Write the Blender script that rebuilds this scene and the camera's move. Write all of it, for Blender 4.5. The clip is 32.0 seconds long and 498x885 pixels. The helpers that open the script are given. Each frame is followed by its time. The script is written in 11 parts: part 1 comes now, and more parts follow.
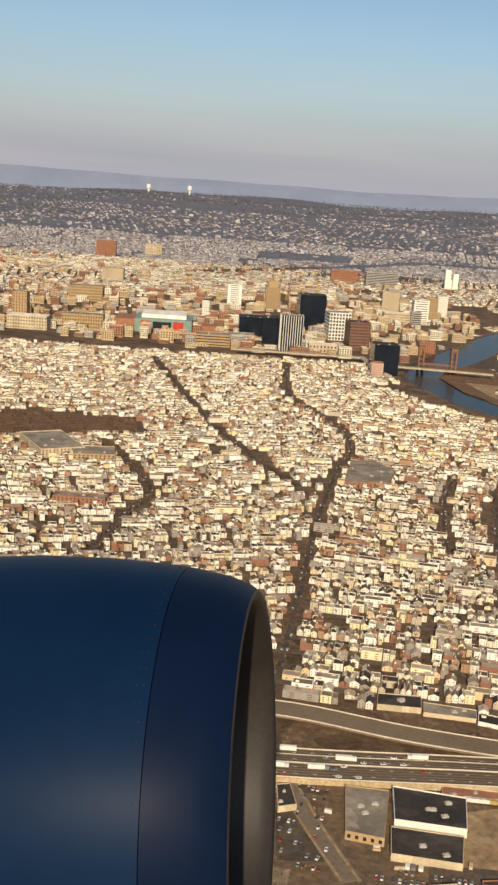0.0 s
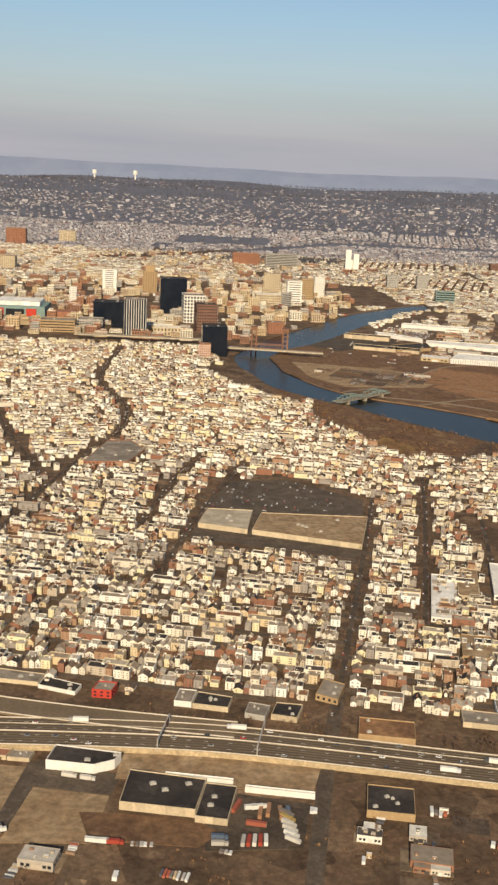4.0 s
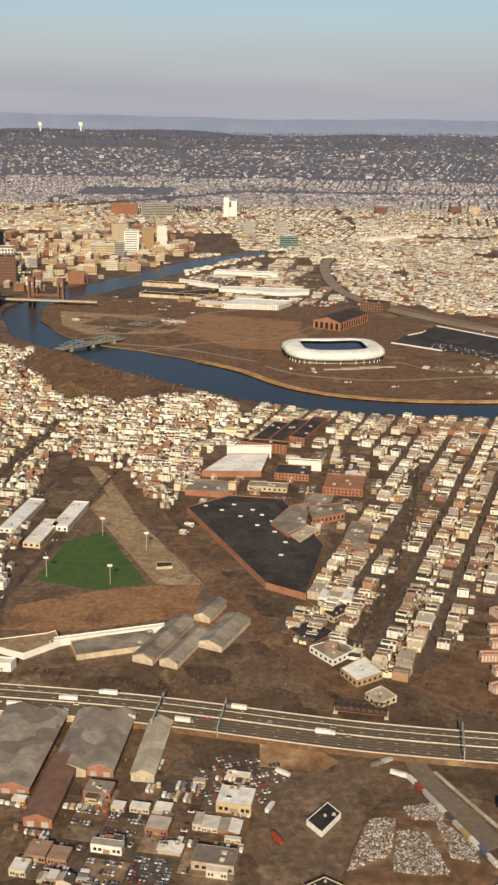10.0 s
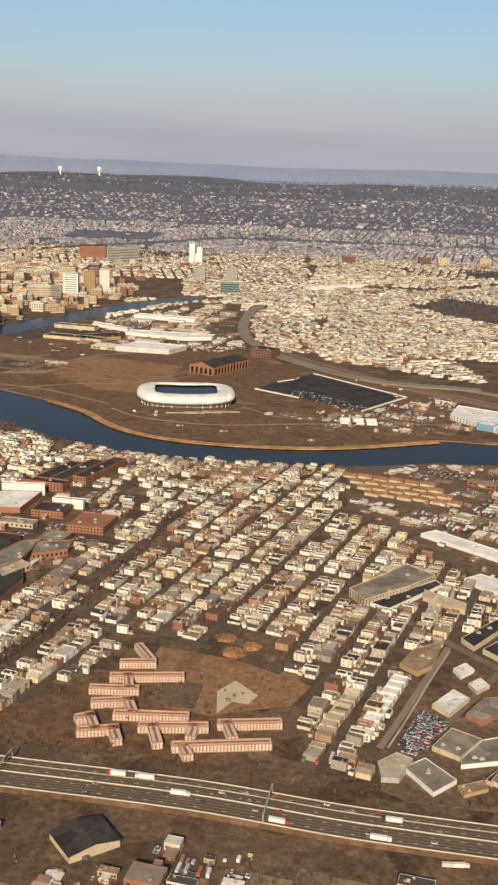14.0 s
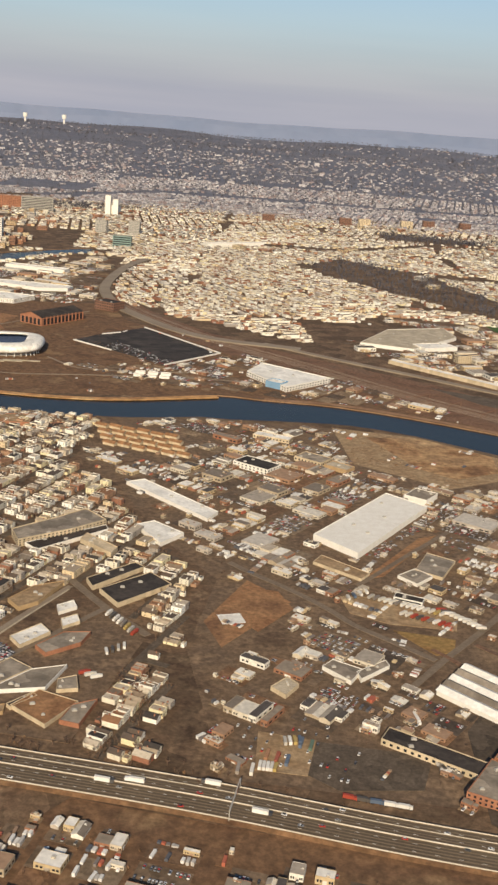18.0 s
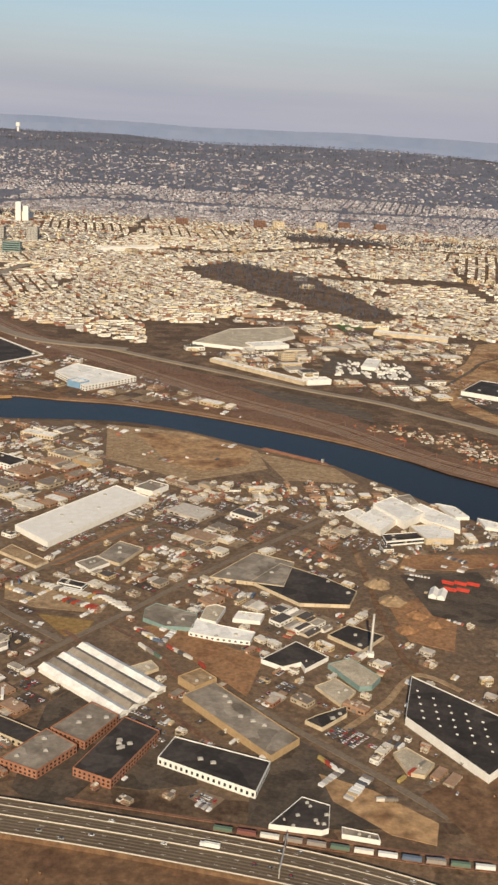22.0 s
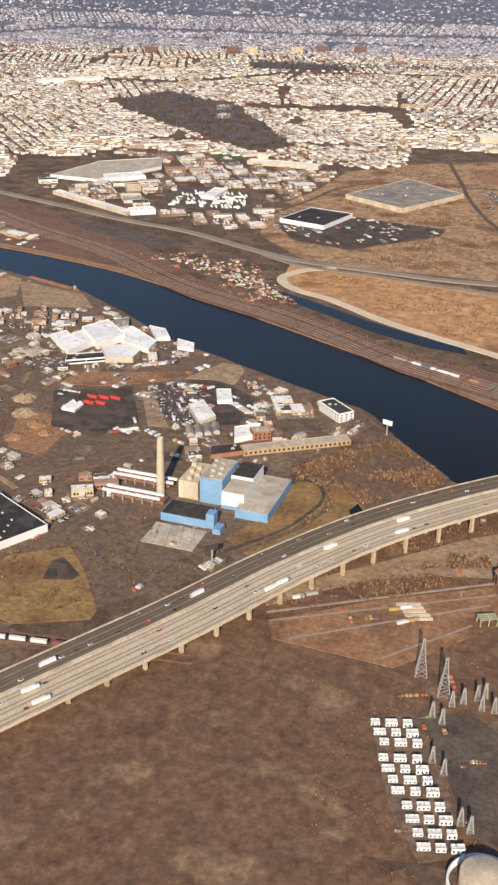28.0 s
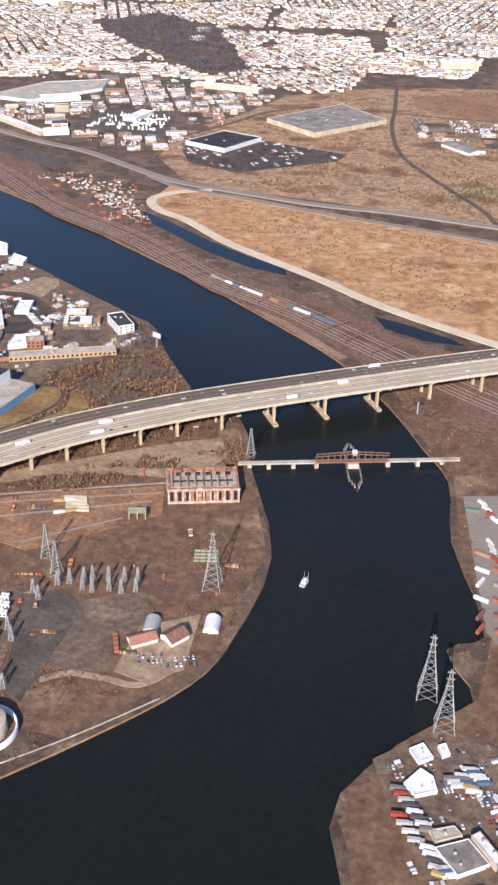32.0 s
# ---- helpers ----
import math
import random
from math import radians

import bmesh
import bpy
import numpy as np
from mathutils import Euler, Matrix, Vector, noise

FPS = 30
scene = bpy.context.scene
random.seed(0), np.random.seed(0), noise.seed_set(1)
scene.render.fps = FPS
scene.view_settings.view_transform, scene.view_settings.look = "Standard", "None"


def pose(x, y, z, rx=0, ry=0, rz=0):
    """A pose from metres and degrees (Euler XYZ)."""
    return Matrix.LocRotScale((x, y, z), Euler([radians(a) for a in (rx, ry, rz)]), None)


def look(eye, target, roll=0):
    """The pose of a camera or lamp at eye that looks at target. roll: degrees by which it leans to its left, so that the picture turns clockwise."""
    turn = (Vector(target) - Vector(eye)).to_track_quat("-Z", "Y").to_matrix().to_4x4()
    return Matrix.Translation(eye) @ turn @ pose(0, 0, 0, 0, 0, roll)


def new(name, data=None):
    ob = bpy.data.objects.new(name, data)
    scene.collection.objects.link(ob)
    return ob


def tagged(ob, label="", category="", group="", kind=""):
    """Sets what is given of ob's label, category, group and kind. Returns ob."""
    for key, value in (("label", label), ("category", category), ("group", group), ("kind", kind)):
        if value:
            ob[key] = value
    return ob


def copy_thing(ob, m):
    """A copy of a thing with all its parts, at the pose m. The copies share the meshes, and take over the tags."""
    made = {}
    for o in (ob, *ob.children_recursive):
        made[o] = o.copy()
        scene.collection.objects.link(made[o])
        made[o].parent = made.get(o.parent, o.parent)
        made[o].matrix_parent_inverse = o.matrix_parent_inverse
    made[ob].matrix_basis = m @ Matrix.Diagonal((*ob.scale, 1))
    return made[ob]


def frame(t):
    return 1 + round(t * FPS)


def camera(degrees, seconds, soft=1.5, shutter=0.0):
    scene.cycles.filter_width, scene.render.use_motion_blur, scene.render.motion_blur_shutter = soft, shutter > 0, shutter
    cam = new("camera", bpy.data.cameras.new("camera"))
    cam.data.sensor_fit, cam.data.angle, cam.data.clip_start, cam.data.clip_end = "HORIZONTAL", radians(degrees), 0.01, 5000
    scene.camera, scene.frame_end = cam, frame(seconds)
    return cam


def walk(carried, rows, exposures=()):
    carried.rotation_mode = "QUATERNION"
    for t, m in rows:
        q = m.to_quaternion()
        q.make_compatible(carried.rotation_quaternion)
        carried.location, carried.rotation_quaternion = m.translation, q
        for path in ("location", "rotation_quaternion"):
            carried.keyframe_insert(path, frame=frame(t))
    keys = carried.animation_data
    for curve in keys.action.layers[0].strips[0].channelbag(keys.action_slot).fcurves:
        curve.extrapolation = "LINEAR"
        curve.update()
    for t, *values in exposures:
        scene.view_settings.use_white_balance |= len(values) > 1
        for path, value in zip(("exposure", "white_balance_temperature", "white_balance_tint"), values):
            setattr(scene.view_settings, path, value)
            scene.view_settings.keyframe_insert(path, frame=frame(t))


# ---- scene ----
cam = camera(25.868, 32.0, soft=2.6)
PATH = [
    (0, (13.47, -42.08, 146.29), (10.10, 152.52, 100.23), 3.89),
    (0.5, (29.20, -43.34, 147.81), (26.58, 150.90, 100.20), 4.03),
    (1, (44.92, -44.72, 149.16), (42.84, 149.57, 101.73), 4.01),
    (1.5, (60.65, -46.19, 150.36), (59.00, 147.84, 101.89), 4.22),
    (2, (76.40, -47.74, 151.44), (75.23, 146.64, 104.40), 3.91),
    (2.5, (92.18, -49.36, 152.41), (91.56, 145.15, 105.86), 4.26),
    (3, (108.01, -51.03, 153.29), (106.68, 143.18, 105.50), 3.94),
    (3.5, (123.88, -52.73, 154.09), (123.37, 141.17, 105.05), 3.26),
    (5.5, (187.98, -59.70, 156.77), (186.20, 134.51, 109.05), 1.68),
    (6, (204.18, -61.44, 157.37), (201.26, 132.51, 108.67), 1.58),
    (6.5, (220.44, -63.17, 157.96), (218.33, 130.86, 109.53), 1.37),
    (7, (236.78, -64.89, 158.55), (234.67, 128.80, 108.74), 1.01),
    (7.5, (253.19, -66.58, 159.14), (250.14, 126.85, 108.42), 0.77),
    (8, (269.67, -68.26, 159.75), (266.58, 125.80, 111.44), 0.95),
    (8.5, (286.22, -69.91, 160.37), (283.90, 124.77, 114.57), 0.94),
    (9, (302.82, -71.53, 161.02), (301.76, 122.53, 112.67), 1.32),
    (9.5, (319.49, -73.13, 161.69), (319.04, 119.02, 106.23), 1.47),
    (10, (336.22, -74.71, 162.39), (336.09, 116.81, 104.79), 1.07),
    (10.5, (352.99, -76.27, 163.13), (352.92, 116.38, 109.39), 1.22),
    (11, (369.81, -77.81, 163.89), (369.24, 115.06, 110.96), 1.58),
    (11.5, (386.68, -79.33, 164.69), (385.13, 114.71, 116.22), 1.74),
    (12, (403.57, -80.83, 165.53), (398.11, 114.32, 122.09), 2.26),
    (12.5, (420.50, -82.32, 166.40), (411.84, 111.75, 118.86), 2.22),
    (13, (437.45, -83.81, 167.31), (428.95, 109.37, 116.22), 1.79),
    (13.5, (454.42, -85.29, 168.25), (446.98, 108.72, 120.26), 2.64),
    (14, (471.39, -86.77, 169.23), (463.77, 106.72, 119.21), 2.19),
    (14.5, (488.37, -88.26, 170.24), (481.39, 105.84, 122.49), 2.79),
    (16.5, (556.23, -94.30, 174.54), (550.88, 99.57, 125.68), 4.93),
    (17, (573.15, -95.86, 175.67), (569.85, 97.38, 124.21), 5.36),
    (17.5, (590.05, -97.44, 176.82), (585.56, 94.77, 121.74), 4.95),
    (18, (606.92, -99.05, 177.99), (601.99, 92.45, 120.53), 4.39),
    (18.5, (623.75, -100.70, 179.16), (618.87, 92.15, 126.36), 3.97),
    (19, (640.54, -102.37, 180.34), (633.08, 90.17, 126.76), 3.18),
    (19.5, (657.30, -104.08, 181.52), (651.55, 89.15, 130.25), 4.20),
    (20, (674.03, -105.82, 182.70), (669.44, 87.04, 129.95), 3.55),
    (20.5, (690.71, -107.60, 183.87), (686.44, 84.64, 128.89), 3.67),
    (21, (707.36, -109.42, 185.04), (704.02, 82.81, 129.94), 3.65),
    (21.5, (723.97, -111.27, 186.20), (720.91, 81.07, 131.44), 3.53),
    (22, (740.55, -113.14, 187.34), (737.23, 78.62, 130.65), 3.51),
    (22.5, (757.10, -115.05, 188.47), (755.09, 77.60, 134.78), 3.34),
    (23, (773.63, -116.98, 189.57), (771.46, 75.71, 136.06), 3.53),
    (23.5, (790.14, -118.93, 190.65), (787.48, 73.16, 135.03), 3.75),
    (24, (806.65, -120.90, 191.71), (805.01, 71.63, 137.57), 4.09),
    (24.5, (823.15, -122.87, 192.75), (821.88, 69.29, 137.30), 4.10),
    (25, (839.67, -124.84, 193.75), (838.09, 66.83, 136.65), 4.53),
    (25.5, (856.22, -126.79, 194.73), (855.52, 63.47, 133.10), 3.96),
    (27.5, (922.95, -134.25, 198.33), (912.25, 50.15, 121.65), 2.30),
    (28, (939.86, -135.96, 199.16), (923.12, 44.29, 114.12), 1.46),
    (28.5, (956.91, -137.56, 199.97), (939.00, 40.28, 110.21), 0.65),
    (29, (974.12, -139.03, 200.75), (954.39, 37.07, 108.02), 0.57),
    (29.5, (991.52, -140.37, 201.51), (969.30, 35.84, 109.55), 1.11),
    (30, (1009.14, -141.54, 202.25), (984.24, 36.31, 114.22), 1.68),
    (30.5, (1027.00, -142.51, 202.99), (1000.75, 36.36, 117.47), 1.98),
    (31, (1045.15, -143.27, 203.71), (1017.54, 33.50, 114.33), 1.58),
    (31.5, (1063.62, -143.77, 204.44), (1035.01, 29.84, 109.35), 1.88),
    (32, (1082.44, -143.99, 205.18), (1052.31, 28.53, 108.59), 1.31),
]
walk(cam, [(t, look(eye, target, roll)) for t, eye, target, roll in PATH],
     exposures=[(0, 0.0, 6550, 9), (6, 0.0, 6500, 9), (14, 0.02, 6350, 10), (24.5, 0.10, 6250, 10), (28, 0.38, 5550, 14), (29, 0.48, 5350, 15), (30, 0.58, 5150, 16), (32, 0.68, 4980, 18)])

# ---- world and sun ----
SUN_AZ, SUN_EL = 182.0, 29.0
world = bpy.data.worlds.new("sky")
scene.world = world
world.use_nodes = True
wn = world.node_tree
sky = wn.nodes.new("ShaderNodeTexSky")
sky.sky_type, sky.sun_disc = "NISHITA", False
sky.sun_elevation, sky.sun_rotation = radians(SUN_EL), radians(SUN_AZ)
sky.air_density, sky.dust_density, sky.ozone_density, sky.altitude = 1.0, 0.9, 2.3, 100
# a band of mauve-grey winter haze lies all round on the horizon
tc = wn.nodes.new("ShaderNodeTexCoord")
sep = wn.nodes.new("ShaderNodeSeparateXYZ")
wn.links.new(tc.outputs["Generated"], sep.inputs[0])
band = wn.nodes.new("ShaderNodeValToRGB")
band.color_ramp.elements[0].position, band.color_ramp.elements[0].color = 0.0, (1, 1, 1, 1)
band.color_ramp.elements[1].position, band.color_ramp.elements[1].color = 0.13, (0, 0, 0, 1)
for at, v in ((0.02, 0.95), (0.045, 0.7), (0.08, 0.3)):
    band.color_ramp.elements.new(at).color = (v, v, v, 1)
wn.links.new(sep.outputs["Z"], band.inputs[0])
drift = wn.nodes.new("ShaderNodeTexNoise")
stretch = wn.nodes.new("ShaderNodeMapping")
stretch.inputs["Scale"].default_value = (2, 2, 26)
wn.links.new(tc.outputs["Generated"], stretch.inputs[0])
wn.links.new(stretch.outputs[0], drift.inputs["Vector"])
drift.inputs["Scale"].default_value, drift.inputs["Detail"].default_value = 1.6, 4
haze = wn.nodes.new("ShaderNodeValToRGB")
haze.color_ramp.elements[0].position, haze.color_ramp.elements[0].color = 0.35, (4.5, 4.5, 5.1, 1)
haze.color_ramp.elements[1].position, haze.color_ramp.elements[1].color = 0.65, (5.1, 4.95, 5.4, 1)
wn.links.new(drift.outputs[0], haze.inputs[0])
veil = wn.nodes.new("ShaderNodeMixRGB")
wn.links.new(band.outputs[0], veil.inputs[0])
wn.links.new(sky.outputs[0], veil.inputs[1])
wn.links.new(haze.outputs[0], veil.inputs[2])
wn.links.new(veil.outputs[0], wn.nodes["Background"].inputs[0])
wn.nodes["Background"].inputs[1].default_value = 0.09
sun = new("sun", bpy.data.lights.new("sun", "SUN"))
sun.data.energy, sun.data.angle, sun.data.color = 5.0, radians(0.53), (1.0, 0.82, 0.57)
a, e = radians(SUN_AZ), radians(SUN_EL)
sun.matrix_world = look((400, -300, 900), Vector((400, -300, 900)) - Vector((math.sin(a) * math.cos(e), math.cos(a) * math.cos(e), math.sin(e))))


# ---- materials ----
def mat(name, *colors, scale=0.3, rough=0.85, metal=0.0, bump=0.0, vary="", fine=3.0, mix=0.35, spec=0.3, emit=0.0, speck=0.0, patch=0.0, cell=0.12):
    """colors: a palette picked by chance (vary: 'object' or 'island') or blended by noise; fine: scale of the grain;
    speck: sharp small grit and litter; patch: square repairs, cell: their number per metre."""
    m = bpy.data.materials.new(name)
    m.use_nodes = True
    n, l = m.node_tree.nodes, m.node_tree.links
    b = n["Principled BSDF"]
    b.inputs["Roughness"].default_value, b.inputs["Metallic"].default_value = rough, metal
    b.inputs["Specular IOR Level"].default_value = spec
    g = n.new("ShaderNodeNewGeometry")
    big = n.new("ShaderNodeTexNoise")
    big.inputs["Scale"].default_value, big.inputs["Detail"].default_value = scale, 6
    l.new(g.outputs["Position"], big.inputs["Vector"])
    ramp = n.new("ShaderNodeValToRGB")
    els = ramp.color_ramp.elements
    while len(els) < len(colors):
        els.new(0.5)
    if vary:
        ramp.color_ramp.interpolation = "CONSTANT"
        for k, c in enumerate(colors):
            els[k].position, els[k].color = k / len(colors), (*c, 1)
        if vary == "island":
            l.new(g.outputs["Random Per Island"], ramp.inputs[0])
        else:
            l.new(n.new("ShaderNodeObjectInfo").outputs["Random"], ramp.inputs[0])
    else:
        for k, c in enumerate(colors):
            els[k].position, els[k].color = 0.32 + 0.36 * k / max(1, len(colors) - 1), (*c, 1)
        l.new(big.outputs[0], ramp.inputs[0])
    small = n.new("ShaderNodeTexNoise")
    small.inputs["Scale"].default_value, small.inputs["Detail"].default_value = fine, 5
    l.new(g.outputs["Position"], small.inputs["Vector"])
    grain = n.new("ShaderNodeMapRange")
    grain.inputs[1].default_value, grain.inputs[2].default_value = 0.25, 0.75
    grain.inputs[3].default_value, grain.inputs[4].default_value = 1 - mix, 1 + mix * 0.6
    l.new(small.outputs[0], grain.inputs[0])
    mul = n.new("ShaderNodeVectorMath")
    mul.operation = "SCALE"
    l.new(ramp.outputs[0], mul.inputs[0])
    l.new(grain.outputs[0], mul.inputs["Scale"])
    if speck:
        grit = n.new("ShaderNodeTexNoise")
        grit.inputs["Scale"].default_value, grit.inputs["Detail"].default_value, grit.inputs["Roughness"].default_value = 0.7, 5, 0.72
        l.new(g.outputs["Position"], grit.inputs["Vector"])
        sharp = n.new("ShaderNodeMapRange")
        sharp.inputs[1].default_value, sharp.inputs[2].default_value = 0.38, 0.64
        sharp.inputs[3].default_value, sharp.inputs[4].default_value = 1 - speck, 1 + speck
        l.new(grit.outputs[0], sharp.inputs[0])
        with_grit = n.new("ShaderNodeVectorMath")
        with_grit.operation = "SCALE"
        l.new(mul.outputs[0], with_grit.inputs[0])
        l.new(sharp.outputs[0], with_grit.inputs["Scale"])
        mul = with_grit
    if patch:
        spread = n.new("ShaderNodeMapping")
        spread.inputs["Rotation"].default_value = (0, 0, 0.4)
        l.new(g.outputs["Position"], spread.inputs[0])
        cells = n.new("ShaderNodeTexVoronoi")
        cells.distance, cells.voronoi_dimensions = "CHEBYCHEV", "2D"
        cells.inputs["Scale"].default_value, cells.inputs["Randomness"].default_value = cell, 0.85
        l.new(spread.outputs[0], cells.inputs["Vector"])
        tone = n.new("ShaderNodeSeparateColor")
        l.new(cells.outputs["Color"], tone.inputs[0])
        level = n.new("ShaderNodeMapRange")
        level.inputs[3].default_value, level.inputs[4].default_value = 1 - patch, 1 + patch
        l.new(tone.outputs[0], level.inputs[0])
        patched = n.new("ShaderNodeVectorMath")
        patched.operation = "SCALE"
        l.new(mul.outputs[0], patched.inputs[0])
        l.new(level.outputs[0], patched.inputs["Scale"])
        mul = patched
    l.new(mul.outputs[0], b.inputs["Base Color"])
    if bump:
        bp = n.new("ShaderNodeBump")
        bp.inputs["Strength"].default_value, bp.inputs["Distance"].default_value = bump, 0.3
        l.new(small.outputs[0], bp.inputs["Height"])
        l.new(bp.outputs[0], b.inputs["Normal"])
    if emit:
        l.new(mul.outputs[0], b.inputs["Emission Color"])
        b.inputs["Emission Strength"].default_value = emit
    return m


M_GROUND = mat("town_ground", (0.085, 0.052, 0.031), (0.15, 0.098, 0.058), (0.115, 0.07, 0.041), (0.20, 0.135, 0.08), scale=0.05, fine=0.4, mix=0.42, rough=0.95, speck=0.24, patch=0.34, cell=0.09)
M_ASPHALT = mat("asphalt", (0.082, 0.062, 0.044), (0.118, 0.09, 0.064), (0.095, 0.071, 0.05), scale=0.07, fine=1.0, mix=0.25, rough=0.9, speck=0.2, patch=0.18, cell=0.3)
M_FREEWAY = mat("freeway_deck", (0.165, 0.12, 0.074), (0.205, 0.152, 0.096), (0.18, 0.132, 0.082), scale=0.05, fine=1.0, mix=0.22, rough=0.85)
M_LANE = mat("worn_lane", (0.095, 0.07, 0.046), (0.13, 0.097, 0.064), scale=0.06, fine=1.2, mix=0.25, rough=0.85)
M_STREET = mat("worn_street", (0.15, 0.113, 0.078), (0.20, 0.153, 0.108), (0.17, 0.128, 0.09), scale=0.06, fine=0.9, mix=0.22, rough=0.9, speck=0.1)
M_WALLSTONE = mat("tan_wall_concrete", (0.44, 0.335, 0.195), (0.53, 0.41, 0.25), scale=0.12, fine=1.5, mix=0.28, speck=0.15)
M_BARRIER = mat("barrier_concrete", (0.68, 0.61, 0.50), (0.56, 0.49, 0.38), scale=0.15, fine=1.5, mix=0.2)
M_DARKLOT = mat("dark_asphalt", (0.062, 0.046, 0.033), (0.094, 0.071, 0.05), (0.075, 0.056, 0.04), scale=0.06, fine=0.8, mix=0.28, rough=0.9, speck=0.16, patch=0.3, cell=0.2)
M_ROAD = mat("old_road", (0.23, 0.18, 0.13), (0.29, 0.235, 0.17), scale=0.04, fine=1.2, mix=0.15, rough=0.85)
M_DECK = mat("pale_deck", (0.48, 0.375, 0.235), (0.56, 0.45, 0.30), (0.51, 0.405, 0.26), scale=0.06, fine=1.2, mix=0.22, rough=0.85)
M_CONCRETE = mat("concrete", (0.40, 0.335, 0.24), (0.51, 0.435, 0.32), scale=0.2, fine=2, mix=0.25, patch=0.15, cell=0.2, speck=0.12)
M_BROWN = mat("dry_earth", (0.115, 0.062, 0.034), (0.19, 0.108, 0.056), (0.145, 0.082, 0.045), (0.27, 0.17, 0.09), scale=0.045, fine=0.3, mix=0.45, rough=0.95, speck=0.2)
M_REEDS = mat("dry_reeds", (0.30, 0.145, 0.055), (0.52, 0.30, 0.125), (0.42, 0.215, 0.085), (0.60, 0.38, 0.175), scale=0.03, fine=0.2, mix=0.45, rough=0.95, speck=0.15)
M_BANK = mat("river_bank", (0.24, 0.135, 0.07), (0.34, 0.21, 0.12), scale=0.08, fine=0.5, mix=0.35, rough=0.95)
M_SAND = mat("tan_gravel", (0.26, 0.175, 0.098), (0.37, 0.26, 0.148), (0.29, 0.19, 0.103), (0.41, 0.30, 0.18), scale=0.06, fine=0.4, mix=0.4, rough=0.95, speck=0.15)
M_PALESAND = mat("pale_sand", (0.56, 0.43, 0.27), (0.66, 0.53, 0.36), scale=0.08, fine=1.0, mix=0.2, rough=0.95)
M_GRASS = mat("sports_turf", (0.045, 0.085, 0.018), (0.07, 0.115, 0.028), (0.055, 0.09, 0.02), scale=0.1, fine=1.0, mix=0.25)
M_LAWN = mat("winter_lawn", (0.21, 0.125, 0.04), (0.30, 0.19, 0.066), (0.25, 0.14, 0.05), (0.17, 0.092, 0.04), scale=0.05, fine=0.5, mix=0.4, speck=0.15)
M_CLAY = mat("infield_clay", (0.24, 0.118, 0.054), (0.33, 0.178, 0.083), (0.19, 0.10, 0.05), scale=0.06, fine=0.5, mix=0.38, speck=0.2)
M_RAILBED = mat("rail_ballast", (0.115, 0.073, 0.044), (0.185, 0.122, 0.073), (0.145, 0.098, 0.062), (0.225, 0.15, 0.09), scale=0.05, fine=0.4, mix=0.42, rough=0.95, speck=0.2)
M_PAD = mat("yard_paving", (0.17, 0.118, 0.075), (0.11, 0.079, 0.055), (0.25, 0.17, 0.097), (0.20, 0.112, 0.06), (0.13, 0.092, 0.062), (0.27, 0.195, 0.122), (0.15, 0.092, 0.054), (0.085, 0.064, 0.048), (0.205, 0.15, 0.098), vary="island", fine=0.5, mix=0.42, rough=0.93, speck=0.14, patch=0.25, cell=0.25)
M_SCRUB = mat("scrub_ground", (0.16, 0.09, 0.048), (0.27, 0.145, 0.068), (0.44, 0.275, 0.135), (0.29, 0.175, 0.09), (0.48, 0.32, 0.165), scale=0.035, fine=0.25, mix=0.5, rough=0.95, speck=0.15)
M_RUSTBED = mat("rust_ballast", (0.125, 0.068, 0.041), (0.195, 0.108, 0.064), (0.16, 0.10, 0.066), scale=0.05, fine=0.5, mix=0.42, rough=0.95, speck=0.2)
M_SCRUBTWIG = mat("dry_brush", (0.17, 0.095, 0.05), (0.26, 0.15, 0.075), (0.13, 0.075, 0.043), (0.33, 0.20, 0.10), (0.20, 0.11, 0.056), vary="island", fine=2.0, mix=0.3, rough=0.95)
M_WATER = mat("river_water", (0.0115, 0.0125, 0.0105), (0.016, 0.0165, 0.0135), scale=0.01, fine=0.5, mix=0.2, rough=0.26, bump=0.14, spec=0.10)
WALLS = ((0.792, 0.737, 0.605), (0.748, 0.704, 0.616), (0.836, 0.792, 0.693), (0.638, 0.506, 0.319), (0.682, 0.627, 0.506), (0.28, 0.13, 0.08), (0.5, 0.42, 0.32), (0.792, 0.748, 0.638), (0.38, 0.23, 0.14), (0.66, 0.594, 0.473), (0.33, 0.29, 0.25), (0.748, 0.66, 0.418), (0.84, 0.825, 0.748))
ROOFS = ((0.10, 0.075, 0.058), (0.20, 0.15, 0.105), (0.33, 0.265, 0.19), (0.12, 0.088, 0.064), (0.40, 0.33, 0.245), (0.05, 0.042, 0.037), (0.24, 0.125, 0.066), (0.28, 0.22, 0.155), (0.46, 0.39, 0.30), (0.50, 0.43, 0.33))
M_WALL = mat("house_walls", *WALLS, vary="island", fine=1.2, mix=0.18)
M_ROOF = mat("house_roofs", *ROOFS, vary="island", fine=0.9, mix=0.25)
TOWNROOFS = ROOFS + ((0.62, 0.56, 0.47), (0.70, 0.65, 0.57), (0.56, 0.50, 0.42), (0.66, 0.60, 0.52), (0.36, 0.29, 0.22))
M_TOWNROOF = mat("pale_town_roofs", *TOWNROOFS, vary="island", fine=0.9, mix=0.25)
M_WALL1 = mat("single_house_wall", *WALLS, vary="object", fine=1.2, mix=0.18)
M_ROOF1 = mat("single_house_roof", *ROOFS, vary="object", fine=0.9, mix=0.25)
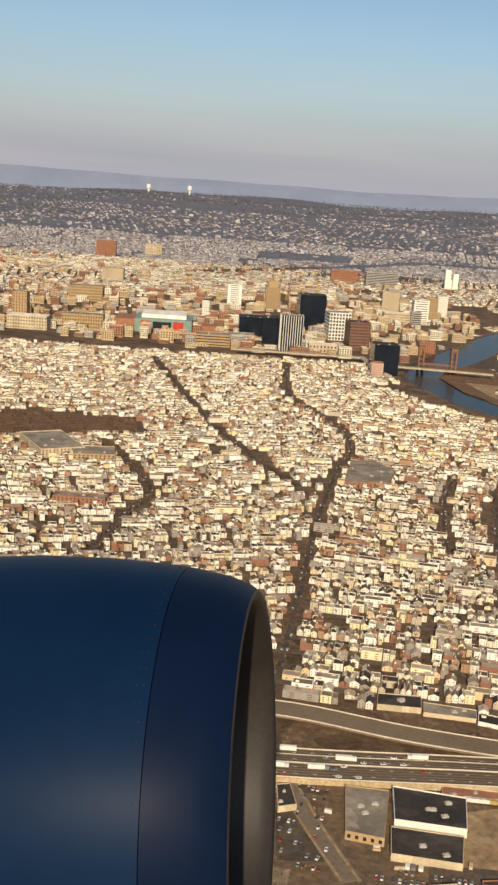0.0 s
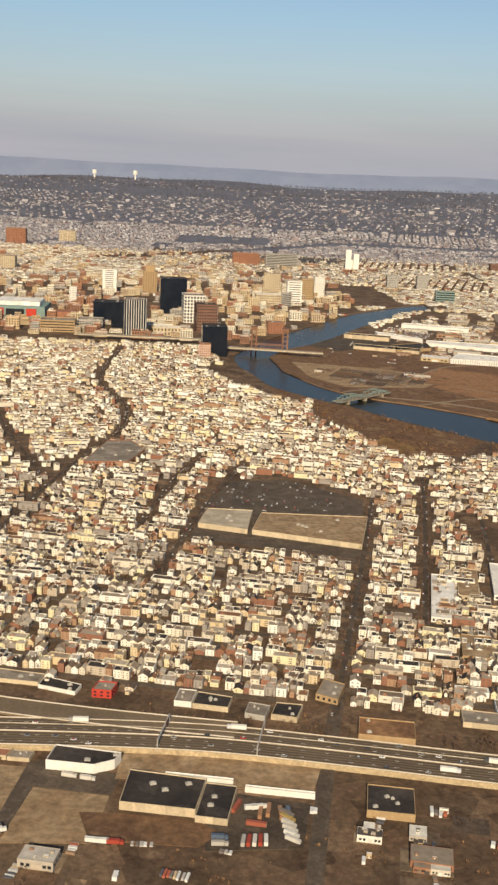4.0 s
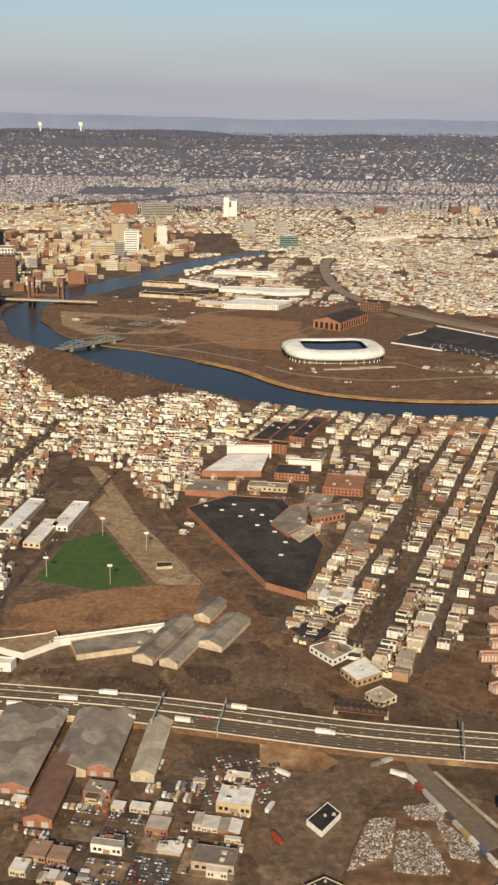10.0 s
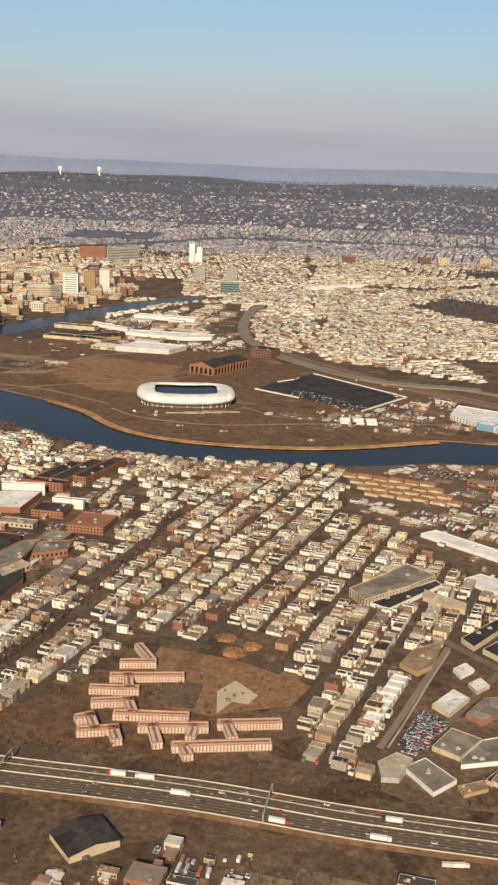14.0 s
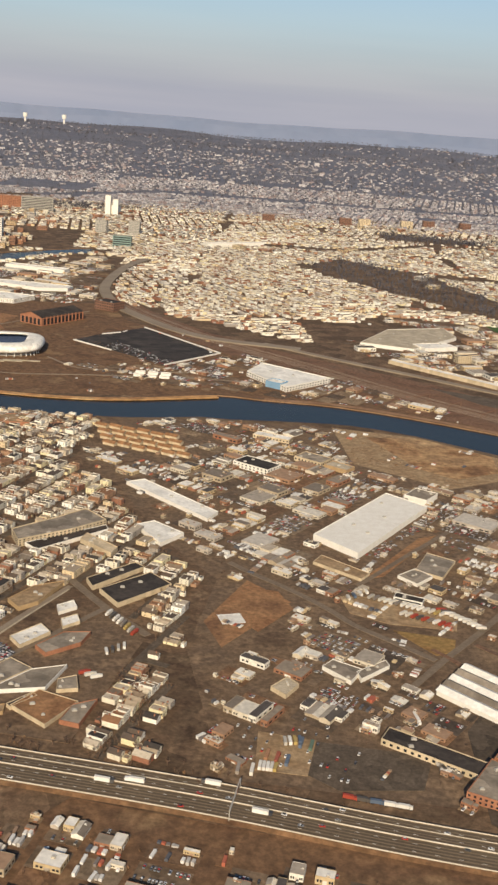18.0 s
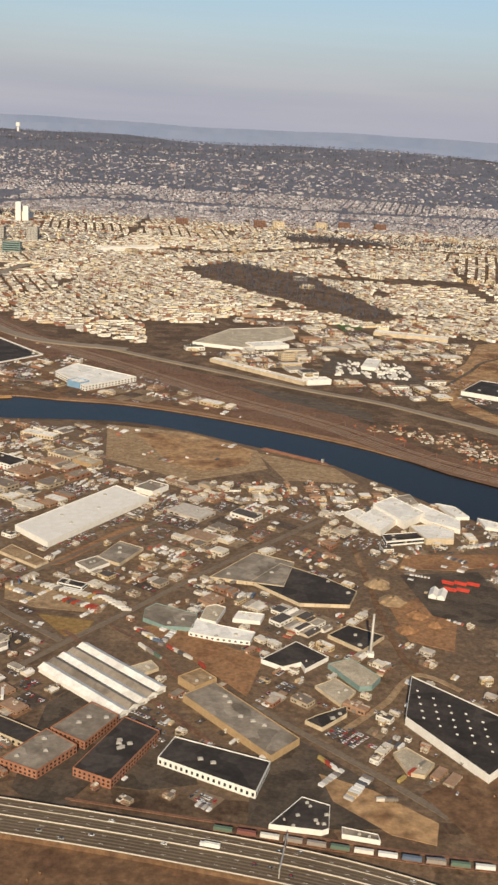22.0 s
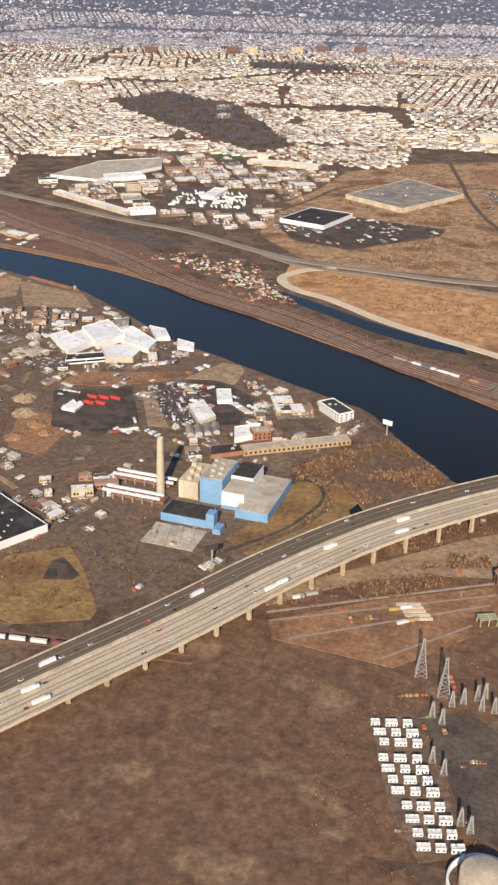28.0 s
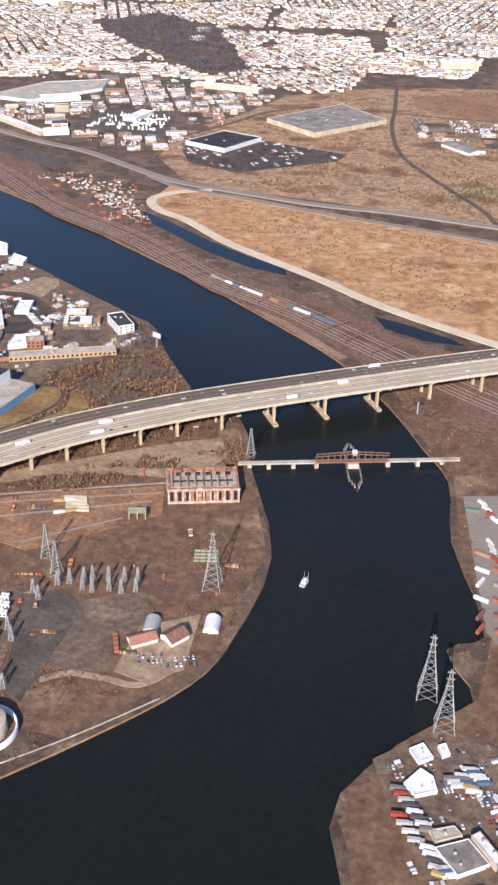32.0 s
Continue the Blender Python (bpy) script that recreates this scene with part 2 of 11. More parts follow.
M_SHED = mat("shed_walls", (0.60, 0.53, 0.41), (0.74, 0.70, 0.61), (0.50, 0.38, 0.22), (0.29, 0.14, 0.08), (0.54, 0.46, 0.34), (0.40, 0.32, 0.22), (0.34, 0.20, 0.12), (0.44, 0.38, 0.31), vary="island", fine=0.8, mix=0.22)
M_SHEDROOF = mat("shed_roofs", (0.62, 0.57, 0.48), (0.36, 0.31, 0.25), (0.09, 0.077, 0.068), (0.78, 0.74, 0.66), (0.27, 0.22, 0.165), (0.46, 0.39, 0.30), (0.74, 0.70, 0.62), (0.20, 0.165, 0.13), (0.34, 0.22, 0.14), (0.70, 0.66, 0.57), (0.52, 0.47, 0.40), vary="island", fine=0.5, mix=0.28)
M_GLASS = mat("dark_window", (0.02, 0.022, 0.027), (0.035, 0.037, 0.04), scale=0.5, rough=0.15, spec=0.5)
M_PANE = mat("curtained_pane", (0.10, 0.088, 0.075), (0.20, 0.17, 0.135), (0.055, 0.05, 0.046), scale=0.8, rough=0.25, spec=0.4)
M_BLACKGLASS = mat("black_glass", (0.010, 0.014, 0.022), (0.018, 0.022, 0.032), scale=0.1, rough=0.12, spec=0.4)
M_WHITE = mat("white_panel", (0.80, 0.77, 0.70), (0.72, 0.68, 0.60), scale=0.3, fine=1.5, mix=0.12)
M_CREAM = mat("cream_stone", (0.58, 0.475, 0.32), (0.50, 0.40, 0.265), scale=0.3, fine=1.5, mix=0.2, patch=0.15, cell=0.3)
M_OCHRE = mat("ochre_brick", (0.44, 0.305, 0.16), (0.37, 0.25, 0.13), scale=0.3, fine=1.5, mix=0.2)
M_BRICK = mat("red_brick", (0.29, 0.125, 0.07), (0.37, 0.175, 0.10), scale=0.2, fine=1.5, mix=0.25)
M_BROWNBRICK = mat("brown_brick", (0.16, 0.085, 0.06), (0.22, 0.12, 0.08), scale=0.3, fine=2.0, mix=0.2)
M_GREY = mat("grey_panel", (0.36, 0.34, 0.30), (0.44, 0.41, 0.36), scale=0.3, fine=1.5, mix=0.15)
M_TAR = mat("tar_roof", (0.036, 0.029, 0.025), (0.064, 0.052, 0.043), scale=0.08, fine=0.5, mix=0.35, rough=0.85, patch=0.32, cell=0.16, speck=0.12)
M_GREYROOF = mat("grey_roof", (0.20, 0.165, 0.125), (0.29, 0.245, 0.19), (0.235, 0.19, 0.142), scale=0.08, fine=0.4, mix=0.25, patch=0.28, cell=0.17, speck=0.1)
M_PALEROOF = mat("pale_roof", (0.72, 0.68, 0.60), (0.82, 0.79, 0.72), (0.76, 0.72, 0.64), scale=0.06, fine=0.4, mix=0.15, patch=0.12, cell=0.13, speck=0.08)
M_BLUE = mat("blue_cladding", (0.17, 0.29, 0.42), (0.21, 0.34, 0.47), scale=0.2, fine=1.0, mix=0.1)
M_TEAL = mat("teal_paint", (0.17, 0.25, 0.225), (0.23, 0.31, 0.28), scale=0.3, fine=1.0, mix=0.15)
M_RED = mat("red_paint", (0.55, 0.06, 0.035), (0.42, 0.045, 0.03), scale=0.5, mix=0.15)
M_RUST = mat("rusty_steel", (0.17, 0.085, 0.05), (0.26, 0.135, 0.08), scale=0.5, fine=2.0, mix=0.3, rough=0.7)
M_STEEL = mat("galvanised_steel", (0.40, 0.37, 0.32), (0.50, 0.47, 0.41), scale=0.5, rough=0.5, metal=0.3, mix=0.15)
M_BARK = mat("bare_twigs", (0.10, 0.058, 0.036), (0.145, 0.09, 0.058), (0.19, 0.12, 0.078), vary="island", fine=2.0, mix=0.3, rough=0.95)
# bare winter bark, lightened and blued in colour as painted haze
M_WOODS = mat("hazed_winter_woods", (0.088, 0.085, 0.098), (0.112, 0.106, 0.12), (0.132, 0.124, 0.136), vary="island", fine=0.5, mix=0.2, rough=0.95)
# wooded slopes shifted to blue-grey, distance haze put into the colour
M_HILL = mat("hazed_wooded_hill", (0.118, 0.124, 0.158), (0.142, 0.145, 0.178), (0.172, 0.168, 0.192), scale=0.008, fine=0.06, mix=0.25, rough=0.95)
# blue haze painted into the ridge colour; emission adds a faint glow
M_RIDGE = mat("hazed_far_ridge", (0.15, 0.187, 0.275), (0.185, 0.215, 0.30), scale=0.004, fine=0.02, mix=0.06, rough=1.0, emit=0.135)
# far house colours flattened and greyed to blue, standing in for haze
M_FARWALL = mat("hazed_far_walls", (0.50, 0.47, 0.47), (0.38, 0.355, 0.36), (0.27, 0.255, 0.27), (0.33, 0.31, 0.32), (0.22, 0.21, 0.235), (0.58, 0.55, 0.55), (0.32, 0.25, 0.24), vary="island", mix=0.15)
M_FARROOF = mat("hazed_far_roofs", (0.30, 0.285, 0.295), (0.37, 0.35, 0.355), (0.22, 0.21, 0.225), (0.44, 0.42, 0.42), (0.26, 0.21, 0.21), vary="island", mix=0.15)
M_DECKLANE = mat("worn_deck_lane", (0.32, 0.245, 0.155), (0.38, 0.295, 0.195), scale=0.06, fine=1.2, mix=0.25, rough=0.85)
M_RUIN = mat("weathered_brick", (0.40, 0.20, 0.105), (0.30, 0.13, 0.07), (0.52, 0.33, 0.20), scale=0.35, fine=1.6, mix=0.4, rough=0.95, speck=0.3)
M_RUINSTONE = mat("weathered_stone", (0.56, 0.44, 0.31), (0.40, 0.30, 0.21), (0.62, 0.52, 0.39), scale=0.5, fine=2.0, mix=0.35, speck=0.25)
M_MOSSY = mat("pale_green_paint", (0.30, 0.30, 0.16), (0.38, 0.37, 0.22), scale=0.6, fine=2.0, mix=0.3)


# ---- geometry helpers ----
def rect(cx, cy, w, d, deg=0.0):
    c, s = math.cos(radians(deg)), math.sin(radians(deg))
    return [(cx + x * c - y * s, cy + x * s + y * c) for x, y in ((-w / 2, -d / 2), (w / 2, -d / 2), (w / 2, d / 2), (-w / 2, d / 2))]


def mesh(name, verts, faces, mats, index=None, smooth=False):
    me = bpy.data.meshes.new(name)
    me.from_pydata([tuple(v) for v in verts], [], [tuple(f) for f in faces])
    for m in mats if isinstance(mats, (list, tuple)) else [mats]:
        me.materials.append(m)
    if index is not None:
        me.polygons.foreach_set("material_index", np.asarray(index, dtype=np.int32))
    if smooth:
        me.polygons.foreach_set("use_smooth", np.ones(len(me.polygons), dtype=bool))
    me.update()
    return me


def child(name, me, parent, label=""):
    ob = new(name, me)
    ob.parent = parent
    return tagged(ob, label) if label else ob


def thing(name, x, y, z, label, category, group=""):
    ob = new(name)
    ob.empty_display_size = 1
    ob.location = (x, y, z)
    return tagged(ob, label, category, group)


def ccw(poly):
    s = sum(p[0] * q[1] - q[0] * p[1] for p, q in zip(poly, poly[1:] + poly[:1]))
    return list(poly) if s > 0 else list(poly)[::-1]


def prism(poly, z0, z1, o=(0, 0, 0)):
    """Vertices and faces of an upright prism, relative to o."""
    poly = ccw(poly)
    n = len(poly)
    v = [(x - o[0], y - o[1], z - o[2]) for z in (z0, z1) for x, y in poly]
    f = [tuple(range(n))[::-1], tuple(range(n, 2 * n))] + [(k, (k + 1) % n, n + (k + 1) % n, n + k) for k in range(n)]
    return v, f


def shrink(poly, by):
    """A convex polygon with its sides moved inwards."""
    poly = ccw(poly)
    out = []
    n = len(poly)
    for k in range(n):
        a, b, c = Vector(poly[k - 1]), Vector(poly[k]), Vector(poly[(k + 1) % n])
        u, w = (b - a).normalized(), (c - b).normalized()
        nu, nw = Vector((-u.y, u.x)), Vector((-w.y, w.x))
        m = (nu + nw)
        out.append(tuple(b + m * (by / max(0.3, 1 + nu.dot(nw)))))
    return out


class Pile:
    """Collects many small solids into one mesh."""

    def __init__(self):
        self.v, self.f, self.i = [], [], []

    def add(self, v, f, i=0):
        k = len(self.v)
        self.v += v
        self.f += [tuple(q + k for q in p) for p in f]
        self.i += list(i) if isinstance(i, (list, tuple)) else [i] * len(f)

    def box(self, x, y, z, w, d, h, deg=0.0, i=0):
        self.add(*prism(rect(x, y, w, d, deg), z, z + h), i)

    def done(self, name, mats, smooth=False):
        return mesh(name, self.v, self.f, mats, self.i, smooth)


def sheet(name, poly, z, material, label, category="", kind="structure", thick=0.0):
    """A flat piece of ground with real thickness."""
    p = Pile()
    p.add(*prism(poly, z - max(thick, 0.5), z))
    ob = new(name, p.done(name, material))
    return tagged(ob, label, category, kind=kind)


def ribbon(pts, width, closed=False):
    """Left and right edges of a strip along a line."""
    P = [Vector(p) for p in pts]
    left, right = [], []
    for k, p in enumerate(P):
        u = (P[min(k + 1, len(P) - 1)] - P[max(k - 1, 0)]).normalized()
        nrm = Vector((-u.y, u.x)) * (width / 2)
        left.append(tuple(p + nrm))
        right.append(tuple(p - nrm))
    return left, right


def smooth_line(pts, n=6):
    """A smooth line through the points, with tangents kept to the length of each piece."""
    P = [Vector(p) for p in pts]
    if n <= 1:
        return [tuple(p) for p in P]
    T = [(P[min(k + 1, len(P) - 1)] - P[max(k - 1, 0)]).normalized() for k in range(len(P))]
    out = []
    for k in range(len(P) - 1):
        d = (P[k + 1] - P[k]).length
        for j in range(n):
            t = j / n
            out.append(tuple((2 * t ** 3 - 3 * t * t + 1) * P[k] + (t ** 3 - 2 * t * t + t) * d * T[k] + (3 * t * t - 2 * t ** 3) * P[k + 1] + (t ** 3 - t * t) * d * T[k + 1]))
    out.append(tuple(P[-1]))
    return out


def strip(name, pts, width, z, material, label, thick=0.4, n=6, category="", kind="structure", parent=None):
    """A road or band of ground along a smooth line; z may be a number or a height for each point of the line."""
    line = smooth_line(pts, n)
    left, right = ribbon(line, width)
    zs = [z] * len(line) if not isinstance(z, (list, tuple)) else list(np.interp(np.linspace(0, 1, len(line)), np.linspace(0, 1, len(z)), z))
    v, f = [], []
    for a, b, h in zip(left, right, zs):
        v += [(*a, h), (*b, h), (*b, h - thick), (*a, h - thick)]
    for k in range(len(line) - 1):
        q = 4 * k
        f += [(q, q + 1, q + 5, q + 4), (q + 1, q + 2, q + 6, q + 5), (q + 2, q + 3, q + 7, q + 6), (q + 3, q, q + 4, q + 7)]
    f += [(0, 3, 2, 1), tuple(len(v) - 4 + q for q in range(4))]
    ob = new(name, mesh(name, v, f, material))
    if parent:
        ob.parent = parent
        return tagged(ob, label)
    return tagged(ob, label, category, kind=kind)


def inside(poly, x, y):
    """Which of the points lie in the polygon (arrays)."""
    x, y = np.asarray(x, float), np.asarray(y, float)
    xs, ys = [p[0] for p in poly], [p[1] for p in poly]
    out = np.zeros(x.shape, bool)
    near = np.nonzero((x >= min(xs)) & (x <= max(xs)) & (y >= min(ys)) & (y <= max(ys)))[0]
    if len(near) == 0:
        return out
    x, y = x[near], y[near]
    r = np.zeros(x.shape, bool)
    for (x0, y0), (x1, y1) in zip(poly, poly[1:] + poly[:1]):
        if y0 != y1:
            r ^= ((y0 > y) != (y1 > y)) & (x < (x1 - x0) * (y - y0) / (y1 - y0) + x0)
    out[near] = r
    return out


# ---- river and ground ----
NEAR_BANK = [(352, 1318), (286, 1240), (242, 1169), (198, 1070), (168, 1001), (143, 940), (132, 895), (124, 863), (128, 815), (139, 782), (159, 723), (186, 691), (205, 680), (231, 646), (290, 588), (344, 547), (398, 524), (448, 521), (498, 522), (557, 536), (612, 545), (652, 548), (692, 535), (735, 506), (780, 482), (812, 450), (846, 408), (880, 384), (912, 349), (948, 332), (964, 302), (986, 262), (1012, 240), (1023, 203), (1040, 148), (1035, 100), (1028, 82), (1010, 60), (980, 30), (900, -40), (860, -400)]
FAR_BANK = [(1250, -400), (1110, -60), (1072, 40), (1086, 70), (1106, 90), (1098, 112), (1109, 120), (1098, 170), (1096, 210), (1086, 232), (1070, 266), (1044, 307), (1012, 341), (966, 386), (900, 444), (830, 502), (788, 533), (713, 570), (646, 592), (597, 594), (566, 597), (525, 578), (499, 568), (447, 561), (394, 570), (356, 593), (325, 637), (296, 663), (256, 691), (233, 702), (214, 716), (195, 738), (178, 770), (166, 812), (164, 859), (172, 893), (189, 931), (216, 990), (253, 1082), (291, 1161), (303, 1202), (352, 1256)]
RIVER = smooth_line(NEAR_BANK, 3) + smooth_line(FAR_BANK, 3)


def ground_z(x, y):
    """The land rises into low hills far off."""
    x, y = np.asarray(x, float), np.asarray(y, float)
    s = np.clip((y - 1900) / 2900, 0, 1)
    return s * s * (3 - 2 * s) * 88 + 14 * s * np.sin(x / 330 + y / 410) * np.sin(y / 290 - x / 900) + 6 * s * np.sin(x / 120 + 1.3) * np.sin(y / 105)


from mathutils.geometry import tessellate_polygon
EDGE = [(-1500, -2500), (3000, -2500), (3000, 1900), (-1500, 1900)]
tri = tessellate_polygon([[Vector((*p, 0)) for p in EDGE], [Vector((*p, 0)) for p in RIVER]])
gv = [(*p, 0.0) for p in EDGE + RIVER]
gf = []
for t3 in tri:
    a3, b3, c3 = (Vector(gv[q]) for q in t3)
    gf.append(t3 if (b3 - a3).cross(c3 - a3).z > 0 else t3[::-1])
k0, nr = len(EDGE), len(RIVER)
rc = ccw(RIVER) == RIVER
lo = len(gv)
gv += [(x, y, -1.6) for x, y in RIVER]
for k in range(nr):
    q = (k0 + k, k0 + (k + 1) % nr, lo + (k + 1) % nr, lo + k)
    gf.append(q if rc else q[::-1])
# the land beyond, one sheet with the rest, out to the horizon
xs = np.concatenate([np.linspace(-6000, -1500, 16)[:-1], np.linspace(-1500, 3000, 91), np.linspace(3000, 7500, 16)[1:]])
ys = np.linspace(1900, 5000, 90)
X, Y = np.meshgrid(xs, ys)
Z = ground_z(X, Y)
b0 = len(gv)
gv += [tuple(p) for p in np.stack([X, Y, Z], -1).reshape(-1, 3)]
nx = len(xs)
gi = [0] * len(tri) + [1] * nr
for j in range(len(ys) - 1):
    for i in range(nx - 1):
        q = b0 + j * nx + i
        gf.append((q, q + 1, q + nx + 1, q + nx))
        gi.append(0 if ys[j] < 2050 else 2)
for x0, x1 in ((-6000, -1500), (3000, 7500)):
    q = len(gv)
    gv += [(x0, -2500, 0), (x1, -2500, 0), (x1, 1900, 0), (x0, 1900, 0)]
    gf.append((q, q + 1, q + 2, q + 3))
    gi.append(0)
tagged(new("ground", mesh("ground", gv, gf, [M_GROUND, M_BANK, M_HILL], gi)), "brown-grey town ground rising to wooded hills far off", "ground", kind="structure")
tagged(new("river", mesh("river", [(-300, -420, -0.7), (1500, -420, -0.7), (1500, 1400, -0.7), (-300, 1400, -0.7)], [(0, 1, 2, 3)], M_WATER)), "dark blue winding river with faint ripples", "river", kind="structure")
# blue ridges on the horizon, haze put into their colour with a faint glow
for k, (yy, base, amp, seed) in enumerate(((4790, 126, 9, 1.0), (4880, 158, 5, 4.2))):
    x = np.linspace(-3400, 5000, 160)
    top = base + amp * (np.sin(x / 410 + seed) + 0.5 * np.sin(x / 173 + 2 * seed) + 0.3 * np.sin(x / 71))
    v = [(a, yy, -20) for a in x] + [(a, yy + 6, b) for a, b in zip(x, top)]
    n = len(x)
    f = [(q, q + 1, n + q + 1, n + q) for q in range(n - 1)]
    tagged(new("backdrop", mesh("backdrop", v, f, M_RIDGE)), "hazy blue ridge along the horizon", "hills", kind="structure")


# ---- many alike small solids in one mesh ----
def crowd(name, template, rows, mats, label, category, smooth=False):
    """One mesh of many copies of a unit solid; rows: x, y, z, turn in degrees, and the three sizes."""
    rows = np.asarray(rows, float)
    if len(rows) == 0:
        return None
    tv, tf, ti = template
    tv = np.asarray(tv, float)
    nv, n = len(tv), len(rows)
    c, s = np.cos(np.radians(rows[:, 3])), np.sin(np.radians(rows[:, 3]))
    px, py, pz = (tv[None, :, k] * rows[:, 4 + k, None] for k in range(3))
    V = np.stack([px * c[:, None] - py * s[:, None] + rows[:, 0, None], px * s[:, None] + py * c[:, None] + rows[:, 1, None], pz + rows[:, 2, None]], -1).reshape(-1, 3)
    sizes = np.array([len(f) for f in tf])
    flat = np.concatenate([np.asarray(f) for f in tf])
    loops = (flat[None, :] + (np.arange(n) * nv)[:, None]).reshape(-1)
    starts = np.concatenate([[0], np.cumsum(np.tile(sizes, n))[:-1]])
    me = bpy.data.meshes.new(name)
    me.vertices.add(len(V))
    me.vertices.foreach_set("co", V.reshape(-1).astype(np.float32))
    me.loops.add(len(loops))
    me.loops.foreach_set("vertex_index", loops.astype(np.int32))
    me.polygons.add(n * len(tf))
    me.polygons.foreach_set("loop_start", starts.astype(np.int32))
    for m in mats:
        me.materials.append(m)
    me.polygons.foreach_set("material_index", np.tile(np.asarray(ti), n).astype(np.int32))
    me.polygons.foreach_set("use_smooth", np.full(n * len(tf), smooth, dtype=bool))
    me.update(calc_edges=True)
    return tagged(new(name, me), label, category, kind="stuff")


def flat_house():
    """A unit house with a parapet round a sunken flat roof, a chimney and rows of windows. Faces: 0 wall, 1 roof, 2 glass."""
    p = Pile()
    o, i = rect(0, 0, 1, 1), rect(0, 0, 0.9, 0.94)
    v = [(*q, 0) for q in o] + [(*q, 1) for q in o] + [(*q, 1) for q in i] + [(*q, 0.93) for q in i]
    f = [(k, (k + 1) % 4, 4 + (k + 1) % 4, 4 + k) for k in range(4)] + [(4 + k, 4 + (k + 1) % 4, 8 + (k + 1) % 4, 8 + k) for k in range(4)] + [(8 + k, 8 + (k + 1) % 4, 12 + (k + 1) % 4, 12 + k) for k in range(4)] + [(12, 13, 14, 15)]
    p.add(v, f, [0] * 12 + [1])
    p.add(*prism(rect(0.25, 0.2, 0.16, 0.1), 0.92, 1.12), 0)
    return p


def gable_house():
    p = Pile()
    v = [(-.5, -.5, 0), (.5, -.5, 0), (.5, .5, 0), (-.5, .5, 0), (-.5, -.5, .7), (.5, -.5, .7), (.5, .5, .7), (-.5, .5, .7), (0, -.5, .98), (0, .5, .98)]
    p.add(v, [(0, 1, 5, 8, 4), (1, 2, 6, 5), (2, 3, 7, 9, 6), (3, 0, 4, 7)], 0)
    for s in (1, -1):
        a = [(s * .56, -.53, .67), (s * .56, .53, .67), (0, .53, 1.0), (0, -.53, 1.0)]
        b = [(x, y, z - .05) for x, y, z in a]
        q = [(0, 1, 2, 3), (7, 6, 5, 4), (0, 4, 5, 1), (3, 2, 6, 7), (1, 5, 6, 2), (0, 3, 7, 4)]
        p.add(a + b, q if s > 0 else [t[::-1] for t in q], 1)
    p.add(*prism(rect(0.18, 0.25, 0.14, 0.08), 0.8, 1.1), 0)
    return p


def with_windows(p, floors, across, deep):
    """Window panes, just proud of the four walls of a unit house."""
    for k in range(floors):
        z = (0.16 + 0.8 * k / floors) * (1 if floors > 2 else 0.8)
        for j in range(across):
            x = (j + 0.5) / across - 0.5
            for s in (-1, 1):
                p.add([(x - .07, s * .506, z), (x + .07, s * .506, z), (x + .07, s * .506, z + .11), (x - .07, s * .506, z + .11)], [(0, 1, 2, 3)[::-s]], 2)
        for j in range(deep):
            y = (j + 0.5) / deep - 0.5
            for s in (-1, 1):
                p.add([(s * .508, y - .05, z), (s * .508, y + .05, z), (s * .508, y + .05, z + .13), (s * .508, y - .05, z + .13)], [(0, 1, 2, 3)[::s]], 2)
    return (p.v, p.f, p.i)


def shed_block():
    """A unit shed with a thin roof edge, a door and a roof vent. Faces: 0 wall, 1 roof."""
    p = Pile()
    o, i = rect(0, 0, 1, 1), rect(0, 0, 0.982, 0.982)
    v = [(*q, 0) for q in o] + [(*q, 1) for q in o] + [(*q, 1) for q in i] + [(*q, 0.965) for q in i]
    f = [(k + r * 4, (k + 1) % 4 + r * 4, (k + 1) % 4 + (r + 1) * 4, k + (r + 1) * 4) for r in range(3) for k in range(4)] + [(12, 13, 14, 15)]
    p.add(v, f, [0] * 12 + [1])
    p.add([(-.1, -.51, 0), (.12, -.51, 0), (.12, -.51, .55), (-.1, -.51, .55)], [(0, 1, 2, 3)], 1)
    return p


def plain(p):
    return (p.v, p.f, p.i)


def lite_house():
    """A plain far house: walls and a flat roof of another colour."""
    p = Pile()
    v, f = prism(rect(0, 0, 1, 1), 0, 1)
    p.add(v, f[1:], [1, 0, 0, 0, 0])
    return p


def lite_gable():
    p = Pile()
    v = [(-.5, -.5, 0), (.5, -.5, 0), (.5, .5, 0), (-.5, .5, 0), (-.5, -.5, .68), (.5, -.5, .68), (.5, .5, .68), (-.5, .5, .68), (0, -.5, 1), (0, .5, 1)]
    p.add(v, [(0, 1, 5, 8, 4), (1, 2, 6, 5), (2, 3, 7, 9, 6), (3, 0, 4, 7), (5, 6, 9, 8), (7, 4, 8, 9)], [0, 0, 0, 0, 1, 1])
    return p


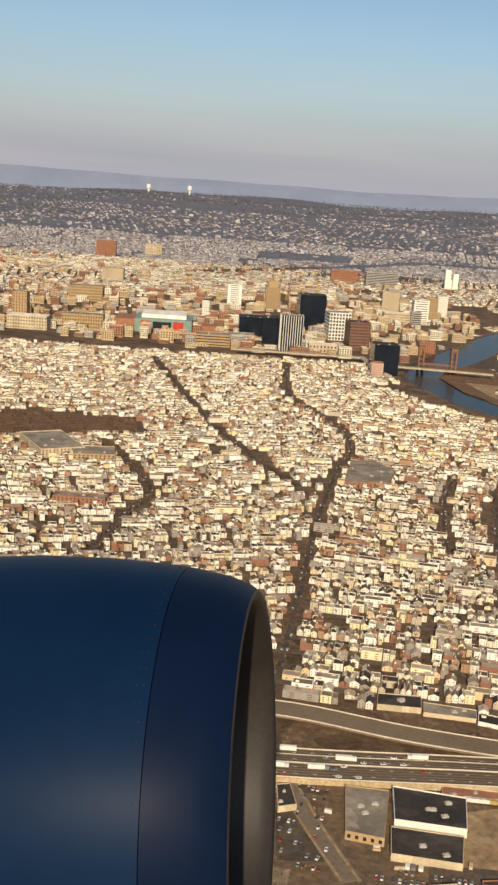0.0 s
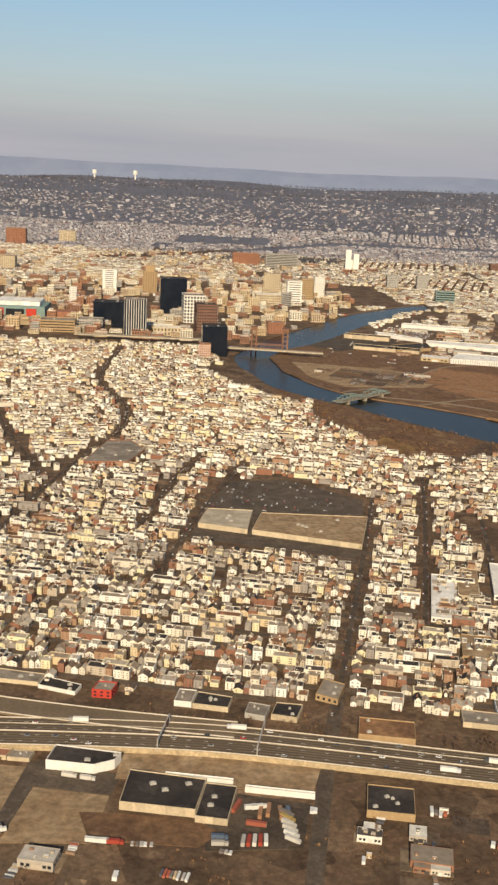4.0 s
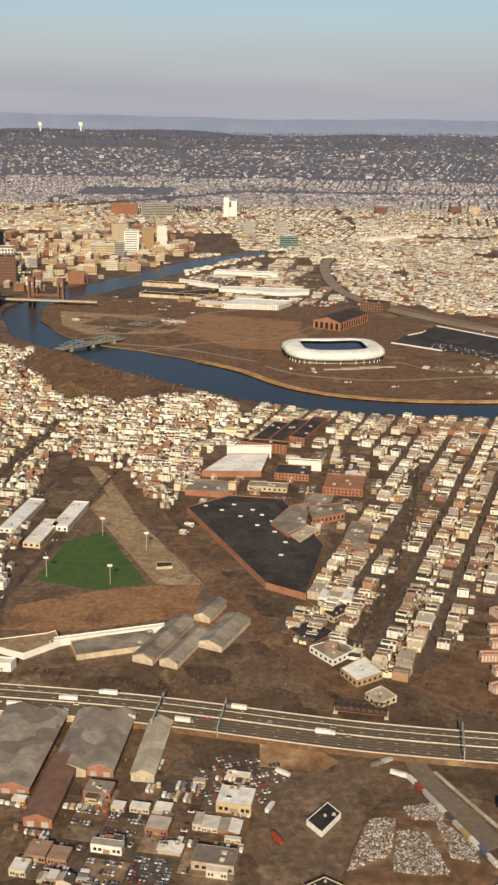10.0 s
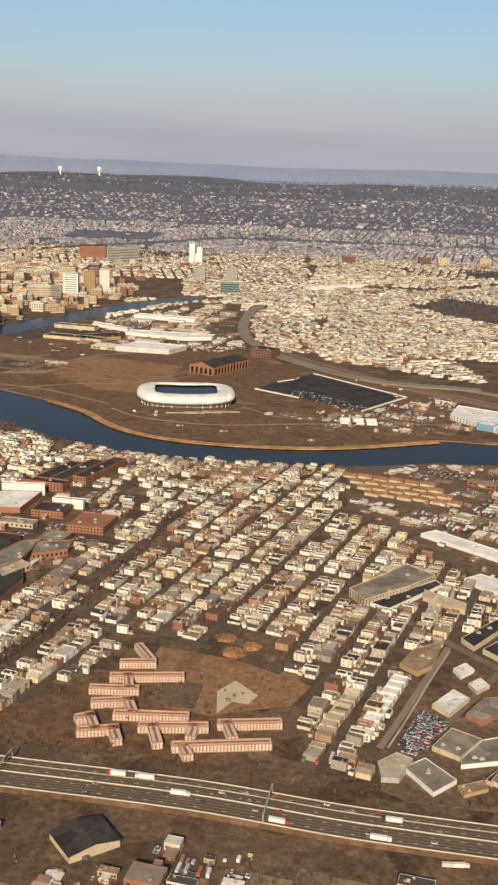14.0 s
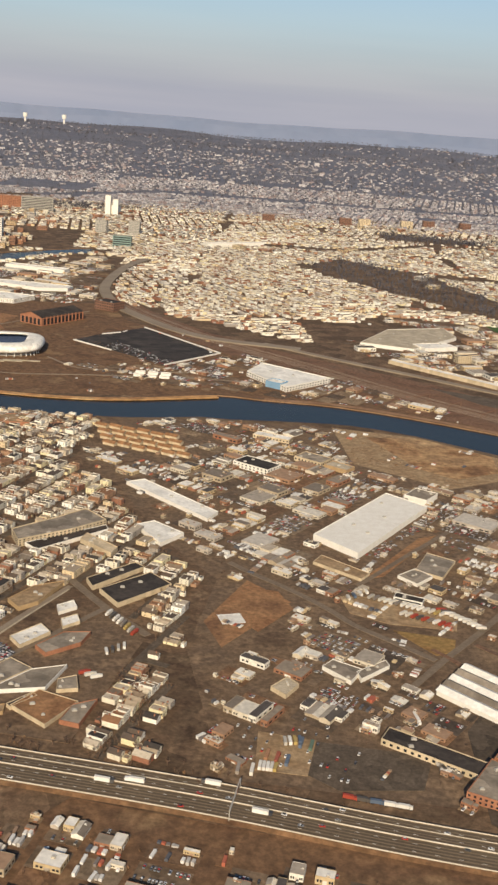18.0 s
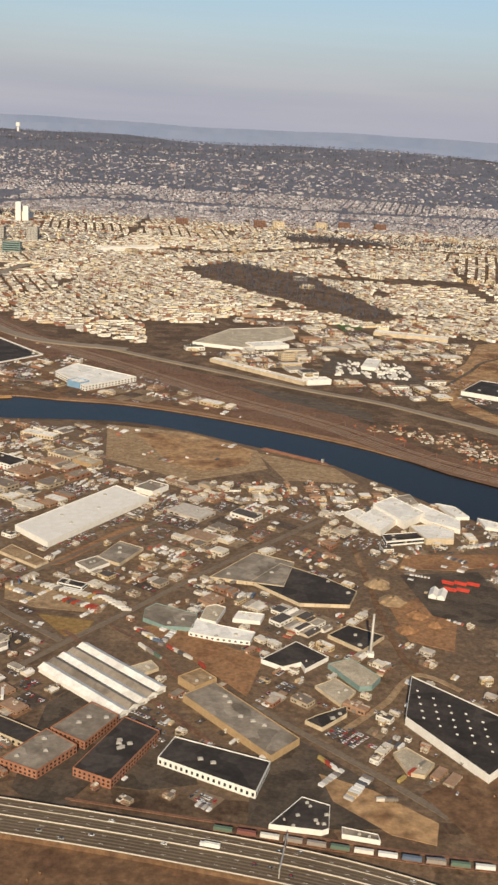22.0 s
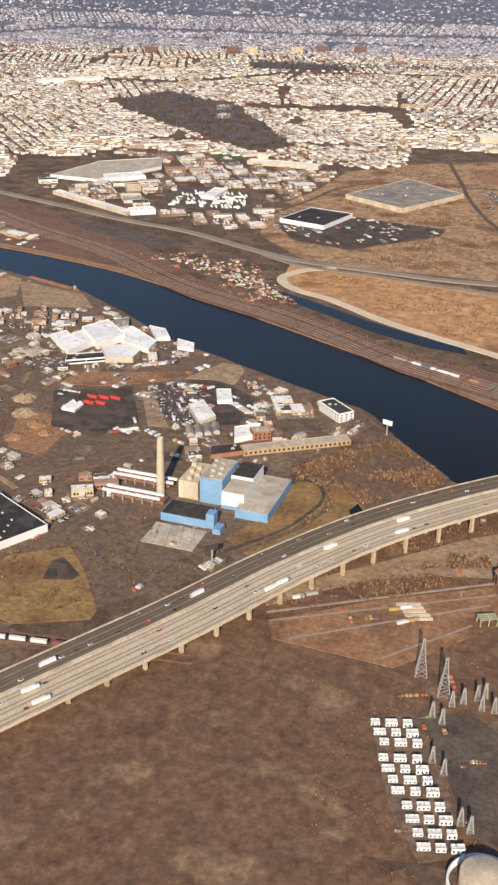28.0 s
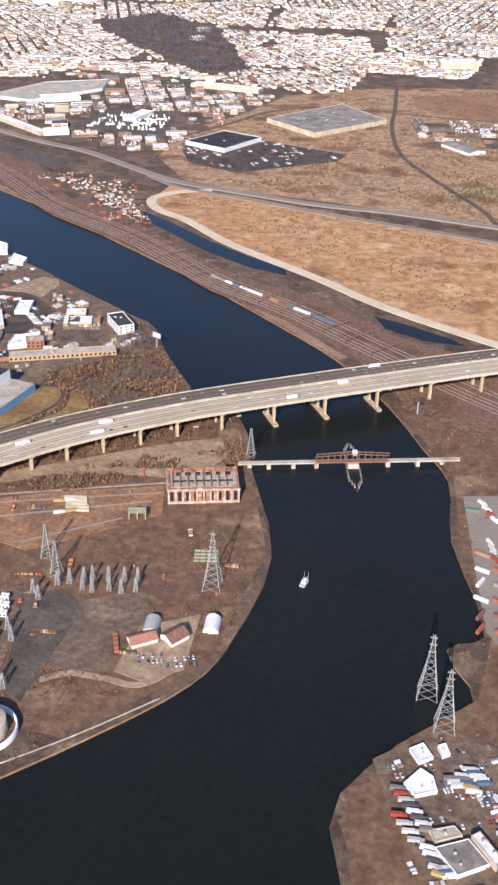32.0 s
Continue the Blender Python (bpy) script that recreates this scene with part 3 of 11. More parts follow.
def bare_tree(seed, twigs=40, spread=0.36, limbs=7):
    """A leafless tree of unit height: tapered trunk, limbs and a ragged crown of twigs."""
    rnd = random.Random(seed)
    p = Pile()

    def limb(a, b, r0, r1):
        a, b = Vector(a), Vector(b)
        u = (b - a).normalized()
        s = u.orthogonal().normalized()
        t = u.cross(s)
        ring = [(math.cos(k * 2.094), math.sin(k * 2.094)) for k in range(3)]
        v = [tuple(a + s * (r0 * c) + t * (r0 * d)) for c, d in ring] + [tuple(b + s * (r1 * c) + t * (r1 * d)) for c, d in ring]
        p.add(v, [(0, 1, 4, 3), (1, 2, 5, 4), (2, 0, 3, 5)])
    limb((0, 0, 0), (0.02, 0.01, 0.5), 0.035, 0.02)
    tips = []
    for k in range(limbs):
        an, h = k * 0.9 + rnd.random(), rnd.uniform(0.28, 0.5)
        tip = (math.cos(an) * rnd.uniform(.12, spread * .8), math.sin(an) * rnd.uniform(.12, spread * .8), rnd.uniform(.6, .9))
        limb((0.01, 0, h), tip, 0.016, 0.005)
        tips.append((Vector((0.01, 0, h)), Vector(tip)))
    for k in range(twigs):
        a, b = rnd.choice(tips)
        q = a.lerp(b, rnd.uniform(0.3, 1.05))
        d = Vector((rnd.gauss(0, 1), rnd.gauss(0, 1), rnd.gauss(0.5, 0.7))).normalized() * rnd.uniform(.1, .22)
        s = d.orthogonal().normalized() * rnd.uniform(.014, .034) * (2.2 if twigs < 20 else 1)
        p.add([tuple(q - s), tuple(q + s), tuple(q + d)], [(0, 1, 2)])
    return (p.v, p.f, p.i)


TREES = [bare_tree(k) for k in range(4)]
FAR_TREES = [bare_tree(k, 14, 0.4, 3) for k in range(4)]
rng = np.random.default_rng(7)

# places kept free of houses: lots, fields, landmarks, highways and the river
FREE = [RIVER]


def keep(x, y, areas):
    ok = np.ones(len(x), bool)
    for a in areas:
        ok &= ~inside(a, x, y)
    return ok


def district(poly, deg, gap_streets, block, origin, street=3.4, depth=(4.2, 6.0), width=(2.2, 3.6), tall=(2.2, 3.8), roofs=0.4, tight=0.25, free=None, skip=0.1, wide=0.06, cross=None, loose=False):
    """Houses in rows along parallel streets inside a polygon. deg: turn of the streets to the right of north.
    Returns flat houses, gabled houses, street lines and tree places."""
    c, s = math.cos(radians(deg)), math.sin(radians(deg))
    ux, uy, vx, vy = s, c, c, -s
    P = np.array(poly, float) - np.array(origin)
    u, v = P @ np.array([ux, uy]), P @ np.array([vx, vy])
    rows, streets, trees = [], [], []
    for k in range(math.floor(v.min() / gap_streets), math.ceil(v.max() / gap_streets) + 1):
        streets.append((k * gap_streets, u.min(), u.max()))
        for side in (-1, 1):
            n = int((u.max() - u.min()) / (width[0] + tight)) + 2
            w = rng.uniform(width[0], width[1], n)
            run = rng.random(n) < 0.5
            for q in range(1, n):  # terraces of alike houses
                if run[q]:
                    w[q] = w[q - 1]
            d = rng.uniform(depth[0], depth[1], n)
            w = np.where(rng.random(n) < wide, w * rng.uniform(1.8, 3.6, n), w)
            at = u.min() + np.cumsum(w + rng.uniform(0.02, tight * 2, n)) - w / 2
            back = gap_streets / 2 - street / 2 - 0.9
            d = np.minimum(d, back - 0.4)
            vv = k * gap_streets + side * (street / 2 + 0.6 + d / 2 + np.where(rng.random(n) < 0.2, rng.uniform(0, 1.6, n), rng.uniform(0, 0.4, n)))
            h = rng.uniform(tall[0], tall[1], n)
            for q in range(1, n):
                if run[q]:
                    h[q] = h[q - 1]
            ph = at + (rng.uniform(0, block) if loose else 0)
            ok = (ph % block > (cross or street) * 0.55 + w / 2) & (ph % block < block - (cross or street) * 0.55 - w / 2) & (rng.random(n) > skip)
            rows.append(np.stack([at, vv, w, d, h, np.full(n, side)], 1)[ok])
    r = np.concatenate(rows)
    x = origin[0] + r[:, 0] * ux + r[:, 1] * vx
    y = origin[1] + r[:, 0] * uy + r[:, 1] * vy
    ok = inside(poly, x, y)
    r, x, y = r[ok], x[ok], y[ok]
    ok = keep(x, y, FREE)
    for e, g in ((-2.2, -2.2), (2.2, -2.2), (2.2, 2.2), (-2.2, 2.2)):
        ok &= keep(x + e, y + g, FREE)
    r, x, y = r[ok], x[ok], y[ok]
    turn = np.full(len(x), -deg + 90.0) + np.where(r[:, 5] > 0, 180, 0) + rng.normal(0, 2.2, len(x))
    # a house's own x runs along the street, its y away from it
    out = np.stack([x, y, ground_z(x, y), turn, r[:, 2], r[:, 3], r[:, 4]], 1)
    gab = (rng.random(len(out)) < roofs) & (out[:, 4] < width[1] * 1.05)
    # lean-to sheds and garages in the back yards
    pick = rng.random(len(out)) < 0.45
    yard = out[pick].copy()
    back = rng.uniform(0.6, 1.2, len(yard)) + yard[:, 5] * 0.5 + 0.8
    yard[:, 0] += vx * np.where(r[pick, 5] > 0, 1, -1) * back
    yard[:, 1] += vy * np.where(r[pick, 5] > 0, 1, -1) * back
    yard[:, 4] *= rng.uniform(0.45, 0.9, len(yard))
    yard[:, 5] = rng.uniform(1.2, 2.4, len(yard))
    yard[:, 6] = rng.uniform(0.8, 1.9, len(yard))
    out = np.concatenate([out, yard])
    gab = np.concatenate([gab, rng.random(len(yard)) < 0.2])
    # trees along streets and in yards
    nt = int(len(out) * 0.55)
    pick = rng.integers(0, max(1, len(x)), nt)
    off = rng.choice([-1, 1], nt) * rng.uniform(3.2, 5.2, nt)
    tx, ty = x[pick] + vx * off + rng.uniform(-2, 2, nt), y[pick] + vy * off + rng.uniform(-2, 2, nt)
    okt = inside(poly, tx, ty) & keep(tx, ty, FREE)
    hh = rng.uniform(1.8, 4.0, nt)
    trees = np.stack([tx, ty, ground_z(tx, ty), rng.uniform(0, 360, nt), hh, hh, hh], 1)[okt]
    lines = []
    for q, a, b in streets:
        t = np.arange(a, b, 6.0)
        lx, ly = origin[0] + t * ux + q * vx, origin[1] + t * uy + q * vy
        okl = inside(poly, lx, ly) & keep(lx, ly, FREE)
        lines.append((lx[okl], ly[okl]))
    for t in [] if loose else np.arange(math.floor(u.min() / block) * block, u.max(), block):
        q = np.arange(v.min(), v.max(), 6.0)
        lx, ly = origin[0] + t * ux + q * vx, origin[1] + t * uy + q * vy
        okl = inside(poly, lx, ly) & keep(lx, ly, FREE)
        lines.append((lx[okl], ly[okl]))
    return out[~gab], out[gab], lines, trees, (ux, uy)


def streets(name, lines, direction, width=3.0, z=0.108):
    """The roadways of a district: short slabs joined end to end."""
    rows = []
    for lx, ly in lines:
        if len(lx) < 2:
            continue
        dx, dy = lx[1] - lx[0], ly[1] - ly[0]
        ang = math.degrees(math.atan2(dy, dx))
        for a, b in zip(lx, ly):
            rows.append((a, b, -0.3 + z + (0.03 if abs(direction[0] * math.cos(radians(ang)) + direction[1] * math.sin(radians(ang))) < 0.7 else 0), ang, 5.995, width, 0.3))
    v, f = prism(rect(0, 0, 1, 1), 0, 1)
    ob = crowd(name, (v, f, [0] * len(f)), rows, [M_ASPHALT], "worn grey-brown town streets between rows of houses", "street")
    return ob


def grow(name, rows, material, label, seed=0, far=False):
    """Bare trees of four shapes."""
    rows = np.asarray(rows, float).reshape(-1, 7)
    pick = np.random.default_rng(seed).integers(0, 4, len(rows))
    for k in range(4):
        if (pick == k).any():
            crowd(name, (FAR_TREES if far else TREES)[k], rows[pick == k], [material], label, "trees")


def scatter(poly, n, h=(1.5, 3.5), seed=1, free=()):
    r = np.random.default_rng(seed)
    P = np.array(poly, float)
    x, y = r.uniform(P[:, 0].min(), P[:, 0].max(), n), r.uniform(P[:, 1].min(), P[:, 1].max(), n)
    ok = inside(poly, x, y) & keep(x, y, list(free) + [RIVER])
    x, y = x[ok], y[ok]
    hh = r.uniform(h[0], h[1], len(x))
    return np.stack([x, y, ground_z(x, y), r.uniform(0, 360, len(x)), hh * 1.2, hh * 1.2, hh], 1)


SINGLES = []


def settle(name, poly, deg, gap_streets, block, origin, near=True, far=False, trees=1.0, single=0, **kw):
    fl, ga, lines, tr, u = district(poly, deg, gap_streets, block, origin, **kw)
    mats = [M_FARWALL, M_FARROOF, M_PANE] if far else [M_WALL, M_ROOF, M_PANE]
    close = 470 if near else 0
    if single:
        SINGLES.extend([(*r, 0) for r in fl if r[1] < single] + [(*r, 1) for r in ga if r[1] < single])
        fl, ga = fl[fl[:, 1] >= single], ga[ga[:, 1] >= single]
    flat = "rows of pale flat-roofed town houses" if not far else "distant pale houses among bare trees"
    gable = "rows of pale houses with gabled roofs" if not far else "distant gabled houses among bare trees"
    for rows, full, lite, label in ((fl, with_windows(flat_house(), 3, 2, 2), plain(flat_house()) if near else plain(lite_house()), flat), (ga, with_windows(gable_house(), 2, 2, 2), plain(gable_house()) if near else plain(lite_gable()), gable)):
        c = rows[:, 1] < close
        crowd(name, full, rows[c], mats, label, "houses")
        crowd(name, lite, rows[~c], mats, label, "houses")
    if close:
        streets("street", lines, u)
    tr = np.concatenate([tr, tr + [1.3, -1.1, 0, 90, 0, 0, 0]])[: int(len(tr) * trees)]
    hit = tr[:, 1] < 400
    grow("street_trees", tr[hit], M_BARK if not far else M_WOODS, "bare brown winter trees along the streets", seed=len(fl), far=not near)
    grow("street_trees", tr[~hit], M_BARK if not far else M_WOODS, "bare brown winter trees along the streets", seed=len(fl) + 1, far=True)
    return fl, ga


def sheds(name, poly, n, deg, size=((5, 16), (5, 12), (1.6, 3.4)), seed=3, free=None, close=0.46):
    """Sheds and workshops of mixed sizes that don't overlap."""
    r = np.random.default_rng(seed)
    P = np.array(poly, float)
    got = []
    for k in range(n * 8):
        if len(got) >= n:
            break
        x, y = r.uniform(P[:, 0].min(), P[:, 0].max()), r.uniform(P[:, 1].min(), P[:, 1].max())
        w, d, h = (r.uniform(*s) * r.uniform(0.5, 1) for s in size)
        if got:
            q = np.array(got)
            if (np.hypot(x - q[:, 0], y - q[:, 1]) < (max(w, d) + np.maximum(q[:, 4], q[:, 5])) * close).any():
                continue
        cx = np.array([p[0] for p in rect(x, y, w + 1, d + 1, deg)] + [x])
        cy = np.array([p[1] for p in rect(x, y, w + 1, d + 1, deg)] + [y])
        if inside(poly, cx, cy).all() and keep(cx, cy, FREE if free is None else free).all():
            got.append((x, y, float(ground_z(x, y)), deg + r.choice([0, 90]), w, d, h))
    got = np.array(got).reshape(-1, 7)
    flat = r.random(len(got)) < 0.75
    crowd(name, plain(shed_block()), got[flat], [M_SHED, M_SHEDROOF], "low flat-roofed workshops and warehouses", "warehouses")
    crowd(name, plain(gable_house()), got[~flat], [M_SHED, M_SHEDROOF], "low sheds with pitched metal roofs", "sheds")
    return got


GOODS, LOT_CARS, LOT_TREES, PADS = [], [], [], []


def parcels(poly, deg, size, seed, free, tall=(1.3, 2.8), built=0.62, label="low flat-roofed workshops and warehouses in paved lots"):
    """Ground cut into paved lots: halls with annexes, rows of units, parked cars, goods yards, scrub."""
    r = np.random.default_rng(seed)
    P = np.array(poly, float)
    o = P.mean(0)
    (xa, ya), (xb, yb) = P.min(0), P.max(0)
    free = [q for q in free if min(k[0] for k in q) < xb and max(k[0] for k in q) > xa and min(k[1] for k in q) < yb and max(k[1] for k in q) > ya]
    c, s = math.cos(radians(deg)), math.sin(radians(deg))
    loc = (P - o) @ np.array([[c, -s], [s, c]])
    fc = np.array([(np.mean([k[0] for k in q]), np.mean([k[1] for k in q])) for q in free]).reshape(-1, 2)
    fr = np.array([max(math.dist(k, m) for k in q) for q, m in zip(free, fc)])
    pads, flat, gab = [], [], []
    old = np.array(PADS).reshape(-1, 3)

    def place(rows, u, v, w, d, h, z=0.0, turn=0.0):
        rows.append((o[0] + u * c - v * s, o[1] + u * s + v * c, z, deg + turn, w, d, h))

    def car(u, v, turn):
        LOT_CARS.append((o[0] + u * c - v * s, o[1] + u * s + v * c, 0.16, turn, 1, 1, 1))

    u = loc[:, 0].min()
    while u < loc[:, 0].max():
        w = size * r.uniform(0.65, 1.5)
        v = loc[:, 1].min() + r.uniform(-0.5, 0) * size
        while v < loc[:, 1].max():
            d = size * r.uniform(0.5, 1.25)
            cu, cv, cw, cd = u + w / 2, v + d / 2, w, d
            v += d + (0.3 if r.random() < 0.55 else r.uniform(1.4, 2.6))
            for _ in range(3):
                g = [(cu + a * cw, cv + e * cd) for a in (-.5, 0, .5) for e in (-.5, 0, .5)]
                gx, gy = np.array([o[0] + a * c - e * s for a, e in g]), np.array([o[1] + a * s + e * c for a, e in g])
                if inside(poly, gx, gy).all() and not (np.hypot(old[:, 0] - gx[4], old[:, 1] - gy[4]) < (old[:, 2] + math.hypot(cw, cd) / 2) * 0.74).any() and keep(gx, gy, [free[k] for k in np.nonzero(np.hypot(fc[:, 0] - gx[4], fc[:, 1] - gy[4]) < fr + math.hypot(cw, cd))[0]]).all():
                    break
                cu, cv, cw, cd = cu + r.uniform(-.2, .2) * cw, cv + r.uniform(-.2, .2) * cd, cw * 0.62, cd * 0.62
            else:
                continue
            if min(cw, cd) < 2.0:
                continue
            place(pads, cu, cv, cw, cd, 0.25 + r.uniform(0.08, 0.17), -0.25)
            PADS.append((gx[4], gy[4], math.hypot(cw, cd) / 2))
            kind = r.random()
            if kind < built * 0.6:  # a hall with annexes against it
                a, e, h = cw * r.uniform(.5, .92), cd * r.uniform(.45, .85), r.uniform(*tall) * (1.15 if cw > size else 0.9)
                hu, hv = cu + (cw - a) * r.choice([-.46, .46]), cv + (cd - e) * r.choice([-.46, .46])
                place(gab if r.random() < 0.16 and a < 9 else flat, hu, hv, a, e, h)
                for k in range(r.integers(1, 5)):  # plant on the roof
                    place(flat, hu + a * r.uniform(-.38, .38), hv + e * r.uniform(-.38, .38), r.uniform(.5, 1.3), r.uniform(.4, .9), r.uniform(.3, .6), h * 0.95)
                sd = 1 if hv < cv else -1
                for k in range(r.integers(1, 4)):
                    aw, ad = a * r.uniform(.2, .5), min(cd - e, r.uniform(1.5, 4))
                    if ad > 1:
                        place(flat, hu + a * r.uniform(-.3, .3), hv + sd * (e + ad) * 0.5, aw, ad + .02 * k, h * r.uniform(.5, .9))
                for k in range(int((cw - a) * cd * 0.12 + (cd - e) * cw * 0.05)):
                    car(cu + cw * r.uniform(-.47, .47), cv - (cd / 2 - r.uniform(.5, 1.2)) * (1 if hv > cv else -1), deg + 90 + r.normal(0, 4))
            elif kind < built:  # a row of abutting units
                long = cw >= cd
                run, dep = (cw, cd) if long else (cd, cw)
                t, side = -run / 2, r.choice([-1, 1])
                while t < run / 2 - 1.5:
                    q, e = min(r.uniform(2, 6), run / 2 - t), dep * r.uniform(.4, .72)
                    place(gab if r.random() < 0.2 else flat, *((cu + t + q / 2, cv + side * (dep - e) / 2) if long else (cu + side * (dep - e) / 2, cv + t + q / 2)), *((q, e) if long else (e, q)), r.uniform(*tall) * 0.85)
                    t += q + (0.0 if r.random() < 0.7 else r.uniform(.6, 2))
                for k in range(r.integers(2, 9)):
                    car(*((cu + run * r.uniform(-.45, .45), cv - side * dep * 0.36) if long else (cu - side * dep * 0.36, cv + run * r.uniform(-.45, .45))), deg + (90 if long else 0) + r.normal(0, 4))
            elif kind < built + 0.15:  # rows of parked cars
                for b in np.arange(-cd / 2 + 1, cd / 2 - .8, r.choice([2.4, 3.2, 4.4])):
                    for a in np.arange(-cw / 2 + .8, cw / 2 - .6, 0.95):
                        if r.random() < 0.62:
                            car(cu + a, cv + b, deg + 90 + r.normal(0, 3))
            elif kind < built + 0.28:  # trailers and goods
                for b in np.arange(-cd / 2 + 1.6, cd / 2 - 1, r.uniform(3, 5)):
                    for a in np.arange(-cw / 2 + .8, cw / 2 - .6, r.uniform(1.1, 1.5)):
                        if r.random() < 0.6:
                            place(GOODS, cu + a, cv + b, 0.85, r.uniform(1.4, 3.6), r.uniform(.5, 1.2), 0.1, r.normal(0, 3))
                place(flat, cu + cw * .3, cv + cd * .38, cw * .3, cd * .2, 1.4)
            else:
                for k in range(int(cw * cd * 0.22)):
                    place(LOT_TREES, cu + cw * r.uniform(-.48, .48), cv + cd * r.uniform(-.48, .48), *([r.uniform(.7, 1.9)] * 3), 0.0, r.uniform(0, 360))
        u += w + (0.3 if r.random() < 0.45 else r.uniform(1.6, 3.0))
    slab = prism(rect(0, 0, 1, 1), 0, 1)
    crowd("paved_lots", (slab[0], slab[1][1:], [0] * 5), pads, [M_PAD], "patched paving, gravel and earth of yards", "yards")
    crowd("small_works", with_doors(shed_block()), flat, [M_SHED, M_SHEDROOF, M_GLASS], label, "warehouses")
    crowd("small_works", plain(gable_house()), gab, [M_SHED, M_SHEDROOF], "low sheds with pitched metal roofs", "sheds")


def with_doors(p):
    """Loading doors and window strips on the long sides of a unit shed."""
    for x in (-.36, -.2, .26, .4):
        for t in (-1, 1):
            p.add([(x - .05, t * .508, .3), (x + .05, t * .508, .3), (x + .05, t * .508, .62), (x - .05, t * .508, .62)], [(0, 1, 2, 3)[::-t]], 2)
    for y in (-.3, 0, .3):
        for t in (-1, 1):
            p.add([(t * .508, y - .07, .35), (t * .508, y + .07, .35), (t * .508, y + .07, .65), (t * .508, y - .07, .65)], [(0, 1, 2, 3)[::t]], 2)
    return (p.v, p.f, p.i)


def brush(seed):
    """A low ragged bush of twigs, unit size."""
    rnd = random.Random(seed)
    p = Pile()
    for k in range(11):
        an, le = rnd.uniform(0, 6.283), rnd.uniform(.25, .6)
        b0 = Vector((math.cos(an) * .12, math.sin(an) * .12, 0))
        tip = Vector((math.cos(an) * le, math.sin(an) * le, rnd.uniform(.35, 1.0)))
        sd = Vector((-math.sin(an), math.cos(an), 0)) * rnd.uniform(.1, .2)
        mid = b0.lerp(tip, .55)
        p.add([tuple(b0), tuple(mid + sd), tuple(tip), tuple(mid - sd)], [(0, 1, 2, 3)])
    return (p.v, p.f, p.i)


BUSHES = [brush(k) for k in range(3)]


def thicket(poly, n, h, seed, label, material=None, free=(), grain=14.0):
    """Brush in drifts: dense in some places, open in others."""
    rows = scatter(poly, n, h, seed, free)
    x, y = rows[:, 0], rows[:, 1]
    dens = 0.5 + 0.3 * np.sin(x / grain + 1.3 * np.sin(y / grain * 1.3 + seed)) + 0.25 * np.sin(y / grain * 1.7 + 0.8 * np.sin(x / grain * .7)) + 0.15 * np.sin((x + y) / grain * 3.1)
    r = np.random.default_rng(seed)
    rows = rows[r.random(len(rows)) < (dens - 0.3) * 1.7]
    pick = r.integers(0, 3, len(rows))
    for k in range(3):
        crowd("brush", BUSHES[k], rows[pick == k], [material or M_SCRUBTWIG], label, "scrub")


def clutter(name, poly, n, size, seed, mats, label, category, free=(), deg=0.0, tall=(0.3, 1.0)):
    """Many small boxy things strewn over yards: crates, trailers, plant."""
    r = np.random.default_rng(seed)
    P = np.array(poly, float)
    # gathered in short rows and heaps
    m = n // 5
    cx, cy = r.uniform(P[:, 0].min(), P[:, 0].max(), m), r.uniform(P[:, 1].min(), P[:, 1].max(), m)
    a = deg + r.choice([0, 90], m) + r.normal(0, 6, m)
    w, d, h = r.uniform(*size, m), r.uniform(*size, m) * 0.45, r.uniform(*tall, m)
    rows = []
    for k in range(m):
        q = r.integers(1, 9)
        s, c = math.sin(radians(a[k])), math.cos(radians(a[k]))
        for j in range(q):
            g = (j - q / 2) * d[k] * r.uniform(1.15, 1.5)
            rows.append((cx[k] - s * g, cy[k] + c * g, 0.05, a[k] + r.normal(0, 2), w[k] * r.uniform(.8, 1.1), d[k], h[k]))
    rows = np.array(rows)
    ok = inside(poly, rows[:, 0], rows[:, 1]) & keep(rows[:, 0], rows[:, 1], list(free) + [RIVER])
    v, f = prism(rect(0, 0, 1, 1), 0, 1)
    return crowd(name, (v, f[1:], [0] * 5), rows[ok], mats, label, category)


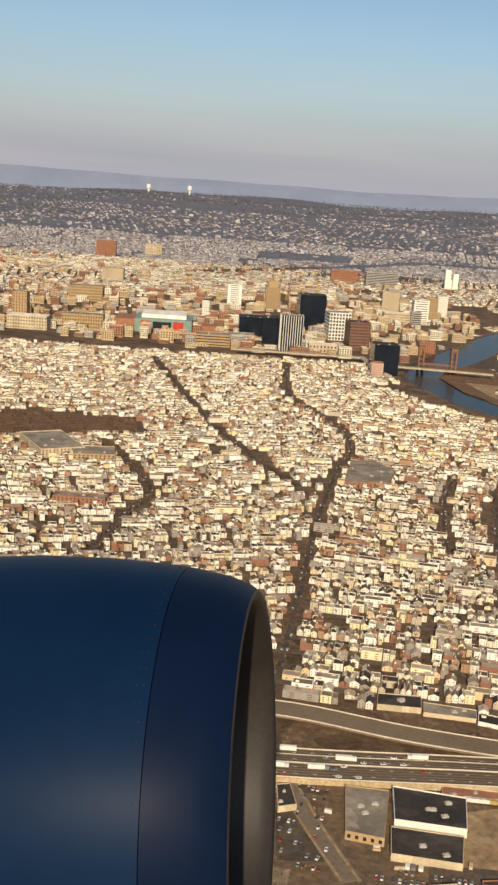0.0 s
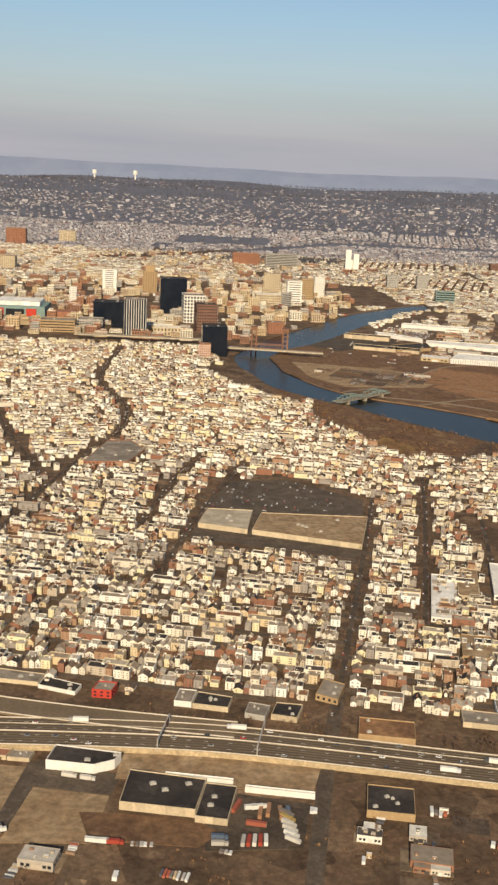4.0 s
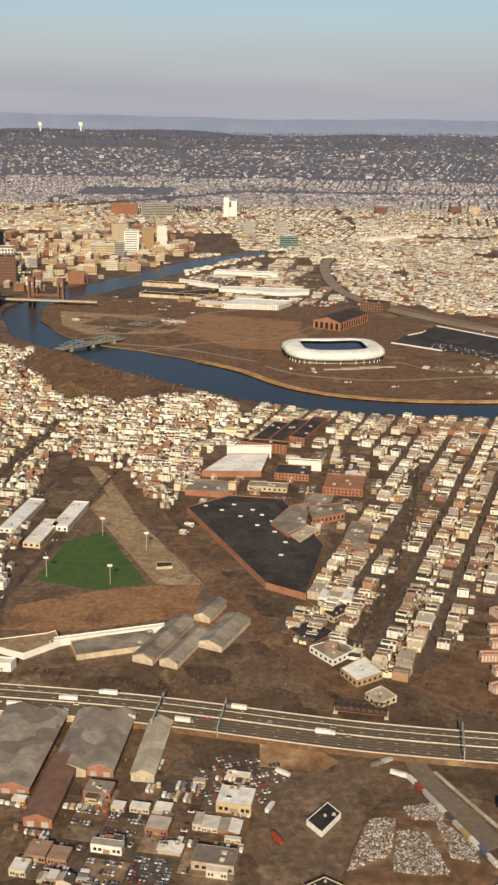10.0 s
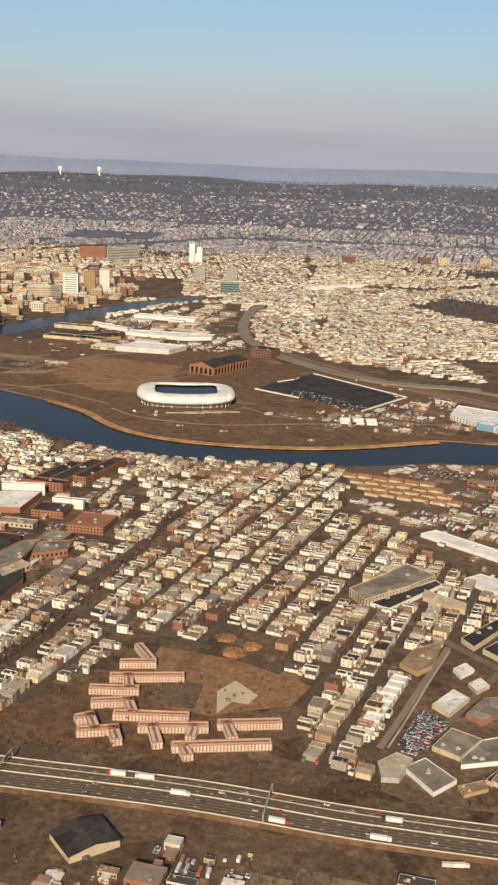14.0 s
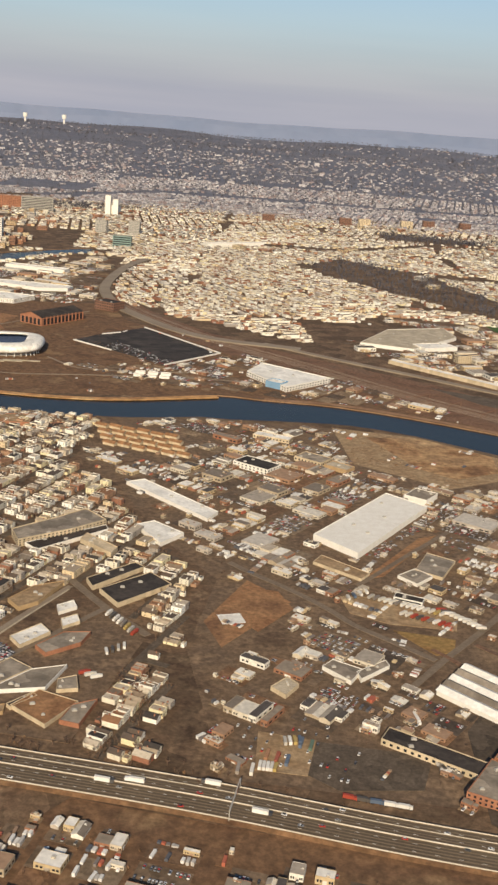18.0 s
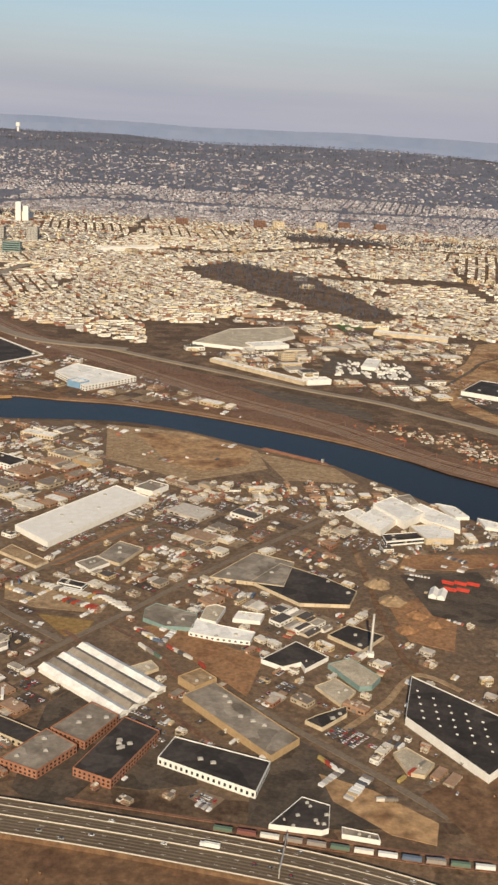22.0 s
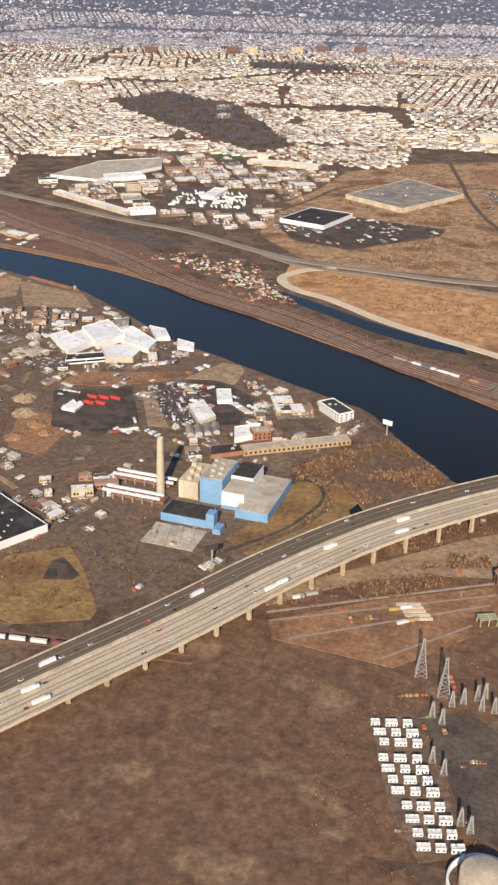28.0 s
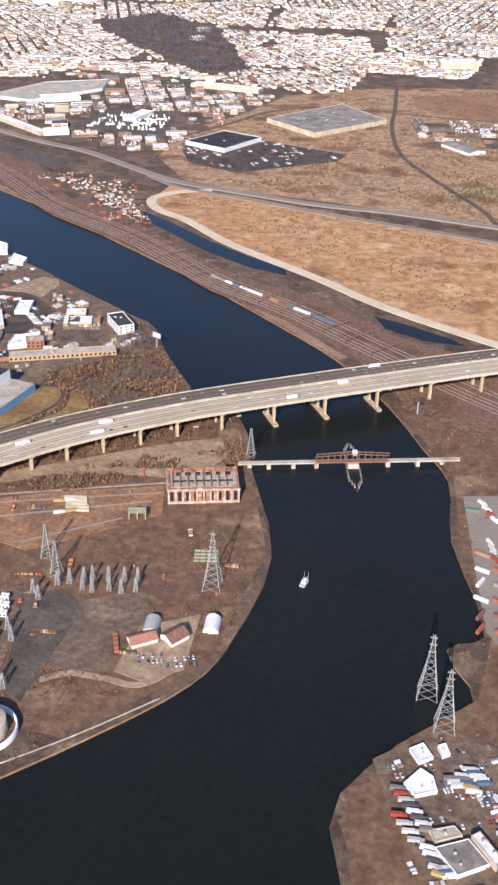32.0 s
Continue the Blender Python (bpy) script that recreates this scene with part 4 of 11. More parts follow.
# ---- large areas of ground ----
AREAS = {
    "freeway": [(-400, 262), (20, 251), (80, 234), (180, 226), (290, 218), (360, 200), (440, 191), (520, 178), (640, 152), (740, 136), (870, 132), (870, 40), (-400, 40)],
    "harrison": [(150, 860), (170, 800), (182, 758), (206, 726), (256, 691), (325, 637), (356, 593), (394, 570), (447, 561), (525, 578), (597, 594), (646, 592), (713, 570), (830, 502), (966, 386), (1044, 307), (1160, 360), (1160, 560), (1000, 660), (890, 640), (760, 690), (640, 780), (540, 850), (430, 900), (330, 860)],
    "ballpark": [(240, 440), (256, 235), (290, 222), (342, 242), (300, 342), (275, 415)],
    "plaza_lot": [(114, 386), (189, 368), (199, 460), (160, 490), (122, 478)],
    "factory": [(300, 345), (316, 400), (312, 445), (395, 460), (400, 400), (372, 330), (356, 272), (340, 280)],
    "projects": [(384, 215), (396, 205), (455, 196), (470, 250), (455, 258), (410, 245)],
    "dug_pit": [(444, 258), (466, 250), (470, 280), (450, 290)],
    "east_works": [(505, 520), (500, 440), (530, 400), (560, 330), (585, 300), (580, 240), (600, 160), (870, 132), (1060, -40), (1060, 240), (985, 265), (945, 333), (845, 410), (780, 485), (690, 537), (560, 540)],
    "downtown": [(-260, 905), (95, 905), (110, 860), (132, 895), (168, 1001), (250, 1180), (250, 1420), (-40, 1420), (-270, 1300)],
    "river_park": [(150, 735), (186, 688), (182, 640), (205, 600), (228, 545), (262, 552), (296, 566), (296, 580), (254, 632), (205, 678)],
    "river_edge": [(95, 800), (128, 815), (139, 782), (159, 723), (186, 691), (172, 682), (136, 728), (112, 770)],
    "belt": [(563, 1479), (679, 1478), (835, 1657), (1096, 1681), (1100, 1712), (835, 1692), (670, 1515), (560, 1515)],
    "far_park": [(743, 1801), (862, 1806), (941, 1718), (837, 1701), (762, 1700)],
    "park_west": [(-150, 550), (-60, 575), (-70, 620), (-150, 620)],
}
MAIN = [[(20, 251), (29, 334), (38, 425), (53, 530), (62, 572), (58, 640), (28, 729), (26, 880)], [(-53, 369), (-47, 421), (-41, 460), (-64, 521), (-86, 561)], [(93, 402), (103, 477), (115, 524)], [(105, 333), (123, 446), (137, 510)], [(169, 236), (191, 382), (202, 460)], [(206, 307), (225, 439), (232, 500)], [(226, 240), (251, 433)], [(246, 231), (274, 418)], [(-89, 870), (-16, 601), (38, 468)], [(372, 240), (393, 308), (404, 349), (420, 440)]]


def corridor(line, width):
    left, right = ribbon(smooth_line(line, 4), width)
    return left + right[::-1]


FREE += [corridor(q, 2.7) for q in MAIN]
FREE += list(AREAS.values())
# ground of works and yards that stand among the houses
FREE.append([(51.7, 257), (64.7, 256.9), (63.8, 249), (50.9, 249.5)])
FREE.append([(65, 254.2), (80.4, 251.6), (79.3, 245.8), (64.3, 247.6)])
FREE.append([(80.7, 250.4), (92.6, 245.9), (91.4, 241), (79.6, 244.6)])
FREE.append([(97.7, 246.1), (103.6, 245.6), (102.4, 240), (96.5, 240.4)])
FREE.append([(166.8, 255.9), (173, 252.6), (170.1, 242.3), (163.6, 245.4)])
FREE.append([(122.4, 245.1), (127.7, 244.6), (126.5, 236.8), (121.3, 237.4)])
FREE.append([(128, 244.2), (138.5, 241.7), (137.4, 234.9), (126.8, 236.5)])
FREE.append([(143.5, 239.1), (149.8, 237.4), (148.2, 230.7), (142.3, 232.3)])
FREE.append([(151.7, 239.4), (159.5, 238.6), (157.5, 230.5), (150, 231.9)])
FREE.append([(206.8, 240.8), (217.4, 239.4), (216.6, 231.6), (206.1, 232.9)])
FREE.append([(218.3, 248.4), (230.5, 246.3), (229.2, 236), (217.3, 236.5)])
FREE.append([(231.1, 250.2), (245.3, 247.5), (243.6, 230.8), (228.7, 233.2)])
FREE.append([(428.4, 269), (455.4, 262.6), (482.3, 245.4), (476.1, 231.8), (450.3, 221.7), (435.2, 225.6), (434.6, 244), (425.8, 254.2)])
FREE.append([(412.7, 268.5), (428.7, 276.3), (451.1, 262.1), (482.9, 248.6), (473, 197.7), (440.9, 194.5), (407.6, 203.1)])
FREE.append([(500.6, 205.7), (502.7, 213.3), (531.5, 280.8), (537.8, 292.6), (568.4, 251.8), (554.3, 175.2), (502.3, 179.7)])
FREE.append([(501.1, 197.5), (507.2, 203.3), (511.8, 200.1), (506.8, 189.1), (501.7, 189.1)])
FREE.append([(508.7, 195.8), (515.5, 201.6), (523.3, 190.5), (515.8, 183.2)])
FREE.append([(518.2, 208.2), (525.6, 220), (534.1, 214.3), (525.9, 202.7)])
FREE.append([(534.1, 213.8), (544.7, 218.6), (541, 203), (525.6, 198.6), (526.2, 202.4)])
FREE.append([(533, 191.1), (539.5, 201.6), (552.9, 196.5), (545.7, 181.8)])
FREE.append([(523.1, 188), (531.2, 191.9), (531.7, 187.3), (524.4, 183.6)])
FREE.append([(531.5, 191.7), (537.6, 199.7), (539.7, 198.1), (533.2, 190.1)])
FREE.append([(531.4, 229.8), (538.8, 241.1), (548, 243.1), (546.1, 234.4), (536, 224.9)])
FREE.append([(521.3, 235.1), (529.6, 246.4), (534.3, 240.7), (526.3, 229)])
FREE.append([(535.4, 251.9), (540.5, 256.8), (542.6, 251.2), (537.4, 245.6)])
FREE.append([(531.7, 262.4), (536.9, 267.6), (539.2, 262.6), (533.6, 256.7)])
FREE.append([(513.2, 263.3), (519.8, 276.3), (530.6, 283.7), (524.6, 263.2), (518.8, 257.1)])
FREE.append([(537.9, 287.1), (554.2, 306.2), (558.5, 302.6), (541.6, 279.9)])
FREE.append([(544.5, 278.4), (561.7, 297.8), (571.1, 288.2), (553.5, 266.9)])
FREE.append([(543.5, 209.3), (549.1, 212.7), (551.2, 204.5), (544.6, 202.4)])
FREE.append([(551.5, 194.3), (558.5, 198.8), (555.6, 183.4), (549.3, 184.8)])
FREE.append([(498.2, 326.4), (513.7, 344.2), (524, 358), (535.3, 346.5), (522.6, 331.7), (503.8, 315.4)])
FREE.append([(506.2, 317.1), (535.4, 345), (537.4, 340.3), (512.8, 311.3)])
FREE.append([(529.3, 332.9), (544.7, 320), (543.1, 312.9), (527.9, 325.5)])
FREE.append([(547.6, 348.1), (555.6, 354.7), (570.2, 342.9), (561.7, 329.2)])
FREE.append([(535.2, 404.5), (543.2, 410.9), (583, 373.4), (578.7, 363)])
WEST = [(-140, 262), (20, 252), (30, 373), (57, 560), (20, 730), (20, 900), (-300, 900), (-250, 600)]
CORE = [(20, 252), (300, 235), (330, 400), (330, 545), (230, 640), (120, 800), (100, 900), (22, 900), (22, 730), (58, 562), (31, 373)]
RIVERTOWN = [(345, 250), (384, 215), (460, 200), (580, 165), (580, 300), (530, 400), (500, 440), (505, 518), (400, 520), (335, 545), (330, 460), (400, 455)]
settle("town_houses", CORE, 98.5, 11.6, 25.6, (36, 402), depth=(3.2, 4.6), street=1.7, width=(1.5, 3.4), tall=(1.5, 3.3), roofs=0.45, wide=0.12, cross=0.5, loose=True, trees=0.8, single=253)
settle("town_houses", WEST, 76, 12.0, 27, (0, 540), depth=(3.2, 4.8), street=1.8, width=(1.5, 3.6), tall=(1.5, 3.1), roofs=0.4, wide=0.12, cross=0.5, loose=True, trees=0.8)
settle("town_houses", RIVERTOWN, 19, 16.6, 84, (473, 262), depth=(3.6, 5.4), street=2.6, width=(1.7, 3.4), tall=(1.6, 3.1), roofs=0.5, wide=0.08, skip=0.16, trees=1.6, single=232)
# city beyond the river and round the centre
HARRISON = [(330, 862), (430, 905), (540, 855), (640, 785), (660, 950), (760, 962), (872, 942), (955, 915), (1021, 962), (1126, 980), (1250, 1000), (900, 1250), (620, 1330), (430, 1350), (340, 1230), (300, 1180), (262, 1070)]
FREE += [[(630, 790), (700, 720), (790, 660), (900, 620), (950, 690), (1060, 790), (990, 870), (920, 840), (870, 930), (780, 950), (700, 960), (640, 850)], corridor([(430, 1240), (417, 1160), (419, 1005), (440, 920), (466, 868), (536, 786), (620, 765)], 14), [(210, 950), (300, 860), (430, 905), (412, 1000), (402, 1240), (345, 1240), (262, 1060)], [(622, 1280), (674, 1400), (783, 1270), (872, 1010), (835, 968), (748, 1087), (669, 1194)], [(870, 930), (955, 905), (1021, 955), (1126, 974), (1400, 980), (1400, 600), (900, 560)], [(-110, 1780), (315, 2300), (860, 2300), (1500, 2400), (1500, 2440), (860, 2350), (300, 2350), (-130, 1820)]]


def tiles(name, region, size, angles, gap_streets, block, seed, **kw):
    """A large region settled patch by patch, each with its own turn of the streets."""
    r = np.random.default_rng(seed)
    P = np.array(region, float)
    rows = [[], [], []]
    for x in np.arange(P[:, 0].min(), P[:, 0].max(), size):
        for y in np.arange(P[:, 1].min(), P[:, 1].max(), size):
            j = r.uniform(-0.12, 0.12, 8) * size
            quad = [(x + j[0], y + j[1]), (x + size + j[2], y + j[3]), (x + size + j[4], y + size + j[5]), (x + j[6], y + size + j[7])]
            if not inside(region, [x + size / 2], [y + size / 2])[0] or r.random() < 0.03:
                continue
            a, g, _, t, _ = district(quad, r.choice(angles) + r.normal(0, 4), gap_streets * r.uniform(0.9, 1.15), block, (x, y), loose=True, **kw)
            for k, q in enumerate((a, g, t)):
                rows[k].append(q)
    return [np.concatenate(q) for q in rows]


for region, size, angles, gap_streets, seed, far, share, kw in (
    (HARRISON, 120, (-24, 66, -30), 13.5, 1, False, 0.6, dict(width=(2.2, 4.4), tall=(1.6, 3.0), skip=0.08, wide=0.14)),
    ([(-420, 1000), (-40, 1420), (250, 1420), (345, 1250), (430, 1355), (620, 1335), (900, 1255), (1250, 1005), (1600, 985), (1600, 1960), (-700, 1960)], 170, (-30, 60, 12, -10), 14.5, 2, False, 0.45, dict(width=(2.6, 5.4), tall=(1.6, 3.2), skip=0.13, wide=0.16)),
    ([(-900, 1950), (1900, 1950), (2100, 2720), (-1200, 2720)], 230, (12, -78, 40, -20), 17, 3, True, 0.8, dict(width=(3, 7.0), depth=(4, 6.5), tall=(2, 3.8), skip=0.34, tight=3.0)),
    ([(-1200, 2700), (2100, 2700), (2500, 3720), (-1700, 3720)], 300, (-18, 50, 10, 80), 30, 4, True, 0.8, dict(width=(3.5, 7), depth=(4, 7), tall=(1.8, 3.6), skip=0.76, tight=7.0)),
    ([(-1700, 3700), (2500, 3700), (2700, 4700), (-2000, 4700)], 400, (25, -40, 70), 44, 5, True, 0.8, dict(width=(4, 8), depth=(4, 8), tall=(1.8, 3.6), skip=0.88, tight=14.0)),
):
    fl, ga, tr = tiles("town", region, size, angles, gap_streets, 66 if not far else 100, seed, **kw)
    # far patches take the house colours with haze painted in
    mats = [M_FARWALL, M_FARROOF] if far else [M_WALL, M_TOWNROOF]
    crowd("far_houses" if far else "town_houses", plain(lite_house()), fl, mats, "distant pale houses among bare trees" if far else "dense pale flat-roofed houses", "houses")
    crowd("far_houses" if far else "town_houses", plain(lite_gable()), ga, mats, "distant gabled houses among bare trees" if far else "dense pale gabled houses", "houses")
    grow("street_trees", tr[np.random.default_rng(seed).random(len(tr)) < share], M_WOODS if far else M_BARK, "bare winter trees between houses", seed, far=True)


# ---- buildings that can be told apart ----
def facade(poly, z0, z1, floors, bay, fill=0.6, high=0.55, proud=0.05):
    """For each floor, the window panes along all sides."""
    poly = ccw(poly)
    rows = []
    step = (z1 - z0) / floors
    for k in range(floors):
        p = Pile()
        a0, a1 = z0 + step * (k + 0.5 - high / 2), z0 + step * (k + 0.5 + high / 2)
        for (x0, y0), (x1, y1) in zip(poly, poly[1:] + poly[:1]):
            n = max(1, int(math.hypot(x1 - x0, y1 - y0) / bay))
            length = math.hypot(x1 - x0, y1 - y0)
            ux, uy = (x1 - x0) / length, (y1 - y0) / length
            for j in range(n):
                m = (j + 0.5) / n * length
                h = fill * length / n / 2
                b = [(x0 + ux * s + uy * proud, y0 + uy * s - ux * proud) for s in (m - h, m + h)]
                c = [(x0 + ux * s - uy * 0.1, y0 + uy * s + ux * 0.1) for s in (m + h, m - h)]
                p.add(*prism(b + c, a0, a1))
        rows.append(p)
    return rows


def middle(poly):
    return sum(p[0] for p in poly) / len(poly), sum(p[1] for p in poly) / len(poly)


FOOT = []  # ground plans of the larger buildings


def building(name, label, poly, h, wall, roof, floors=0, bay=2.0, category="building", glass=None, fill=0.42, high=0.5, units=2, fins=None, edge=0.15, group="", z=0.0):
    """A building with parapet walls, a sunken roof, rows of windows and roof plant."""
    poly = ccw(poly)
    FOOT.append(poly)
    x, y = middle(poly)
    top = thing(name, x, y, z, label, category, group)
    o = (x, y, 0)
    inner = shrink(poly, edge)
    n = len(poly)
    lip = min(0.5, 0.08 * h + 0.12)
    v = [(a - x, b - y, c) for c, q in ((-0.3, poly), (h, poly), (h, inner), (h - lip, inner)) for a, b in q]
    f = [(k + r * n, (k + 1) % n + r * n, (k + 1) % n + (r + 1) * n, k + (r + 1) * n) for r in range(3) for k in range(n)]
    shell = child("wall", mesh("wall", v, f, wall), top)
    q = shrink(poly, edge * 0.5)
    cover = child("roof", mesh("roof", *prism(q, h - lip - 0.25, h - lip + 0.004, o), roof), top)
    if floors:
        for p in facade([(a - x, b - y) for a, b in poly], 0.25, h - lip, floors, bay, fill, high):
            tagged(child("glazing", p.done("glazing", glass or M_GLASS), shell), kind="stuff")
    if fins:
        p = Pile()
        for (x0, y0), (x1, y1) in zip(poly, poly[1:] + poly[:1]):
            length = math.hypot(x1 - x0, y1 - y0)
            m = max(2, int(length / bay))
            for j in range(m + 1):
                t = j / m
                p.box(x0 + (x1 - x0) * t - x, y0 + (y1 - y0) * t - y, 0, 0.55, 0.55, h + 0.1, math.degrees(math.atan2(y1 - y0, x1 - x0)))
        child("facade_fins", p.done("facade_fins", fins), top)
    r = random.Random(int(x * 7 + y))
    big = max(math.dist(poly[0], poly[1]), math.dist(poly[1], poly[2]))
    for k in range(units):
        a, b = inner[k % n], inner[(k + 2) % n]
        t = r.uniform(0.15, 0.85)
        w = min(1.1, big * r.uniform(0.04, 0.09))
        p = Pile()
        px, py = a[0] + (b[0] - a[0]) * t - x, a[1] + (b[1] - a[1]) * t - y
        p.box(px, py, h - lip - 0.05, w * 1.5, w, max(0.5, w * 0.5), r.uniform(0, 20))
        p.box(px, py, h - lip + max(0.5, w * 0.5) - 0.06, w * 0.8, w * 0.5, 0.25, r.uniform(0, 20))
        child("roof_unit", p.done("roof_unit", M_GREY), cover)
    return top


def gabled(name, label, cx, cy, w, d, h, deg, wall, roof, category="shed", rise=None, doors=0, along="y"):
    """A shed with a pitched roof whose ridge runs along its depth."""
    top = thing(name, cx, cy, 0, label, category)
    FOOT.append(rect(cx, cy, w + 1, d + 1, deg))
    top.rotation_euler[2] = radians(deg)
    rise = rise or w * 0.22
    v = [(-w / 2, -d / 2, -.2), (w / 2, -d / 2, -.2), (w / 2, d / 2, -.2), (-w / 2, d / 2, -.2), (-w / 2, -d / 2, h), (w / 2, -d / 2, h), (w / 2, d / 2, h), (-w / 2, d / 2, h), (0, -d / 2, h + rise), (0, d / 2, h + rise)]
    shell = child("wall", mesh("wall", v, [(0, 1, 5, 8, 4), (1, 2, 6, 5), (2, 3, 7, 9, 6), (3, 0, 4, 7)], wall), top)
    for s in (1, -1):
        a = [(s * (w / 2 + .3), -d / 2 - .3, h - .05), (s * (w / 2 + .3), d / 2 + .3, h - .05), (0, d / 2 + .3, h + rise + .16), (0, -d / 2 - .3, h + rise + .16)]
        b = [(x, y, z - .14) for x, y, z in a]
        q = [(0, 1, 2, 3), (7, 6, 5, 4), (0, 4, 5, 1), (3, 2, 6, 7), (1, 5, 6, 2), (0, 3, 7, 4)]
        child("roof_slope", mesh("roof_slope", a + b, q if s > 0 else [t[::-1] for t in q], roof), top)
    for k in range(doors):
        p = Pile()
        p.box((k + 0.5) / doors * w - w / 2, -d / 2 - .03, 0, w / doors * 0.5, 0.1, h * 0.6)
        child("door", p.done("door", M_GREY), shell)
    return top


# --- the city centre ---
building("office_tower", "white office tower with close vertical fins", rect(28, 958, 20, 17, 4), 33, M_BLACKGLASS, M_GREYROOF, fins=M_WHITE, bay=2.2, category="tower")
building("office_tower", "tall black glass office tower", rect(50, 1122, 28, 24, 8), 38, M_BLACKGLASS, M_TAR, floors=14, bay=28, fill=0.98, high=0.7, glass=M_BLACKGLASS, category="tower")
building("office_tower", "dark glass office slab beside the white tower", rect(-11, 1048, 26, 22, 4), 19, M_BLACKGLASS, M_TAR, category="tower", floors=7, bay=26, fill=0.98, high=0.7, glass=M_BLACKGLASS)
building("office_tower", "dark glass office tower in front of the slab", rect(9, 1000, 17, 18, 4), 25, M_BLACKGLASS, M_TAR, category="tower")
building("office_tower", "pale office tower with a wide grid of windows", rect(76, 1062, 22, 24, 10), 28, M_WHITE, M_GREYROOF, floors=8, bay=2.9, fill=0.62, high=0.66, category="tower")
building("office_tower", "brown brick tower beside the railway", rect(92, 998, 20, 20, 12), 27, M_BROWNBRICK, M_TAR, floors=9, bay=2.2, fill=0.5, category="tower")
building("office_tower", "black glass riverside office block", rect(106, 862, 21, 20, 6), 25.5, M_BLACKGLASS, M_TAR, category="tower", floors=9, bay=21, fill=0.97, high=0.75, glass=M_BLACKGLASS)
building("apartment_block", "red brick block with a grid of white windows", rect(99, 846, 10, 8, 4), 12, M_BRICK, M_GREYROOF, floors=6, bay=1.6, fill=0.55, glass=M_WHITE)
building("office_tower", "white slab tower among older blocks", rect(-39, 1275, 17, 16, 4), 30, M_WHITE, M_GREYROOF, floors=12, bay=17, fill=0.6, high=0.3)
building("office_tower", "ochre stone tower with a stepped crown", rect(7, 1305, 18, 18, 4), 27, M_OCHRE, M_GREYROOF, floors=10, bay=2.6, fill=0.4)
building("tower_crown", "stepped ochre top storeys of the stone tower", rect(7, 1305, 11, 11, 4), 34, M_OCHRE, M_GREYROOF, floors=0, bay=2.6, units=1)
building("office_block", "wide grey glass slab on the rise", rect(178, 1728, 52, 16, 8), 24, M_GREY, M_GREYROOF, floors=9, bay=52, fill=0.97, high=0.5)
building("office_tower", "cream apartment tower by the upper river", rect(160, 1382, 22, 18, 0), 24, M_CREAM, M_GREYROOF, floors=9, bay=2.4, fill=0.5)
building("office_tower", "white stone tower by the upper river", rect(186, 1276, 18, 16, 4), 26, M_WHITE, M_GREYROOF, floors=9, bay=18, fill=0.8, high=0.3)
building("office_tower", "brown stone tower between two white towers", rect(203, 1310, 15, 14, 4), 26, M_OCHRE, M_GREYROOF, floors=9, bay=2.2, fill=0.4)
building("office_tower", "white tower at the end of the riverside row", rect(219, 1330, 13, 14, 4), 27, M_WHITE, M_GREYROOF, floors=9, bay=2.2, fill=0.35)
building("office_block", "low cream block below the riverside towers", rect(156, 1245, 34, 20, 4), 12, M_CREAM, M_PALEROOF, floors=4, bay=2.2, fill=0.5)
building("office_block", "blue-grey glass block at the water", rect(176, 1235, 12, 14, 4), 15, M_GREY, M_GREYROOF, floors=6, bay=12, fill=0.9, high=0.5)
building("apartment_block", "brick block near the lift bridge", rect(160, 1010, 16, 16, 6), 11, M_BRICK, M_GREYROOF, floors=5, bay=2.0)
building("office_block", "low cream station building beside the tracks", rect(58, 962, 26, 14, 4), 8, M_CREAM, M_PALEROOF, floors=2, bay=3)
building("office_block", "pale low block beside the white tower", rect(52, 985, 18, 12, 4), 6, M_WHITE, M_PALEROOF, floors=2, bay=3)
building("office_block", "ochre long office block near the arena", rect(-44, 958, 32, 20, 4), 11, M_OCHRE, M_GREYROOF, floors=4, bay=32, fill=0.97, high=0.35)
building("office_block", "grey office block near the arena", rect(-18, 985, 24, 18, 4), 9, M_GREY, M_GREYROOF, floors=3, bay=2.4)
building("apartment_block", "ochre stepped tower of the western centre", rect(-236, 1012, 14, 14, 0), 32, M_OCHRE, M_GREYROOF, floors=11, bay=2.4, fill=0.35)
building("office_block", "cream low block under the ochre tower", rect(-222, 985, 38, 18, 0), 13, M_CREAM, M_PALEROOF, floors=4, bay=2.4)
building("office_block", "ochre warehouse block of the western centre", rect(-175, 1015, 40, 20, 3), 14, M_OCHRE, M_GREYROOF, floors=4, bay=2.4)
building("office_block", "orange brick block behind the western centre", rect(-215, 1256, 40, 24, 3), 18, M_OCHRE, M_GREYROOF, floors=5, bay=2.6)
building("office_block", "cream block on the western rise", rect(-226, 1535, 30, 22, 3), 18, M_CREAM, M_GREYROOF, floors=6, bay=2.6)
building("apartment_block", "red brick tower block far west", rect(-310, 1990, 36, 24, 5), 30, M_BRICK, M_GREYROOF, floors=10, bay=3, fill=0.4)
building("apartment_block", "cream twin block far west", rect(-238, 2125, 32, 18, 5), 21, M_CREAM, M_GREYROOF, floors=7, bay=3, fill=0.4)
building("apartment_block", "red brick slab on the rise", rect(120, 1770, 44, 16, 4), 20, M_BRICK, M_GREYROOF, floors=7, bay=3, fill=0.4)
building("apartment_block", "white thin tower near the arena", rect(-66, 1170, 8, 9, 4), 18, M_WHITE, M_GREYROOF, floors=7, bay=2)
building("church_tower", "pale stone church tower on the rise", rect(290, 1765, 9, 9, 0), 33, M_WHITE, M_GREYROOF, floors=0, units=0, category="church")
